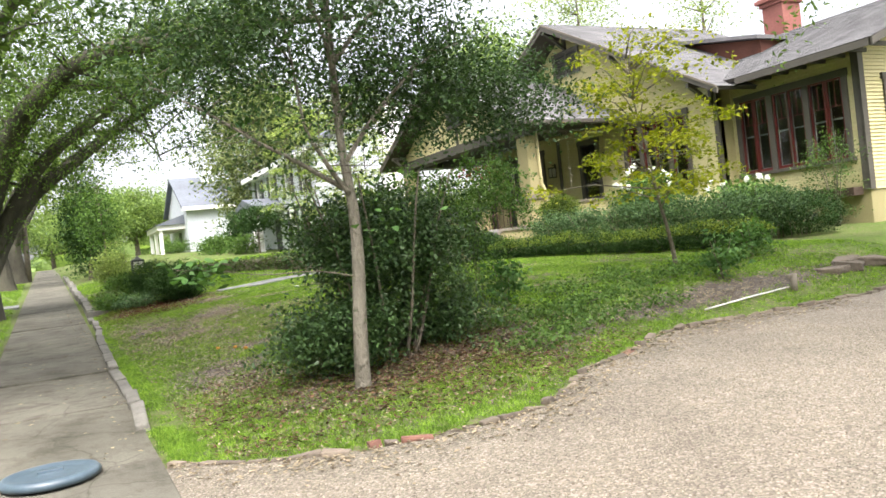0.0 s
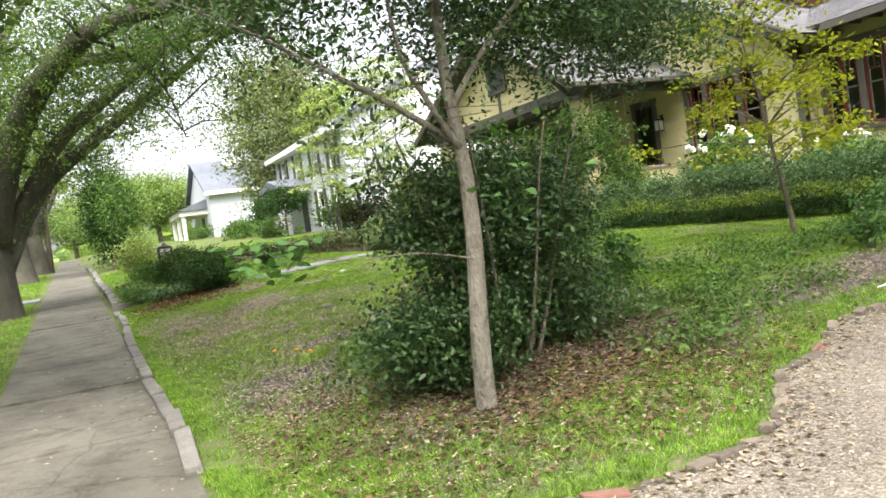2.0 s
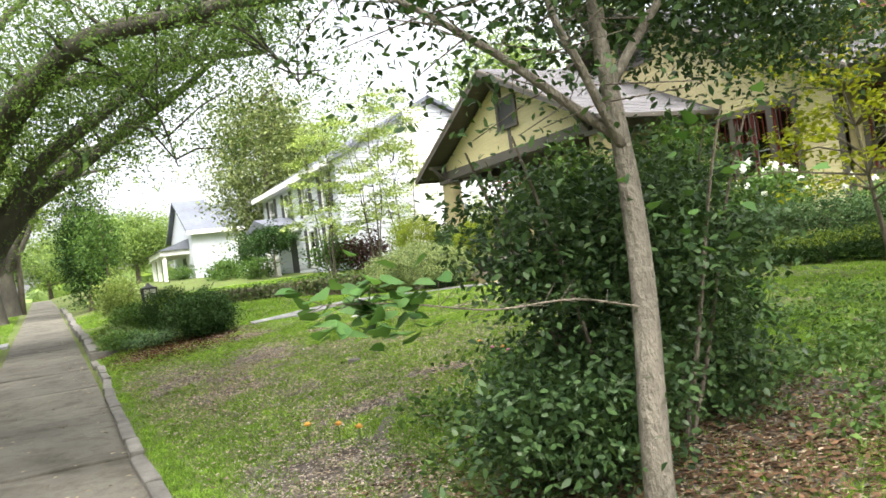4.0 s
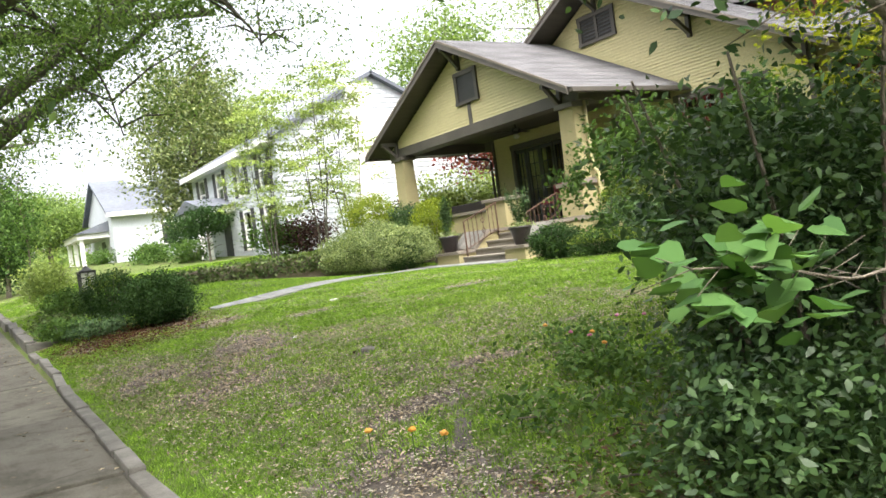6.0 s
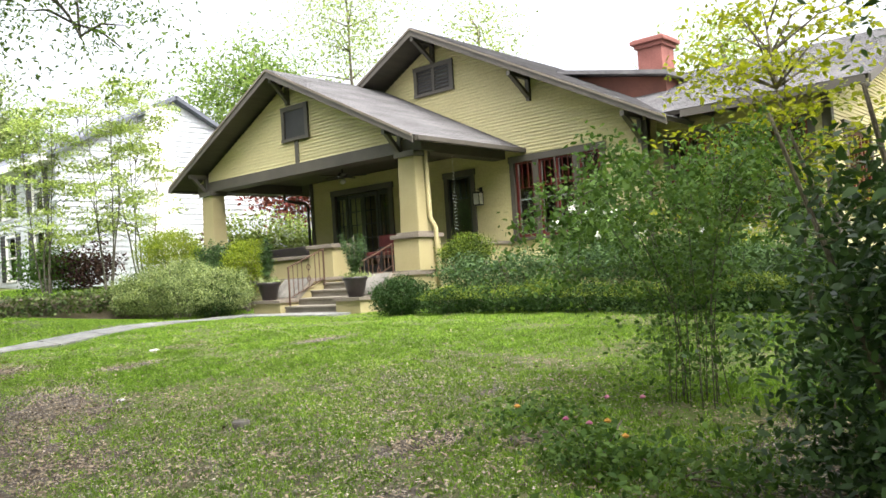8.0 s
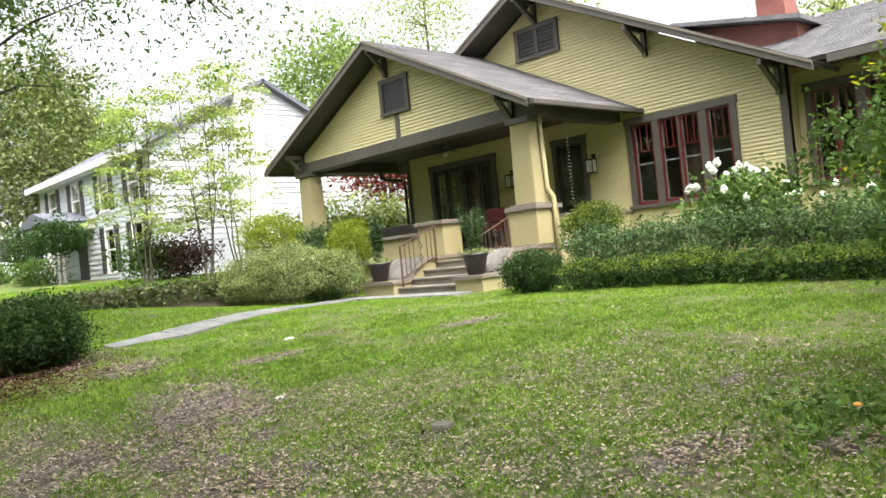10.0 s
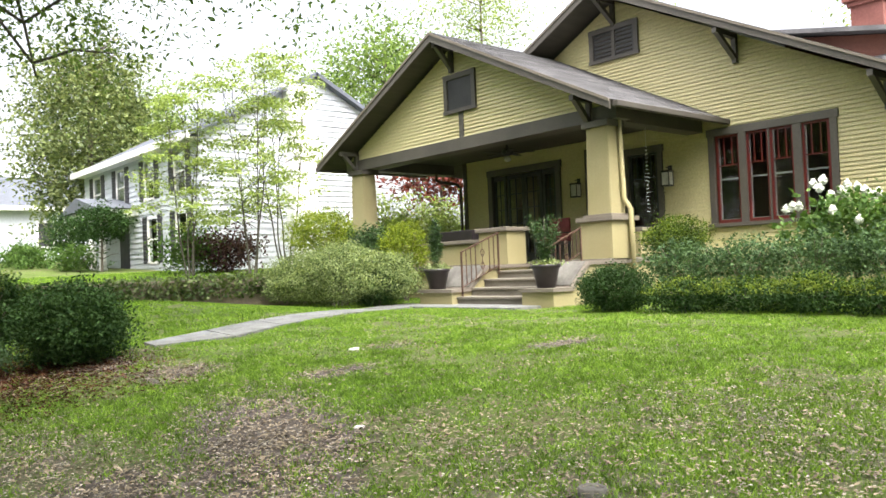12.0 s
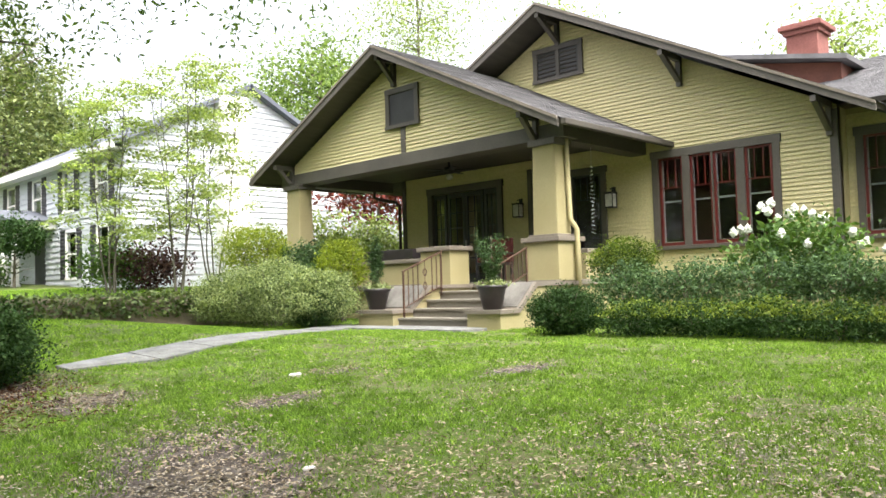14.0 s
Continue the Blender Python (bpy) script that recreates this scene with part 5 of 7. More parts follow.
def far_house():
    h = thing("far_house", "white house with a blue-grey gabled roof and small porch", "house")
    X, Y0, Y1, Z0, Z1, W = 9.5, 60.0, 69.0, 1.7, 5.95, 11.0
    mid, top = (Y0 + Y1) / 2, Z1 + 2.45
    bm = boxes((X, X + W, Y0, Y1, Z0, Z1))
    prism(bm, [(Y0, Z1), (Y1, Z1), (mid, top - 0.1)], "x", X, X + W)
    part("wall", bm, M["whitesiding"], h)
    bm = bmesh.new()
    for s in (-1, 1):
        roof_panel(bm, [(X - 0.35, mid + s * (mid - Y0 + 0.45), Z1 - 0.12), (X + W + 0.35, mid + s * (mid - Y0 + 0.45), Z1 - 0.12), (X + W + 0.35, mid, top + 0.12), (X - 0.35, mid, top + 0.12)], 0.14)
    roof = part("roof", bm, M["slate"], h)
    part("fascia", boxes((X - 0.35, X + W, Y0 - 0.52, Y0 - 0.46, Z1 - 0.36, Z1 - 0.1), (X - 0.35, X + W, Y0 - 0.46, Y0 - 0.005, Z1 - 0.34, Z1 - 0.28)), M["white"], roof)
    part("dormer", boxes((X + 2.0, X + 4.4, mid - 1.0, mid + 1.0, top - 0.6, top + 0.75), bevel=0.03), M["whitesiding"], roof)
    for x in (X + 3.5, X + 6.5):
        w = part("window", boxes((x - 0.4, x + 0.4, Y0 - 0.03, Y0 - 0.005, 3.5, 4.9)), M["shutter"], h)
        part("frame", boxes((x - 0.5, x - 0.4, Y0 - 0.06, Y0 - 0.005, 3.4, 5.0), (x + 0.4, x + 0.5, Y0 - 0.06, Y0 - 0.005, 3.4, 5.0), (x - 0.4, x + 0.4, Y0 - 0.06, Y0 - 0.005, 4.9, 5.0), (x - 0.4, x + 0.4, Y0 - 0.06, Y0 - 0.005, 3.4, 3.5)), M["white"], w)
    p = part("porch", boxes((X - 1.9, X, 61.5, 67.5, 1.7, 2.3)), M["step"], h)
    bm = bmesh.new()
    prism(bm, [(X - 2.2, 4.75), (X + 0.1, 5.5), (X + 0.1, 4.75)], "y", 61.2, 67.8)
    part("porch_roof", bm, M["slate"], p)
    part("porch_beam", boxes((X - 2.0, X, 61.4, 67.6, 4.4, 4.75)), M["white"], p)
    for y in (61.7, 64.5, 67.3):
        part("post", boxes((X - 1.85, X - 1.6, y - 0.12, y + 0.12, 2.3, 4.4), bevel=0.01), M["white"], p)
    part("front_door", boxes((X - 0.03, X - 0.005, 63.2, 64.4, 2.3, 4.2)), M["shutter"], h)


far_house()


# ---- trees ----
def limbs_of(points, rings=10):
    """A smooth path through a few points, with some natural sway."""
    pts = [Vector(p) for p in points]
    out = []
    n = len(pts) - 1
    for i in range(n):
        a, b, c, d = pts[max(i - 1, 0)], pts[i], pts[i + 1], pts[min(i + 2, n)]
        for k in range(rings if i == n - 1 else rings - 1):
            t = k / (rings - 1)
            out.append(0.5 * ((2 * b) + (c - a) * t + (2 * a - 5 * b + 4 * c - d) * t * t + (3 * b - a - 3 * c + d) * t ** 3))
    return [p + Vector(noise.noise_vector(p * 0.9)) * 0.05 for p in out]


def limb(bm, points, r0, r1, sides=9):
    path_ = limbs_of(points, 6)
    n = len(path_)
    tube(bm, path_, [r0 + (r1 - r0) * (i / (n - 1)) ** 0.8 for i in range(n)], sides)
    return path_


def oak(name, base, limbs, r, leaves, label, leaf=0.11, cl=0.34, foliage_of="oak_leaf"):
    """A live oak: trunk, long limbs given by a few turning points, and leafy spurs along them."""
    t = thing(name, label, "tree")
    bm = bmesh.new()
    z = gz(*base)
    limb(bm, [(base[0], base[1], z - 0.2), (base[0] + 0.03, base[1], z + 0.6), (base[0] + 0.06, base[1] - 0.05, z + 1.7), (base[0] + 0.12, base[1] - 0.1, z + 3.4)], r * 1.3, r * 0.42, 14)
    trunk = part("trunk", bm, M["oak_bark"], t, smooth=True)
    pick = random.Random(int(base[1] * 10))
    spots = []
    twigs = bmesh.new()
    for pts, r0, r1, dense in limbs:
        bm = bmesh.new()
        path_ = limb(bm, pts, r0, r1, 10)
        for p in path_[4::2]:
            for k in range(2):
                d = Vector((pick.uniform(-1, 1), pick.uniform(-1, 1), pick.uniform(-0.2, 0.9))).normalized() * pick.uniform(0.6, 1.8)
                q = p + d
                tube(twigs, [p, p + d * 0.5 + Vector((0, 0, 0.1)), q], [r1 * 0.6 + 0.012, 0.02, 0.006], 5)
                spots.append((np.array(q), dense))
                spots.append((np.array(p + d * 0.6), dense))
        part("limb", bm, M["oak_bark"], t, smooth=True)
    tagged(part("branchwork", twigs, M["oak_bark"], t, smooth=True), kind="stuff")
    total = sum(d for _, d in spots) or 1
    places = []
    for q, d in spots:
        n = int(leaves * d / total)
        c = q + rng.normal(size=(max(1, n // 14), 3)) * np.array([cl * 1.6, cl * 1.6, cl])
        places.append(np.repeat(c, 14, 0) + rng.normal(size=(len(c) * 14, 3)) * 0.13)
    leaf_mesh("leaves", np.concatenate(places), leaf, M[foliage_of], t, shape=0.42, flat=0.3)
    return t


oak("live_oak", (-1.75, 21.5), [
    ([(-1.65, 21.4, 2.0), (-0.9, 20.6, 4.4), (0.55, 18.2, 5.6), (2.3, 17.4, 6.0), (4.3, 17.2, 6.4), (6.5, 16.8, 6.5)], 0.32, 0.07, 1.0),
    ([(-1.7, 21.5, 2.0), (-1.0, 21.6, 4.3), (0.2, 21.6, 5.9), (2.1, 21.6, 6.1), (3.6, 21.8, 6.6), (5.2, 22.0, 6.8)], 0.24, 0.06, 1.0),
    ([(-1.6, 21.6, 1.5), (-0.6, 22.0, 3.2), (0.9, 22.0, 4.4), (1.9, 22.0, 5.1), (3.2, 22.0, 6.0), (4.3, 22.2, 7.0)], 0.25, 0.05, 1.0),
    ([(-1.7, 21.5, 2.0), (-0.6, 20.8, 4.7), (1.0, 19.6, 6.2), (3.0, 19.4, 6.9), (5.0, 19.6, 7.3)], 0.25, 0.06, 0.8),
    ([(-1.6, 21.6, 1.8), (-0.3, 21.2, 3.9), (1.2, 20.6, 5.1), (2.6, 20.2, 6.1), (3.6, 20.0, 7.1)], 0.22, 0.05, 0.8),
    ([(-1.8, 21.4, 1.9), (-1.6, 19.5, 4.0), (-0.8, 16.0, 5.6), (0.2, 13.0, 6.0), (1.4, 10.8, 5.6)], 0.20, 0.04, 0.7),
    ([(-1.8, 21.5, 2.0), (-2.2, 21.0, 5.0), (-2.6, 19.5, 8.0), (-2.0, 18.0, 10.0)], 0.24, 0.06, 1.3),
    ([(-1.8, 21.5, 2.0), (-1.6, 22.6, 5.0), (-0.6, 23.8, 7.8), (1.0, 24.5, 9.5)], 0.22, 0.05, 1.3),
    ([(0.55, 18.2, 5.6), (1.3, 18.6, 5.4), (2.0, 19.0, 4.7), (2.3, 19.2, 3.7)], 0.05, 0.012, 1.0),
    ([(2.3, 17.4, 6.0), (3.3, 17.3, 5.8), (4.1, 17.4, 5.2), (4.4, 17.5, 4.8)], 0.05, 0.012, 0.8),
    ([(-1.9, 21.5, 1.8), (-3.0, 21.0, 4.4), (-5.0, 20.5, 6.4), (-7.5, 20.0, 7.4)], 0.2, 0.05, 1.0)],
    0.40, 84000, "mossy live oak with long spreading limbs over the sidewalk", 0.085)

oak("live_oak", (-2.7, 10.5), [
    ([(-2.7, 10.5, 1.6), (-2.2, 10.3, 4.6), (-0.4, 10.0, 7.0), (2.0, 9.6, 8.0), (4.6, 9.4, 8.4)], 0.26, 0.06, 1.0),
    ([(-2.7, 10.5, 1.6), (-2.3, 11.8, 4.8), (-0.8, 14.0, 7.4), (1.6, 15.6, 8.6)], 0.24, 0.06, 1.0),
    ([(-2.7, 10.5, 1.6), (-2.4, 9.0, 4.8), (-1.0, 6.4, 7.0), (1.0, 4.4, 8.0), (3.0, 3.6, 8.2)], 0.24, 0.06, 1.0),
    ([(-2.7, 10.5, 1.6), (-3.4, 10.0, 5.0), (-5.6, 9.0, 7.2), (-8.0, 8.0, 8.0)], 0.24, 0.06, 1.0),
    ([(-2.7, 10.5, 1.6), (-2.9, 10.8, 6.0), (-1.8, 10.4, 9.4), (0.6, 10.0, 11.0)], 0.26, 0.06, 1.3),
    # added limb above the view, to shade the grass at the drive corner
    ([(-2.7, 10.5, 1.6), (-2.2, 9.6, 4.6), (-0.4, 7.6, 6.4), (2.2, 6.6, 6.8), (4.8, 6.2, 6.6)], 0.22, 0.05, 1.3)],
    0.45, 42000, "spreading live oak on the verge beside the street", 0.14, 0.6)

for i, (x, y) in enumerate(((-2.0, 38.0), (-1.6, 46.0), (-2.2, 56.0))):
    z = gz(x, y)
    oak("live_oak", (x, y), [
        ([(x, y, z + 1.6), (x + 1.0, y - 1.0, z + 4.0), (x + 3.0, y - 1.5, z + 6.0), (x + 5.5, y - 1.0, z + 6.6)], 0.25, 0.05, 1.0),
        ([(x, y, z + 1.6), (x - 0.3, y - 1.6, z + 4.6), (x + 0.4, y - 3.5, z + 6.6)], 0.22, 0.05, 1.0),
        ([(x, y, z + 1.6), (x - 0.5, y + 0.6, z + 5.5), (x + 0.5, y + 1.0, z + 9.0)], 0.28, 0.06, 1.4),
        ([(x, y, z + 1.5), (x - 1.6, y, z + 4.6), (x - 4.2, y - 0.6, z + 6.2)], 0.22, 0.05, 1.0),
        ([(x, y, z + 1.6), (x + 1.6, y + 1.6, z + 4.8), (x + 3.4, y + 2.0, z + 8.0)], 0.22, 0.05, 1.2)],
        0.52, 6500, "large street oak with a grey trunk beside the kerb", 0.2, 0.6, "street_leaf")


def leafy_tree(name, base, height, crown_z, radii, n, leaf, material, label, trunk_r=0.12, stems=1, clump=0.3, per=22, bark=None, hollow=0.45, group=""):
    t = thing(name, label, "tree", group=group)
    x, y = base
    z = gz(x, y)
    pick = random.Random(int(x * 31 + y * 7))
    twigs = bmesh.new()
    for s in range(stems):
        bm = bmesh.new()
        a = 2 * math.pi * s / max(1, stems) + 0.4
        lean = 0.0 if stems == 1 else 0.62
        top = Vector((x + lean * radii[0] * math.cos(a), y + lean * radii[1] * math.sin(a), z + height * 0.86))
        foot = Vector((x + (0.12 if stems > 1 else 0) * math.cos(a), y + (0.12 if stems > 1 else 0) * math.sin(a), z - 0.1))
        mid = foot.lerp(top, 0.5) + Vector((pick.uniform(-0.15, 0.15), pick.uniform(-0.15, 0.15), 0))
        path_ = limb(bm, [foot, mid, top], trunk_r, trunk_r * 0.25, 9)
        for p in path_[3:]:
            for k in range(3):
                d = Vector((pick.uniform(-1, 1) * radii[0], pick.uniform(-1, 1) * radii[1], pick.uniform(0.1, 0.6) * radii[2])) * 0.6
                tube(twigs, [p, p + d * 0.5 + Vector((0, 0, 0.05)), p + d], [trunk_r * 0.28, trunk_r * 0.16, 0.006], 5)
        part("trunk" if stems == 1 else "stem", bm, bark or M["bark"], t, smooth=True)
    tagged(part("branchwork", twigs, bark or M["bark"], t, smooth=True), kind="stuff")
    c = clumps((x, y, z + crown_z), radii, n // per, per, clump, hollow, z + 0.1)
    leaf_mesh("crown", c, leaf, material, t)
    return t


# tree beside the drive whose crown hangs over the gravel
oak("shade_tree", (10.4, 2.6), [
    ([(10.4, 2.6, 1.4), (10.2, 3.2, 3.6), (9.6, 4.6, 5.0), (9.4, 6.2, 5.0), (9.3, 7.0, 4.8)], 0.16, 0.03, 0.25),
    # high limbs out of view, leafed thickly to shade the gravel
    ([(10.4, 2.6, 1.4), (9.6, 2.4, 4.4), (7.4, 2.4, 6.6), (4.8, 2.6, 7.6), (2.6, 2.8, 7.8)], 0.20, 0.05, 1.2),
    ([(10.4, 2.6, 1.4), (10.2, 1.4, 4.6), (8.8, -1.4, 6.6), (7.0, -3.4, 7.4)], 0.18, 0.05, 1.0),
    ([(10.4, 2.6, 1.4), (10.8, 3.6, 5.0), (10.6, 5.6, 7.6), (9.4, 7.4, 8.8)], 0.18, 0.05, 1.1),
    ([(10.4, 2.6, 1.4), (10.3, 2.4, 6.0), (9.0, 1.6, 9.0), (6.8, 1.2, 10.2)], 0.20, 0.05, 1.2)],
    0.24, 60000, "leafy tree whose branches hang over the gravel drive", 0.10, 0.6)

# near tree with a pale trunk, dark bush round its foot
nt = thing("young_tree", "young tree with a pale straight trunk at the drive corner", "tree")
tz = gz(1.90, 5.98)
bm = bmesh.new()
limb(bm, [(1.89, 5.98, tz - 0.1), (1.92, 5.98, tz + 0.7), (1.98, 6.0, tz + 1.4), (1.97, 6.0, tz + 1.75), (1.93, 6.02, tz + 2.4), (1.90, 6.05, tz + 4.6)], 0.072, 0.026, 14)
part("trunk", bm, M["young_bark"], nt, smooth=True)
branch_rows = [
    [(1.95, 5.99, tz + 1.70), (1.52, 5.98, tz + 1.95), (1.15, 6.0, tz + 2.14), (0.79, 6.3, tz + 2.51), (0.45, 6.5, tz + 2.75)],
    [(1.96, 5.98, tz + 1.66), (1.73, 5.9, tz + 1.96), (1.58, 5.9, tz + 2.27), (1.5, 5.95, tz + 3.1), (1.4, 6.0, tz + 3.7)],
    [(1.95, 6.0, tz + 1.9), (2.3, 5.9, tz + 2.4), (2.8, 5.9, tz + 2.8), (3.3, 6.0, tz + 3.0)],
    [(1.94, 6.0, tz + 2.1), (2.2, 6.5, tz + 2.5), (2.7, 6.9, tz + 2.8)],
    [(1.93, 6.0, tz + 2.5), (1.7, 5.6, tz + 3.0), (1.4, 5.3, tz + 3.4)],
    [(1.92, 6.0, tz + 2.8), (2.4, 6.0, tz + 3.3), (3.0, 5.9, tz + 3.6)],
    [(1.91, 5.97, tz + 0.98), (1.55, 5.93, tz + 1.06), (1.1, 5.84, tz + 1.06), (0.72, 5.78, tz + 1.12), (0.42, 5.74, tz + 1.16)],
]
twigs = bmesh.new()
for i, pts in enumerate(branch_rows):
    bm = bmesh.new()
    path_ = limb(bm, pts, 0.006 if i == 6 else 0.026, 0.002 if i == 6 else 0.005, 7)
    pick = random.Random(int(pts[-1][0] * 100))
    for p in path_[3:]:
        for k in range(2):
            d = Vector((pick.uniform(-1, 1), pick.uniform(-1, 1), pick.uniform(-0.3, 0.7))).normalized() * pick.uniform(0.2, 0.5) * (0.3 if i == 6 else 1.0)
            tube(twigs, [p, p + d], [0.0015, 0.001] if i == 6 else [0.004, 0.002], 4)
    part("branch", bm, M["bark" if i == 6 else "young_bark"], nt, smooth=True)
tagged(part("branchwork", twigs, M["bark"], nt, smooth=True), kind="stuff")
crown = np.concatenate([along_line(pts[1:], 800, 0.22) for pts in branch_rows[:6]] + [clumps((2.0, 6.2, tz + 3.2), (1.5, 1.3, 0.9), 620, 14, 0.13, 0.3), clumps((2.9, 6.35, tz + 2.65), (1.05, 0.85, 0.6), 560, 16, 0.12, 0.2), clumps((3.9, 6.6, tz + 2.6), (0.95, 0.7, 0.5), 380, 16, 0.13, 0.2), clumps((1.0, 6.3, tz + 3.0), (0.95, 0.8, 0.6), 300, 14, 0.12, 0.2), clumps((1.7, 5.3, tz + 3.6), (1.3, 1.0, 0.5), 260, 14, 0.12, 0.2)])
leaf_mesh("crown", crown, 0.047, M["holly_leaf"], nt, shape=0.46, corners=6)
redbud = np.concatenate([along_line([(0.74, 5.78, tz + 1.12), (0.42, 5.74, tz + 1.16)], 95, 0.07), along_line([(1.95, 5.85, tz + 1.3), (2.2, 5.75, tz + 1.6)], 26, 0.14), along_line([(0.9, 6.3, tz + 2.5), (1.7, 6.1, tz + 2.9)], 60, 0.25)])
leaf_mesh("heart_leaves", redbud, 0.064, M["redbud_leaf"], nt, shape=1.0, flat=0.6, corners=9)



def shrub(name, centre, radii, n, leaf, material, label, category="shrub", stems=7, clump=0.10, per=18, hollow=0.45, shape=0.5, group="", lift=0.0, stem_r=0.016, foot=0.12, fuzz=0.18, tips=None):
    """A shrub standing on the ground: stems and a leafy mass with an uneven outline. centre is its foot."""
    s = thing(name, label, category, group=group)
    x, y = centre
    z = gz(x, y)
    pick = random.Random(int(x * 53 + y * 17))
    for k in range(stems):
        a = pick.uniform(0, 2 * math.pi)
        bm = bmesh.new()
        base = foot * pick.uniform(0.3, 1.0)
        root = (x + base * radii[0] * math.cos(a), y + base * radii[1] * math.sin(a), z - 0.05)
        top = (x + 0.7 * radii[0] * math.cos(a), y + 0.7 * radii[1] * math.sin(a), z + lift + radii[2] * pick.uniform(1.1, 1.8))
        limb(bm, [root, (x + 0.3 * radii[0] * math.cos(a), y + 0.3 * radii[1] * math.sin(a), z + lift * 0.8 + radii[2] * 0.7), top], stem_r, 0.005, 6)
        part("stem", bm, M["bark"], s, smooth=True)
    middle = (x, y, z + lift + radii[2] * 0.95)
    c = clumps(middle, radii, n // per, per, clump, hollow, z + 0.03 + lift * 0.5, fuzz)
    leaf_mesh("crown", c, leaf, material, s, shape=shape)
    if tips:
        name_of, count, from_z = tips
        c = clumps(middle, [r * 1.04 for r in radii], count // 9, 9, clump * 0.6, 0.93, None, fuzz * 0.6)
        c = c[c[:, 2] > z + lift + radii[2] * from_z]
        tagged(leaf_mesh("new_growth", c, leaf * 0.9, M[name_of], s, shape=shape), "pale new leaves over the lit tops", kind="stuff")
    return s


# dark bush behind the near tree
bb = thing("holly_bush", "tall dark glossy bush behind the young tree", "shrub")
for k in range(9):
    a = 0.7 * k
    bm = bmesh.new()
    fx, fy = 2.5 + 0.22 * math.cos(a), 6.8 + 0.22 * math.sin(a)
    limb(bm, [(fx, fy, gz(fx, fy) - 0.05), (fx + 0.3 * math.cos(a), fy + 0.25 * math.sin(a), gz(fx, fy) + 0.9), (fx + 0.55 * math.cos(a), fy + 0.5 * math.sin(a), gz(fx, fy) + 1.7)], 0.020, 0.006, 6)
    part("stem", bm, M["bark"], bb, smooth=True)
bz = gz(2.5, 6.8)
c = np.concatenate([clumps((2.5, 6.75, bz + 1.12), (0.92, 0.6, 0.50), 560, 28, 0.10, 0.35), clumps((2.75, 7.0, bz + 0.6), (0.72, 0.7, 0.55), 330, 26, 0.11, 0.35), clumps((1.95, 6.55, bz + 0.28), (0.62, 0.48, 0.32), 330, 26, 0.09, 0.3), clumps((3.2, 6.9, bz + 0.25), (0.5, 0.5, 0.28), 110, 24, 0.10, 0.3)])
c = c[c[:, 2] > ground_z(c[:, 0], c[:, 1]) + 0.03]
leaf_mesh("crown", c, 0.047, M["holly_leaf"], bb, shape=0.48, corners=6)

# looser shrub further on, beside the lawn
def arching_shrub(x, y, reach, height, stems, leaves):
    """Many thin canes that rise from one stool, fan out and droop, leafy over their outer half."""
    s = thing("arching_shrub", "loose arching shrub with many thin canes on the lawn", "shrub")
    z = gz(x, y)
    pick = random.Random(19)
    places = []
    for k in range(stems):
        a = 2 * math.pi * (k + pick.uniform(-0.4, 0.4)) / stems
        out = reach * pick.uniform(0.35, 1.1) * (1.2 if math.cos(a) < 0.2 else 0.8)
        top = height * pick.uniform(0.72, 1.02)
        c, d = math.cos(a), math.sin(a) * 0.8
        foot = Vector((x + 0.30 * c * pick.uniform(0.2, 1), y + 0.30 * d * pick.uniform(0.2, 1), z - 0.05))
        pts = [foot, Vector((x + out * 0.22 * c, y + out * 0.22 * d, z + top * 0.45)), Vector((x + out * 0.6 * c, y + out * 0.6 * d, z + top * 0.9)),
               Vector((x + out * 0.92 * c, y + out * 0.92 * d, z + top * pick.uniform(0.78, 0.98))), Vector((x + out * 1.12 * c, y + out * 1.12 * d, z + top * pick.uniform(0.45, 0.75)))]
        bm = bmesh.new()
        path_ = limb(bm, pts, pick.uniform(0.003, 0.005), 0.002, 5)
        part("cane", bm, M["oak_bark"], s, smooth=True)
        n = len(path_)
        run = [tuple(p) for p in path_[int(n * 0.27):]]
        places.append(along_line(run, int(leaves / stems * 0.55), 0.075))
        for j in range(7):
            p = np.array(run[pick.randrange(len(run))])
            q = p + np.array([pick.uniform(-0.35, 0.35), pick.uniform(-0.35, 0.35), pick.uniform(-0.15, 0.25)])
            places.append(along_line([p, q], int(leaves / stems * 0.065), 0.035))
    places.append(clumps((x, y, z + 0.45), (0.6, 0.55, 0.42), 130, 13, 0.09, 0.2, z + 0.05))
    leaf_mesh("crown", np.concatenate(places), 0.042, M["shrub_leaf"], s, shape=0.55, corners=6)
    return s


arching_shrub(4.57, 8.87, 1.3, 2.0, 17, 11000)


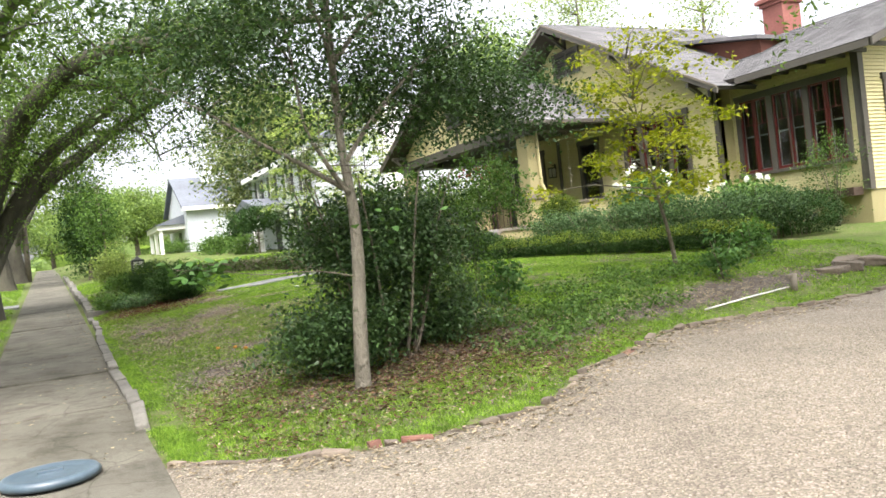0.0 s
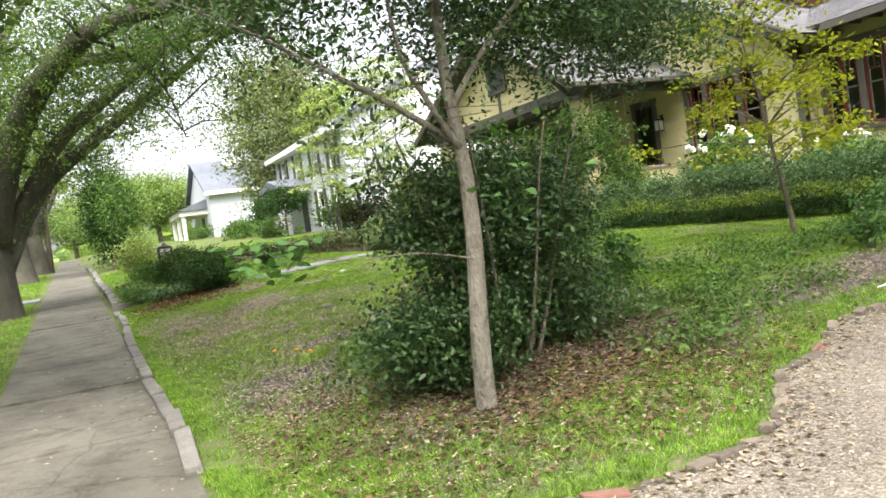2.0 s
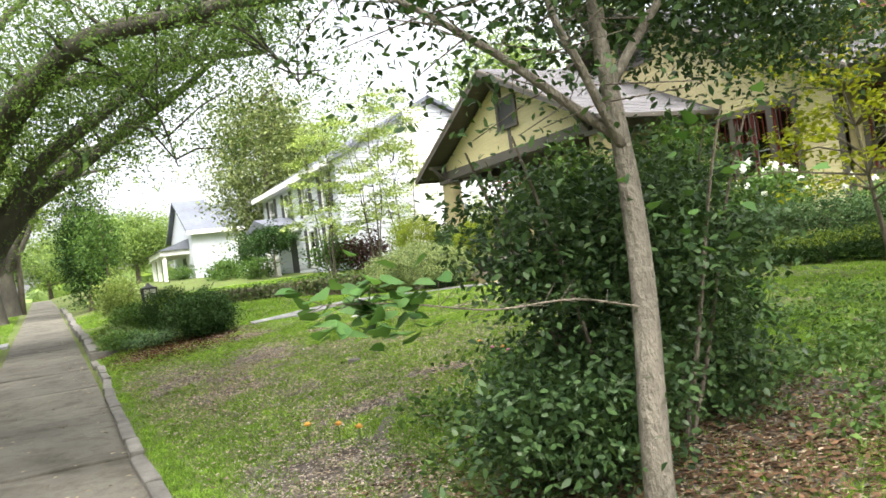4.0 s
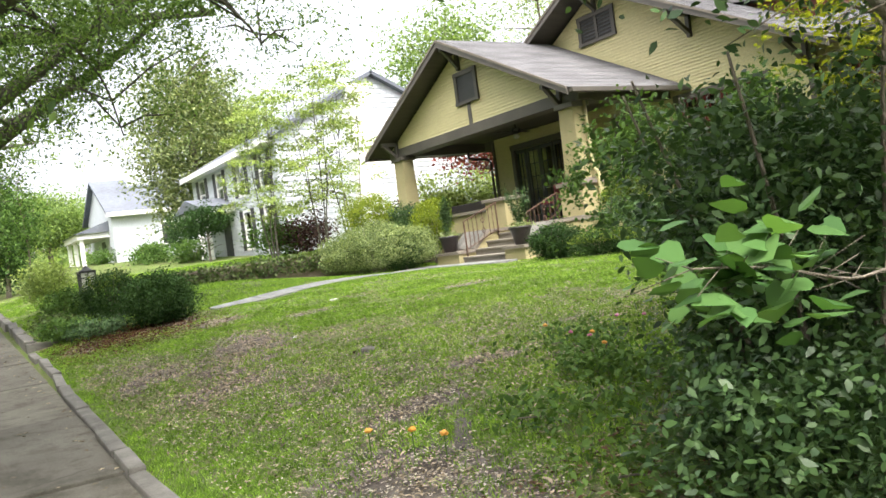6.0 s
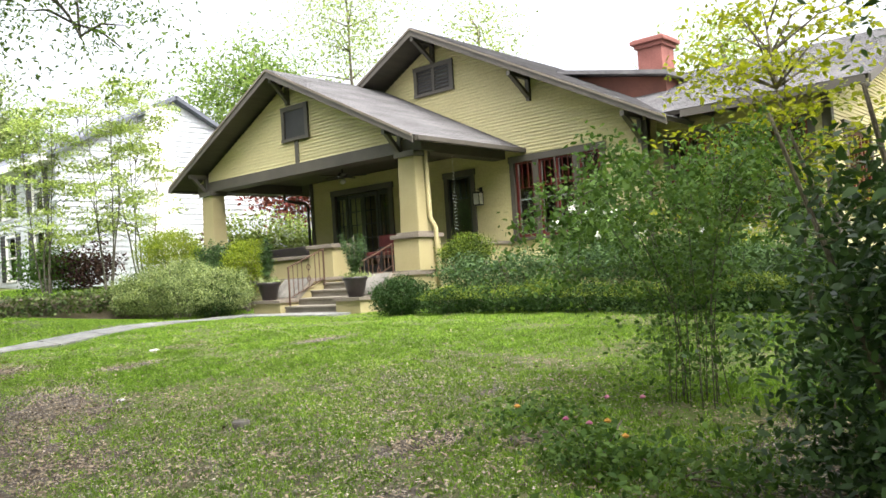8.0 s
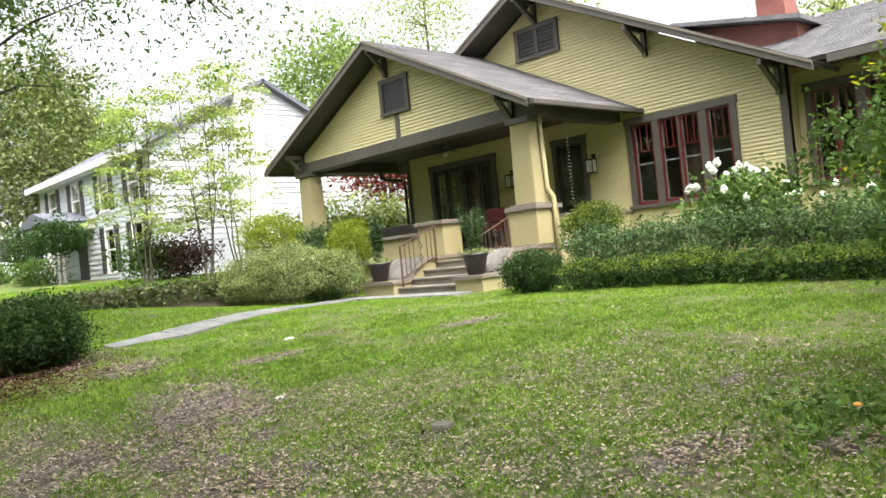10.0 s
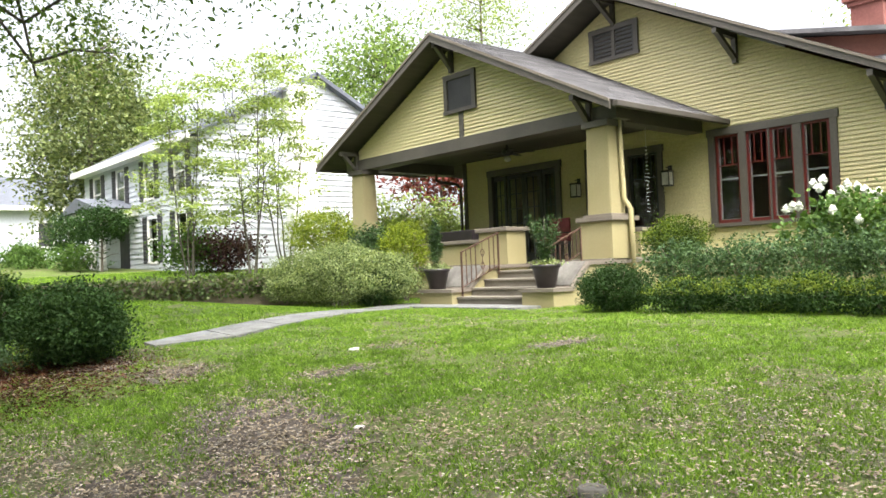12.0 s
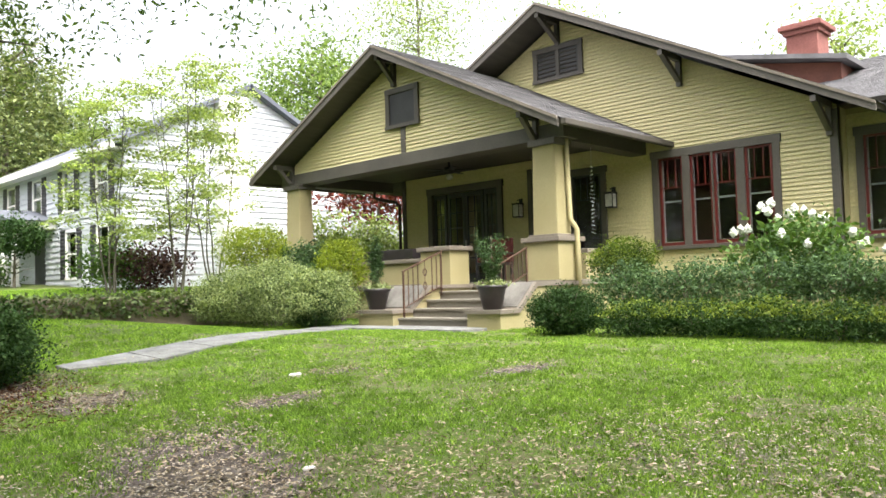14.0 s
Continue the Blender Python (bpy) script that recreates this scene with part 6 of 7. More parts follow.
def layered_tree(name, base, z_from, z_to, radii, sprays, per, spray, leaf, material, label, trunk_r, stems, bark, lean=(0.0, 0.0), group=""):
    """A slight tree whose leaves lie in flat, separate sprays at the ends of thin branches."""
    t = thing(name, label, "tree", group=group)
    x, y = base
    z = gz(x, y)
    pick = random.Random(int(x * 71 + y * 13))
    lines = []
    for k in range(stems):
        a = 2 * math.pi * (k + pick.uniform(-0.3, 0.3)) / stems
        out = 0.0 if stems == 1 else 0.45
        foot = Vector((x + 0.10 * math.cos(a) * (stems > 1), y + 0.10 * math.sin(a) * (stems > 1), z - 0.08))
        top = Vector((x + lean[0] + out * radii[0] * math.cos(a), y + lean[1] + out * radii[1] * math.sin(a), z + z_to * pick.uniform(0.85, 1.0)))
        mid = foot.lerp(top, 0.45) + Vector((pick.uniform(-0.2, 0.2), pick.uniform(-0.2, 0.2), 0.0))
        bm = bmesh.new()
        lines.append(limb(bm, [foot, foot.lerp(mid, 0.5) + Vector((pick.uniform(-0.06, 0.06), pick.uniform(-0.06, 0.06), 0)), mid, top], trunk_r, trunk_r * 0.2, 8))
        part("trunk" if stems == 1 else "stem", bm, bark, t, smooth=True)
    twigs, places = bmesh.new(), []
    for k in range(sprays):
        line = lines[k % stems]
        h = z_from + (z_to - z_from) * ((k + pick.random()) / sprays)
        p = min(line, key=lambda v: abs(v.z - z - h * 0.86))
        a, r = pick.uniform(0, 2 * math.pi), pick.uniform(0.25, 1.0) * (1.0 - 0.55 * ((h - z_from) / (z_to - z_from)) ** 2)
        q = Vector((x + lean[0] * 0.6 + radii[0] * r * math.cos(a), y + lean[1] * 0.6 + radii[1] * r * math.sin(a), z + h))
        tube(twigs, [p, p.lerp(q, 0.55) + Vector((0, 0, 0.10)), q], [trunk_r * 0.35, trunk_r * 0.2, 0.004], 5)
        n = int(per * pick.uniform(0.5, 1.4))
        u, v = np.sqrt(rng.uniform(size=n)) * spray * pick.uniform(0.7, 1.3), rng.uniform(0, 2 * np.pi, size=n)
        places.append(np.stack([q.x + u * np.cos(v), q.y + u * np.sin(v), q.z - 0.35 * u * u + rng.normal(size=n) * 0.06], -1))
    tagged(part("branchwork", twigs, bark, t, smooth=True), kind="stuff")
    leaf_mesh("crown", np.concatenate(places), leaf, material, t, flat=0.55, shape=0.6)
    return t


layered_tree("small_maple", (8.5, 9.25), 1.1, 3.75, (1.8, 1.6), 46, 95, 0.42, 0.085, M["maple_leaf"], "slender young maple with yellow-green layered leaves", 0.045, 1, M["bark"], (-0.45, 0.1))

# clipped and loose shrubs in front of the house
shrub("azalea", (8.9, 22.9), (1.12, 1.75, 0.60), 16000, 0.05, M["ivy_leaf"], "broad pale-leaved azalea mound beside the steps", stems=10, clump=0.09, hollow=0.6, fuzz=0.09, tips=("pale_leaf", 34000, 0.25))
shrub("boxwood", (9.0, 21.75), (0.42, 0.42, 0.36), 8000, 0.036, M["box_leaf"], "small dark boxwood at the step wall", clump=0.06, hollow=0.75, fuzz=0.08)
shrub("golden_shrub", (10.2, 25.6), (0.75, 0.9, 0.62), 9000, 0.05, M["lime_leaf"], "bright lime-green shrub below the porch", lift=0.5, clump=0.08, fuzz=0.12, tips=("lime_leaf", 6000, 0.6))
shrub("camellia", (10.8, 24.35), (0.5, 0.65, 0.62), 8000, 0.07, M["holly_leaf"], "dark glossy camellia below the porch wall", lift=0.5, clump=0.09, hollow=0.6)
shrub("golden_shrub", (10.8, 23.1), (0.5, 0.6, 0.62), 6000, 0.05, M["lime_leaf"], "rounded yellow-green shrub below the porch wall", lift=0.52, clump=0.08, fuzz=0.12, tips=("lime_leaf", 3600, 0.8))
shrub("boxwood", (9.05, 16.1), (0.48, 0.50, 0.34), 17000, 0.036, M["box_leaf"], "rounded dark boxwood ball at the foot of the steps", clump=0.05, hollow=0.5, fuzz=0.06)
trim = random.Random(4)
# dark body, bright tips: lit top and shaded side put into leaf colours
for y in np.arange(14.95, 9.4, -0.72):
    x = 8.95 + (15.2 - y) * 0.34
    shrub("low_hedge", (x, y), (0.40, 0.48, 0.23 * trim.uniform(0.88, 1.12)), 5200, 0.042, M["box_leaf"], "low clipped green hedge plant along the bed", "hedge", stems=4, clump=0.08, hollow=0.6, group="low front hedge", fuzz=0.14, tips=("hedge_tip", 4600, 1.2))
for y in np.arange(16.3, 10.6, -0.95):
    x = 11.0 + (16.9 - y) * 0.26
    shrub("tall_hedge", (x, y), (0.5, 0.60, 0.40), 3600, 0.062, M["dense_leaf"], "loose blue-green shrub under the windows", "hedge", stems=12, clump=0.09, hollow=0.45, group="shrubs under the windows", lift=0.22, stem_r=0.010, foot=0.5, per=12)
shrub("golden_shrub", (11.8, 16.85), (0.5, 0.55, 0.36), 6000, 0.05, M["hedge_leaf"], "yellow-green shrub at the porch corner", lift=0.7, clump=0.08, fuzz=0.12, tips=("hedge_tip", 3000, 0.8))
shrub("boxwood", (13.2, 10.6), (0.8, 0.8, 0.45), 14000, 0.04, M["box_leaf"], "wide dark boxwood mound by the wing", clump=0.06, hollow=0.75, fuzz=0.08)


def lumpy(centre, radii, grain, rough):
    """A flower head: one closed, knobbly body."""
    bm = bmesh.new()
    bmesh.ops.create_icosphere(bm, subdivisions=3, radius=1.0)
    for v in bm.verts:
        k = 1 + rough * noise.noise(Vector((v.co.x * radii[0], v.co.y * radii[1], v.co.z * radii[2])) * grain + Vector(centre) * 3)
        taper = 1 - 0.35 * max(0.0, v.co.z)
        v.co = Vector((centre[0] + v.co.x * radii[0] * k * taper, centre[1] + v.co.y * radii[1] * k * taper, centre[2] + v.co.z * radii[2] * k))
    return bm


def hydrangea(x, y, blooms, label, lift=0.5):
    h = shrub("hydrangea", (x, y), (0.62, 1.0, 0.55), 2600, 0.11, M["shrub_leaf"], label, stems=12, clump=0.13, hollow=0.4, shape=0.6, lift=lift, per=10)
    z = gz(x, y)
    pick = random.Random(int(x * 9 + y))
    for k in range(blooms):
        a, e = pick.uniform(0, 2 * math.pi), pick.uniform(0.1, 1.3)
        c = np.array([x + 0.66 * math.cos(a) * math.cos(e), y + 1.05 * math.sin(a) * math.cos(e), z + lift + 0.55 + 0.72 * math.sin(e) + 0.12 * math.sin(a)])
        part("bloom", lumpy(c, (0.056, 0.056, 0.066), 42, 0.75), M["petal_white"], h, "white flower cone")


hydrangea(12.6, 14.3, 26, "hydrangea with white flower cones below the triple window")
hydrangea(13.5, 12.3, 7, "white-flowering hydrangea below the wing windows", 0.15)

# climbing rose at the wing corner
shrub("climbing_rose", (15.15, 11.3), (0.35, 0.6, 1.0), 1800, 0.06, M["shrub_leaf"], "sprawling rose bush against the wing wall", stems=8, clump=0.12, hollow=0.3, lift=0.35)

# bed at the sidewalk corner
shrub("boxwood", (2.15, 17.45), (0.50, 0.52, 0.40), 17000, 0.042, M["box_leaf"], "dark rounded shrub in the mulched corner bed", clump=0.07, hollow=0.5, fuzz=0.09)
shrub("boxwood", (1.95, 20.1), (0.46, 0.5, 0.42), 11000, 0.042, M["box_leaf"], "dark rounded shrub beside the garden lantern", clump=0.07, hollow=0.7, fuzz=0.1, tips=("hedge_tip", 1500, 1.2))
shrub("bed_plant", (1.35, 18.1), (0.42, 0.6, 0.14), 1500, 0.12, M["dense_leaf"], "spreading grey-green bed plant on red-brown mulch", clump=0.09, shape=0.16, hollow=0.2)
shrub("bed_plant", (0.95, 18.9), (0.32, 0.5, 0.16), 1600, 0.08, M["shrub_leaf"], "low green bed plant at the kerb corner", clump=0.09, shape=0.4, hollow=0.2)
shrub("bed_plant", (1.0, 20.4), (0.28, 0.8, 0.14), 2600, 0.09, M["ivy_leaf"], "low green bed plant along the kerb", clump=0.09, shape=0.3)
shrub("bed_plant", (1.5, 22.6), (0.4, 0.8, 0.28), 3500, 0.08, M["shrub_leaf"], "loose green garden plant behind the kerb", clump=0.1)
shrub("rose_bush", (1.5, 25.2), (0.5, 0.6, 0.7), 3800, 0.08, M["birch_leaf"], "light green rose bush near the sidewalk", clump=0.13, hollow=0.3)
leafy_tree("conifer", (1.4, 36.0), 4.2, 2.3, (0.9, 0.9, 2.1), 9000, 0.12, M["box_leaf"], "dense dark upright evergreen by the sidewalk", 0.1, 1, 0.2, 22)
leafy_tree("young_tree", (1.6, 31.0), 4.0, 2.4, (0.8, 0.8, 1.5), 2400, 0.11, M["shrub_leaf"], "light green sapling beside the sidewalk", 0.04, 1, 0.22, 18, hollow=0.2)

# low plants along the drive bank
for i, (x, y) in enumerate(((4.6, 7.2), (5.3, 7.5), (6.0, 7.6), (6.7, 7.9), (7.4, 8.1), (8.2, 8.3), (8.9, 8.5), (9.7, 8.7), (5.6, 8.2), (6.6, 8.5), (2.2, 8.2), (2.9, 8.3), (1.9, 7.3), (3.4, 9.5), (3.7, 6.1), (4.4, 6.5), (5.1, 6.8), (4.0, 7.1), (5.9, 7.0), (3.0, 7.9))):
    shrub("ground_cover", (x, y), (0.55, 0.42, 0.07), 560, 0.055, M["shrub_leaf"], "low leafy ground cover on the bank of the drive", "plant", stems=2, clump=0.09, hollow=0.2, group="ground cover", per=9, stem_r=0.006)
for x, y in ((4.55, 8.0), (7.8, 7.6), (9.5, 8.6)):
    shrub("leafy_sprout", (x, y), (0.2, 0.2, 0.30), 380, 0.085, M["redbud_leaf"], "upright fresh green sprout on the bank", "plant", stems=4, clump=0.10, hollow=0.2, per=8, stem_r=0.007)


def lantana(x, y, flowers):
    p = shrub("lantana", (x, y), (0.32, 0.28, 0.12), 1000, 0.042, M["shrub_leaf"], "low lantana with pink and orange flower heads", "plant", stems=5, clump=0.08, hollow=0.3, stem_r=0.006, shape=0.65)
    z = gz(x, y)
    pick = random.Random(5)
    for k in range(flowers):
        a, r = pick.uniform(0, 6.28), pick.uniform(0.1, 0.46)
        c = np.array([x + r * math.cos(a), y + r * math.sin(a), z + 0.29 + pick.uniform(-0.04, 0.06)])
        part("flower_head", lumpy(c, (0.017, 0.017, 0.011), 80, 0.35), M["petal_pink" if k % 3 else "petal_orange"], p, "pink flower head" if k % 3 else "orange flower head")


lantana(2.95, 8.75, 7)
for x, y in ((1.24, 8.88), (1.38, 8.62), (1.44, 8.38)):
    mg = thing("marigold", "small orange marigold in the grass", "flower")
    bm = bmesh.new()
    tube(bm, [(x, y, gz(x, y)), (x, y, gz(x, y) + 0.16)], [0.004, 0.003], 5)
    part("stalk", bm, M["shrub_leaf"], mg)
    part("petals", lumpy((x, y, gz(x, y) + 0.16), (0.024, 0.024, 0.015), 70, 0.4), M["petal_orange"], mg)

# ivy along the low wall between the lawns
iv = thing("ivy_wall", "low ivy-covered retaining wall between the two lawns", "wall")
part("wall_core", boxes((3.0, 13.5, 24.35, 24.6, 0.6, 1.22), bevel=0.03), M["edge_stone"], iv)
n = 15000
xs = rng.uniform(2.9, 13.6, size=n)
c = np.stack([xs, 24.45 + rng.normal(size=n) * 0.17, 0.80 + rng.uniform(size=n) * 0.42 + rng.normal(size=n) * 0.04 + 0.012 * (xs - 3)], -1)
leaf_mesh("ivy", c, 0.08, M["ivy_leaf"], iv, shape=0.8)

# trees and shrubs between the houses
for x, y, h_, w in ((10.6, 29.8, 6.4, 1.7), (12.4, 31.2, 6.9, 1.9), (9.4, 31.4, 5.8, 1.5)):
    layered_tree("crape_myrtle", (x, y), h_ * 0.25, h_, (w, w), 62, 105, 0.48, 0.10, M["birch_leaf"], "multi-stemmed small tree with light leaves paled for haze", 0.032, 4, M["oak_bark"], group="small trees by the white house")
for x, y, m_ in ((11.2, 32.6, "purple_leaf"), (13.2, 28.8, "purple_leaf"), (10.2, 33.2, "shrub_leaf"), (15.0, 29.5, "purple_leaf")):
    shrub("garden_shrub", (x, y), (1.0, 0.9, 0.75), 2400, 0.13, M[m_], "loose purple-tinged shrub by the white house" if m_ == "purple_leaf" else "green shrub by the white house", clump=0.2, hollow=0.3)
leafy_tree("topiary", (9.2, 38.4), 2.2, 1.75, (0.95, 0.95, 0.6), 4500, 0.11, M["box_leaf"], "round-headed clipped shrub by the portico", 0.06, 1, 0.13, 18, hollow=0.6)
leafy_tree("topiary", (9.3, 42.6), 2.0, 1.4, (0.8, 0.8, 0.7), 3500, 0.11, M["box_leaf"], "rounded clipped shrub by the portico column", 0.06, 1, 0.13, 18, hollow=0.6)
for x, y in ((8.9, 40.5), (8.6, 45.5), (8.8, 48.5), (11.5, 58.5), (8.6, 60.3)):
    shrub("foundation_shrub", (x, y), (0.9, 0.9, 0.5), 1500, 0.14, M["shrub_leaf"], "rounded green foundation shrub", clump=0.18, hollow=0.4, group="foundation shrubs")
leafy_tree("magnolia", (12.2, 48.6), 11.5, 6.0, (3.1, 2.9, 5.2), 26000, 0.21, M["magnolia_leaf"], "tall magnolia with olive leathery leaves", 0.22, 1, 0.4, 22, hollow=0.5)
for x, y, h_, r_, z_ in ((28, 46, 14, 4.0, 8.5), (20, 66, 13, 5, 8), (46, 4, 12, 5, 7), (8, 80, 6.5, 3.6, 4), (14, 88, 7, 5, 4), (3.5, 70, 5.6, 2.2, 3.4), (-8, 84, 9, 5, 5.5), (1, 96, 7, 6, 4)):
    leafy_tree("background_tree", (x, y), h_, z_, (r_, r_, h_ * 0.36), 15000, 0.27, M["far_leaf"], "tall leafy tree behind the houses", 0.28, 1, 0.6, 26, hollow=0.35, group="trees behind the houses")
# added trees, mostly out of view, dense enough to keep low sky light off the house
west = random.Random(8)
for y in np.arange(-14, 62, 7.5):
    leafy_tree("screen_tree", (-15.5 + west.uniform(-1.5, 1.5), float(y)), 14 + west.uniform(-1.5, 1.5), 7.6, (4.4, 4.2, 6.2), 7000, 0.42, M["oak_leaf"], "added tall leafy tree across the street, screening the low sky", 0.3, 1, 0.7, 20, hollow=0.4, group="trees across the street")
for x, y in ((-4, -16), (10, -18), (24, -12)):
    leafy_tree("screen_tree", (x, y), 15, 8, (7, 6, 5.4), 6500, 0.42, M["oak_leaf"], "added tall leafy tree behind the driveway, screening the low sky", 0.3, 1, 0.7, 20, hollow=0.4, group="trees behind the driveway")
for x, y, h_, r_, z_, n_ in ((36, 46, 20, 4.6, 16.0, 3000), (40, 38, 17.5, 3.0, 14.5, 1300), (36, 20.5, 12, 2.6, 9.6, 1500)):
    leafy_tree("pale_tree", (x, y), h_, z_, (r_, r_, h_ * 0.26), n_ * 2, 0.22, M["birch_leaf"], "tall thin-crowned tree with leaves paled for haze", 0.22, 1, 0.6, 10, hollow=0.15, group="thin trees behind the bungalow")
leafy_tree("red_maple", (18.5, 30.5), 5.2, 3.6, (2.2, 2.2, 1.7), 5000, 0.2, M["red_leaf"], "dark red-leaved maple beyond the porch", 0.1, 1, 0.35, 18, hollow=0.3)
for x, y in ((15.6, 28.2), (17.2, 28.6), (14.2, 28.4)):
    shrub("tall_shrub", (x, y), (1.2, 1.0, 1.1), 3600, 0.12, M["birch_leaf"], "light green shrub beyond the porch end", clump=0.2, hollow=0.4)

# woods at the end of the street
n = 26000
ang = rng.uniform(-0.5, 2 * math.pi - 0.5, size=n)
dist = rng.uniform(110, 150, size=n)
c = np.stack([dist * np.sin(ang), 20 + dist * np.cos(ang), rng.uniform(0, 1, size=n) ** 0.8 * (5 + 2.5 * np.sin(ang * 23) + 1.5 * np.sin(ang * 51)) + 1.5], -1)
tagged(leaf_mesh("far_woods", c, 2.6, M["far_leaf"], None, "hazy far trees round the neighbourhood", shape=0.8), category="trees", kind="stuff")

# ---- small things on and by the lawn ----
lp = thing("garden_lantern", "black post lantern with milky panes among the shrubs", "lamp")
lx, ly, lz = 1.84, 21.95, gz(1.84, 21.95)
part("post", boxes((lx - 0.03, lx + 0.03, ly - 0.03, ly + 0.03, lz, 1.06)), M["black"], lp)
part("glass_box", boxes((lx - 0.13, lx + 0.13, ly - 0.13, ly + 0.13, 1.10, 1.46), bevel=0.004), M["lamp_glass"], lp)
bm = boxes((lx - 0.16, lx + 0.16, ly - 0.16, ly + 0.16, 1.06, 1.10), (lx - 0.16, lx + 0.16, ly - 0.16, ly + 0.16, 1.46, 1.50), (lx - 0.145, lx + 0.145, ly - 0.145, ly + 0.145, 1.35, 1.37))
for dx in (-0.14, 0.14):
    for dy in (-0.14, 0.14):
        box(bm, lx + dx - 0.014, lx + dx + 0.014, ly + dy - 0.014, ly + dy + 0.014, 1.10, 1.46)
for dx, dy in ((0, -0.14), (0, 0.14), (-0.14, 0), (0.14, 0)):
    box(bm, lx + dx - 0.008, lx + dx + 0.008, ly + dy - 0.008, ly + dy + 0.008, 1.10, 1.46)
part("frame", bm, M["black"], lp)
bm = bmesh.new()
lathe(bm, [(0.15, 0), (0.06, 0.06), (0.02, 0.10)], (lx, ly, 1.50), 8)
part("cap", bm, M["black"], lp)

bl = thing("bin_lid", "round blue-grey plastic lid lying on the sidewalk", "lid")
bm = bmesh.new()
lathe(bm, [(0.31, 0.0), (0.32, 0.03), (0.30, 0.055), (0.27, 0.06), (0.24, 0.045), (0.12, 0.055), (0.02, 0.058)], (-0.54, 5.68, float(street_z(5.68)) + 0.02), 40)
part("disc", bm, M["lid"], bl, smooth=True)
part("grip", boxes((-0.62, -0.46, 5.66, 5.70, float(street_z(5.68)) + 0.07, float(street_z(5.68)) + 0.095), bevel=0.008), M["lid"], bl)

wl = thing("meter_cover", "small round pale metal cover in the grass", "cover")
bm = bmesh.new()
lathe(bm, [(0.065, -0.04), (0.065, 0.035), (0.055, 0.042), (0.048, 0.03), (0.01, 0.032)], (2.56, 11.41, gz(2.56, 11.41)), 26)
part("rim", bm, M["kerb"], wl, smooth=True)
for name, x, y, r in (("pale_stone", 4.18, 15.58, 0.05), ("pale_stone", 2.56, 13.2, 0.03)):
    bm = bmesh.new()
    bmesh.ops.create_icosphere(bm, subdivisions=2, radius=r)
    for v in bm.verts:
        v.co = Vector((v.co.x * 1.4, v.co.y, v.co.z * 0.5)) + Vector(noise.noise_vector(v.co * 9)) * r * 0.3
    st = part(name, bm, M["pvc"], None, smooth=True)
    st.location = (x, y, gz(x, y) + r * 0.15)
    tagged(st, "small pale stone lying in the lawn", "stone")
bm = bmesh.new()
beam(bm, (1.58, 8.42, gz(1.58, 8.42) - 0.012), (1.86, 8.84, gz(1.86, 8.84) - 0.002), 0.10, 0.04)
tagged(part("flat_stone", bm, M["dark_stone"], None, "weathered dark flat stone sunk in the bank"), category="stone")
for x, y, turn, length in ((2.15, 12.99, -34, 0.42), (1.72, 13.55, 20, 0.24), (2.3, 9.6, 75, 0.30)):
    bm = bmesh.new()
    pts = []
    for k in range(5):
        a, reach = radians(turn + 9 * math.sin(2.1 * k + x)), length * k / 4
        px, py = x + math.cos(a) * reach, y + math.sin(a) * reach
        pts.append((px, py, gz(px, py) + 0.010))
    tube(bm, pts, [0.0065, 0.006, 0.0055, 0.0045, 0.003], 6)
    tube(bm, [pts[2], (pts[2][0] + 0.06, pts[2][1] + 0.05, pts[2][2] + 0.008)], [0.004, 0.002], 5)
    tagged(part("fallen_stick", bm, M["bark"], None, smooth=True), "thin dry stick fallen on the lawn", "stick")
bm = bmesh.new()
tube(bm, [(6.32, 6.50, gz(6.32, 6.50) + 0.03), (7.1, 6.58, gz(7.1, 6.58) + 0.04), (7.92, 6.65, gz(7.92, 6.65) + 0.05)], [0.010] * 3, 8)
tagged(part("white_pipe", bm, M["pvc"], None, "white plastic pipe lying along the bank", smooth=True), category="pipe")

# railing by the wing's side steps
bm = bmesh.new()
for k in range(9):
    x = 17.0 + k * 0.14
    box(bm, x - 0.008, x + 0.008, 10.46, 10.476, gz(17, 10.9), gz(17, 10.9) + 0.85)
beam(bm, (16.95, 10.468, gz(17, 10.9) + 0.85), (18.2, 10.468, gz(17, 10.9) + 0.85), 0.03, 0.02)
tagged(part("side_railing", bm, M["iron"], None, "rusty iron railing beside the wing"), category="railing")

pole = thing("utility_pole", "brown wooden utility pole on the verge", "pole")
bm = bmesh.new()
tube(bm, [(-1.0, 46.0, gz(-1.0, 46.0) - 0.2), (-0.95, 46.0, 5.0), (-0.88, 46.0, 10.5)], [0.15, 0.13, 0.10], 12)
part("shaft", bm, M["bark"], pole, smooth=True)
part("crossarm", boxes((-1.9, 0.1, 45.85, 45.95, 9.6, 9.72)), M["bark"], pole)

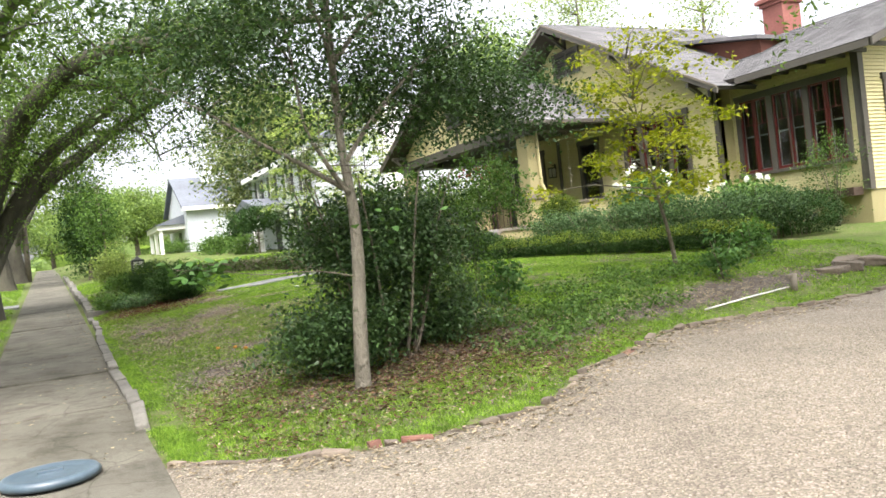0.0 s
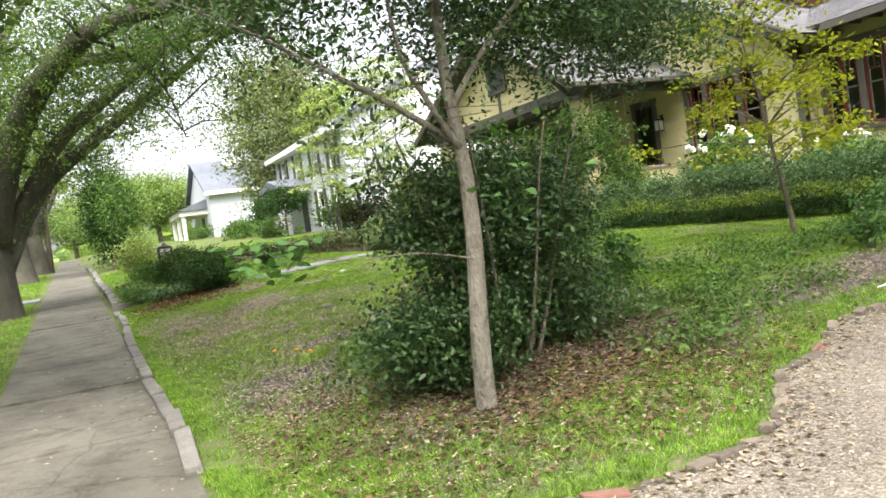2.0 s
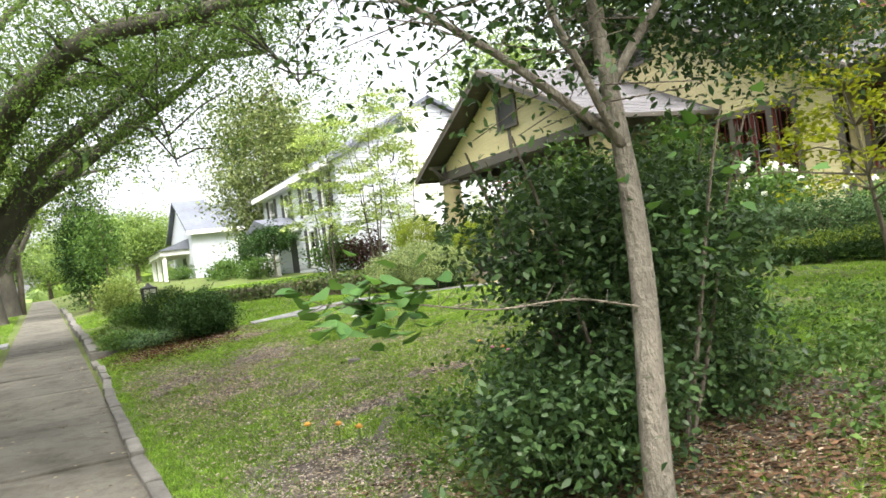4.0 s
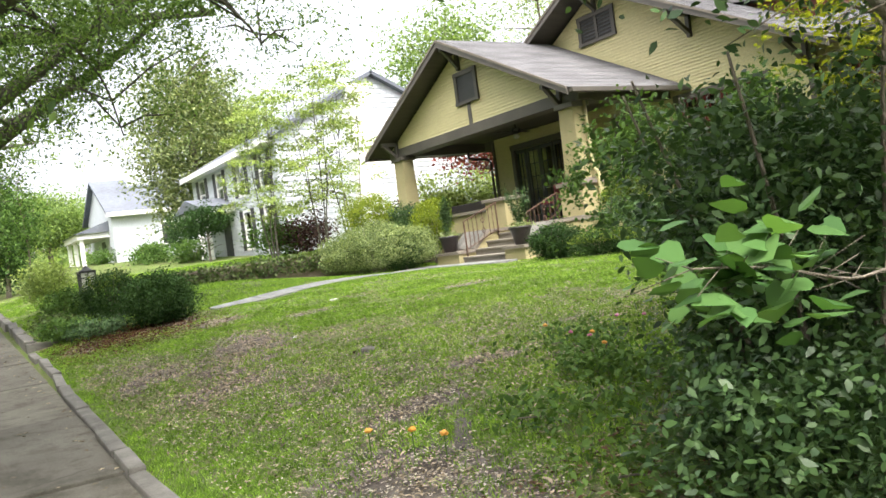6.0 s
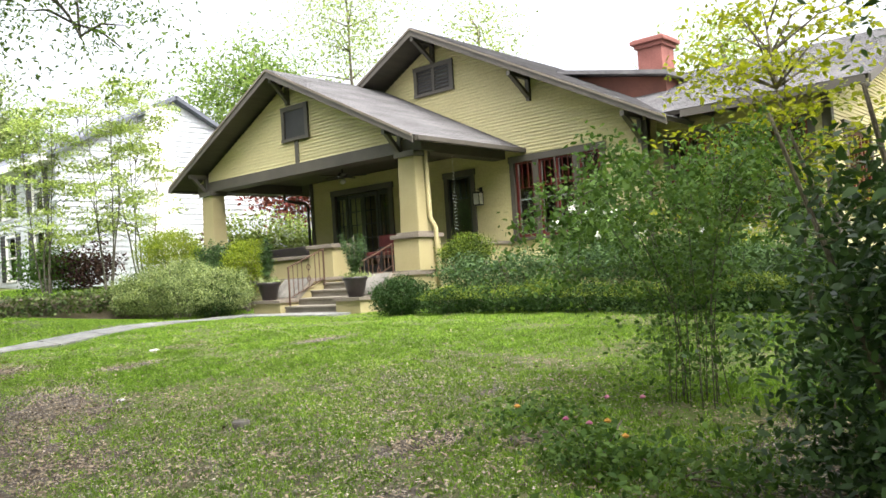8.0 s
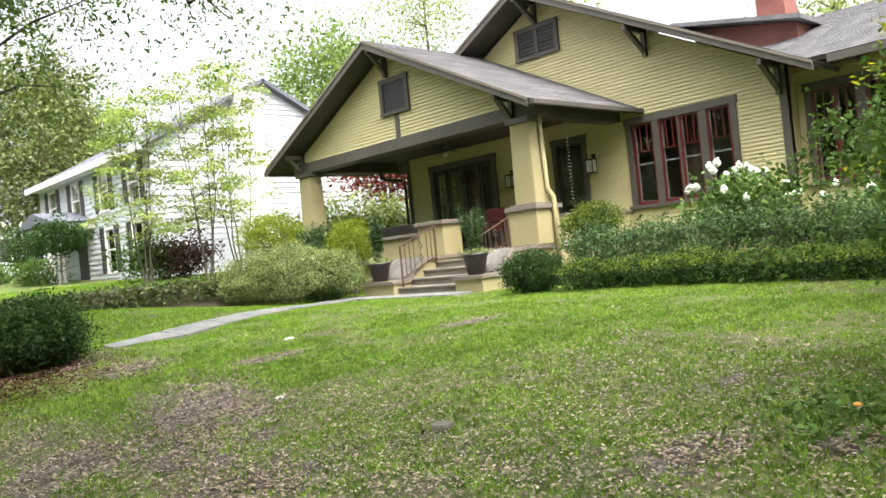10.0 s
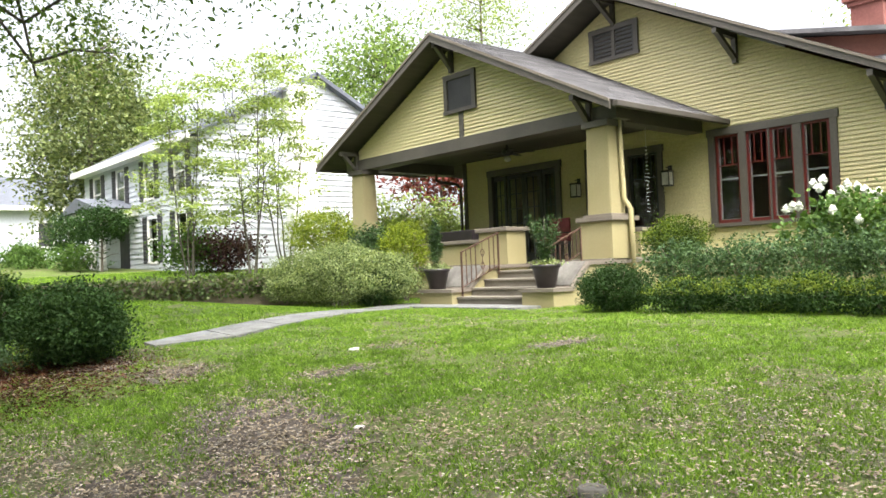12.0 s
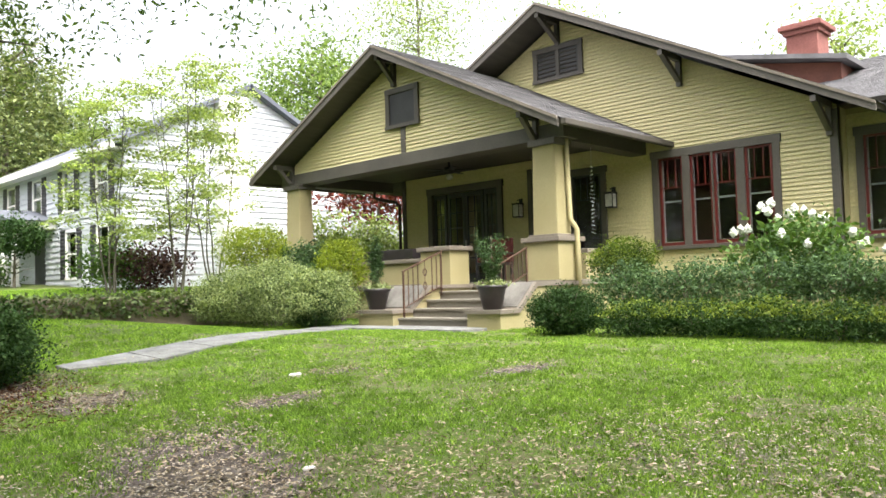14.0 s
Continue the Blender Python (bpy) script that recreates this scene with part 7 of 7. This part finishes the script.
standpipe = thing("standpipe", "short grey water standpipe on the bank", "pipe")
bm = bmesh.new()
tube(bm, [(7.98, 6.62, gz(7.98, 6.62) - 0.05), (7.98, 6.62, gz(7.98, 6.62) + 0.22)], [0.045, 0.04], 10)
part("riser", bm, M["cap"], standpipe, smooth=True)
part("spout", boxes((7.86, 7.99, 6.60, 6.64, gz(7.98, 6.62) + 0.17, gz(7.98, 6.62) + 0.21), bevel=0.01), M["cap"], standpipe)
for x, y, w in ((9.4, 7.1, 0.26), (9.85, 7.2, 0.34), (10.4, 7.22, 0.3), (10.1, 7.45, 0.22)):
    bm = bmesh.new()
    box(bm, -w, w, -w * 0.6, w * 0.6, -0.06, 0.09, 0.03)
    for v in bm.verts:
        v.co += Vector(noise.noise_vector(v.co * 4 + Vector((x * 3, y, 0)))) * 0.07
    ob = part("rough_stone", bm, M["edge_stone"])
    ob.matrix_basis = pose(x, y, gz(x, y), turns.uniform(-6, 6), turns.uniform(-6, 6), turns.uniform(0, 90))
    tagged(ob, "rough grey stone lying on the bank of the drive", "stone", group="stones on the bank")

# loose stones on the drive
def pebbles(n, x0, x1, y0, y1):
    x, y = rng.uniform(x0, x1, size=n), rng.uniform(y0, y1, size=n)
    ok = y < drive_edge(x) - 0.04
    x, y = x[ok], y[ok]
    n = len(x)
    r = rng.uniform(0.004, 0.011, size=n)
    c = np.stack([x, y, ground_z(x, y) + 0.012 + r * 0.3], -1)
    a = rng.uniform(0, 2 * np.pi, size=n)
    u = np.stack([np.cos(a), np.sin(a), np.zeros(n)], -1) * (r * rng.uniform(0.9, 1.6, size=n))[:, None]
    w = np.stack([-np.sin(a), np.cos(a), np.zeros(n)], -1) * r[:, None]
    t = np.stack([np.zeros(n), np.zeros(n), r * 0.7], -1)
    tri = []
    for p, q in ((u, w), (w, -u), (-u, -w), (-w, u)):
        tri.append(np.stack([c + t, c + p, c + q], 1))
    v = np.concatenate(tri, 1).reshape(-1, 3)
    return tagged(bulk("loose_gravel", v, 3, n * 4, M["pebble"], None, "loose tan pebbles on the driveway"), category="gravel", kind="stuff")


pebbles(34000, 0.15, 6.5, 0.6, 6.2)

# ---- lawn blades and fallen leaves ----
def blades(n, x0, x1, y0, y1, height, width, name, label, keep):
    tufts = n // 12
    x, y = rng.uniform(x0, x1, size=tufts), rng.uniform(y0, y1, size=tufts)
    ok = keep(x, y)
    x, y = (np.repeat(v[ok], 12) for v in (x, y))
    n = len(x)
    x, y = x + rng.normal(size=n) * 0.024, y + rng.normal(size=n) * 0.024
    z = ground_z(x, y)
    a, lean = rng.uniform(0, 2 * np.pi, size=n), rng.normal(size=(n, 2)) * 0.8
    h = height * rng.uniform(0.45, 1.25, size=n)
    w = width * rng.uniform(0.7, 1.3, size=n)
    v = np.empty((n, 3, 3), np.float32)
    v[:, 0] = np.stack([x - np.cos(a) * w, y - np.sin(a) * w, z - 0.01], -1)
    v[:, 1] = np.stack([x + np.cos(a) * w, y + np.sin(a) * w, z - 0.01], -1)
    v[:, 2] = np.stack([x + lean[:, 0] * h, y + lean[:, 1] * h, z + h], -1)
    return tagged(bulk(name, v.reshape(-1, 3), 3, n, M["grass"], None, label), category="grass", kind="stuff")


patch_grid = np.random.default_rng(11).uniform(size=(97, 97))


def patchy(x, y):
    """Smooth random patches, 0 to 1, about a metre across and finer."""
    out = np.zeros_like(x)
    for scale, weight in ((0.9, 0.5), (2.1, 0.3), (4.7, 0.2)):
        u, v = x * scale + 31.7 * scale, y * scale + 17.3 * scale
        i, j = np.floor(u).astype(int), np.floor(v).astype(int)
        f, g = u - i, v - j
        f, g = f * f * (3 - 2 * f), g * g * (3 - 2 * g)
        a, b, c, d = patch_grid[i % 97, j % 97], patch_grid[(i + 1) % 97, j % 97], patch_grid[i % 97, (j + 1) % 97], patch_grid[(i + 1) % 97, (j + 1) % 97]
        out += weight * ((a * (1 - f) + b * f) * (1 - g) + (c * (1 - f) + d * f) * g)
    return np.clip((out - 0.5) * 2.0 + 0.5, 0, 1)


def on_lawn(x, y):
    path_ = ((y > path_low(x) + 0.02) & (y < path_high(x) - 0.02) & (x > 3.04) & (x < 9.3)) | ((x > 8.94) & (y > 17.7) & (y < 21.8))
    sure = rng.uniform(size=len(x)) > np.maximum(bareness(x, y) * (0.6 + 0.6 * patchy(x, y)), np.clip(2.3 * (patchy(x + 5, y) - 0.42), 0.05, 0.82))
    return (y > drive_edge(x) + 0.06) & (x > np.where(y < 6.7, 0.22, kerb_x(y) + 0.06)) & ~path_ & sure


blades(620000, 0.2, 5.5, 4.4, 18.5, 0.034, 0.0040, "near_grass", "short green lawn grass", on_lawn)
blades(420000, 5.5, 12.0, 6.0, 24.2, 0.036, 0.0048, "lawn_grass", "short green lawn grass further up the slope", on_lawn)
blades(110000, 0.7, 5.5, 18.5, 34.0, 0.05, 0.006, "far_grass", "green grass beyond the path", on_lawn)
blades(60000, -3.4, -1.2, 4.0, 44.0, 0.06, 0.006, "verge_grass", "rough grass on the street verge", lambda x, y: rng.uniform(size=len(x)) > 0.3 * patchy(x, y))
blades(26000, 0.2, 3.4, 4.4, 7.0, 0.048, 0.0033, "edge_grass", "longer grass along the drive edge", lambda x, y: (y > drive_edge(x) + 0.05) & (x > 0.24) & (y < drive_edge(x) + 1.1))


blades(130000, 3.0, 15.0, 24.8, 36.0, 0.05, 0.009, "neighbour_grass", "bright grass of the lawn next door", lambda x, y: rng.uniform(size=len(x)) > 0.25 * patchy(x, y))


def litter(n, size):
    x, y = rng.uniform(0.48, 11.0, size=n), rng.uniform(4.8, 19.5, size=n)
    near = np.clip((17.5 - y) / 6, 0, 1) * np.clip((6.5 - x) / 4, 0.15, 1)
    ok = (rng.uniform(size=n) < near * (0.10 + 0.75 * np.clip(patchy(x + 5, y) - 0.40, 0, 1)) + 0.03 + bareness(x, y) * (0.15 + 0.7 * patchy(x * 1.7, y * 1.3))) & (y > drive_edge(x) + 0.1)
    x, y = x[ok], y[ok]
    c = np.stack([x, y, ground_z(x, y) + 0.012 + 0.02 * rng.uniform(size=len(x))], -1)
    return tagged(leaf_mesh("fallen_leaves", c, size, M["dead_leaf"], None, "dry brown fallen leaves on the worn lawn" if size < 0.03 else "larger pale oak leaves lying on the worn lawn", flat=0.75, shape=0.42, corners=6), category="leaves", kind="stuff")


litter(300000, 0.027)
litter(60000, 0.040)
# brown litter, laid thicker to stand in for tree shade on the grass
n = 26000
x, y = rng.uniform(0.5, 5.2, size=n), rng.uniform(4.9, 7.8, size=n)
ok = (rng.uniform(size=n) < 0.75 * np.exp(-((x - 2.5) / 1.5) ** 2 - ((y - 6.2) / 0.75) ** 2) + 0.25 * patchy(x * 2, y)) & (y > drive_edge(x) + 0.1)
c = np.stack([x, y, ground_z(x, y) + 0.02 + 0.02 * rng.uniform(size=n)], -1)[ok]
tagged(leaf_mesh("shade_leaf_drift", c, 0.045, M["brown_leaf"], None, "red-brown fallen leaves round the young tree, thickened to darken its shaded grass", flat=0.75, shape=0.5), category="leaves", kind="stuff")
# bleached scraps, thick on the bare soil
n = 120000
x, y = rng.uniform(0.5, 6.0, size=n), rng.uniform(7.0, 16.5, size=n)
thick = bareness(x, y) * (0.35 + 0.65 * patchy(x * 2.3, y * 2.1)) + 0.12 * np.clip(patchy(x * 1.9 + 3, y * 1.9) - 0.55, 0, 1)
ok = (rng.uniform(size=n) < thick) & (x > kerb_x(y) + 0.1)
c = np.stack([x, y, ground_z(x, y) + 0.008 + 0.014 * rng.uniform(size=n)], -1)[ok]
tagged(leaf_mesh("leaf_scraps", c, 0.021, M["leaf_scrap"], None, "bleached scraps of dry leaves on bare soil", flat=0.85, shape=0.6, corners=6), category="leaves", kind="stuff")
# mulch in the corner bed
n = 9000
x, y = rng.normal(size=n) * 0.52 + 1.6, rng.normal(size=n) * 0.95 + 17.4
ok = (x > 0.5) & (x < 3.0) & (y > 15.4) & (y < 19.6)
c = np.stack([x, y, ground_z(x, y) + 0.012 + 0.02 * rng.uniform(size=n)], -1)[ok]
tagged(leaf_mesh("mulch", c, 0.042, M["mulch"], None, "red-brown bark mulch under the corner shrubs", flat=0.7, shape=0.35), category="mulch", kind="stuff")
n = 1500
x = rng.uniform(0.2, 8.0, size=n)
y = drive_edge(x) - np.abs(rng.normal(size=n)) * 0.25
c = np.stack([x, y, ground_z(x, y) + 0.022], -1)
tagged(leaf_mesh("drive_leaves", c, 0.045, M["dead_leaf"], None, "dry leaves blown along the drive edge", flat=0.85), category="leaves", kind="stuff")
n = 700
x, y = rng.uniform(-1.1, 0.2, size=n), rng.uniform(5.5, 24, size=n)
edge = rng.uniform(size=n) < 0.25 + 0.75 * (x > -0.05)
c = np.stack([x, y, street_z(y) + 0.016], -1)[edge]
tagged(leaf_mesh("stray_leaves", c, 0.045, M["dead_leaf"], None, "a few dry leaves on the sidewalk", flat=0.9), category="leaves", kind="stuff")
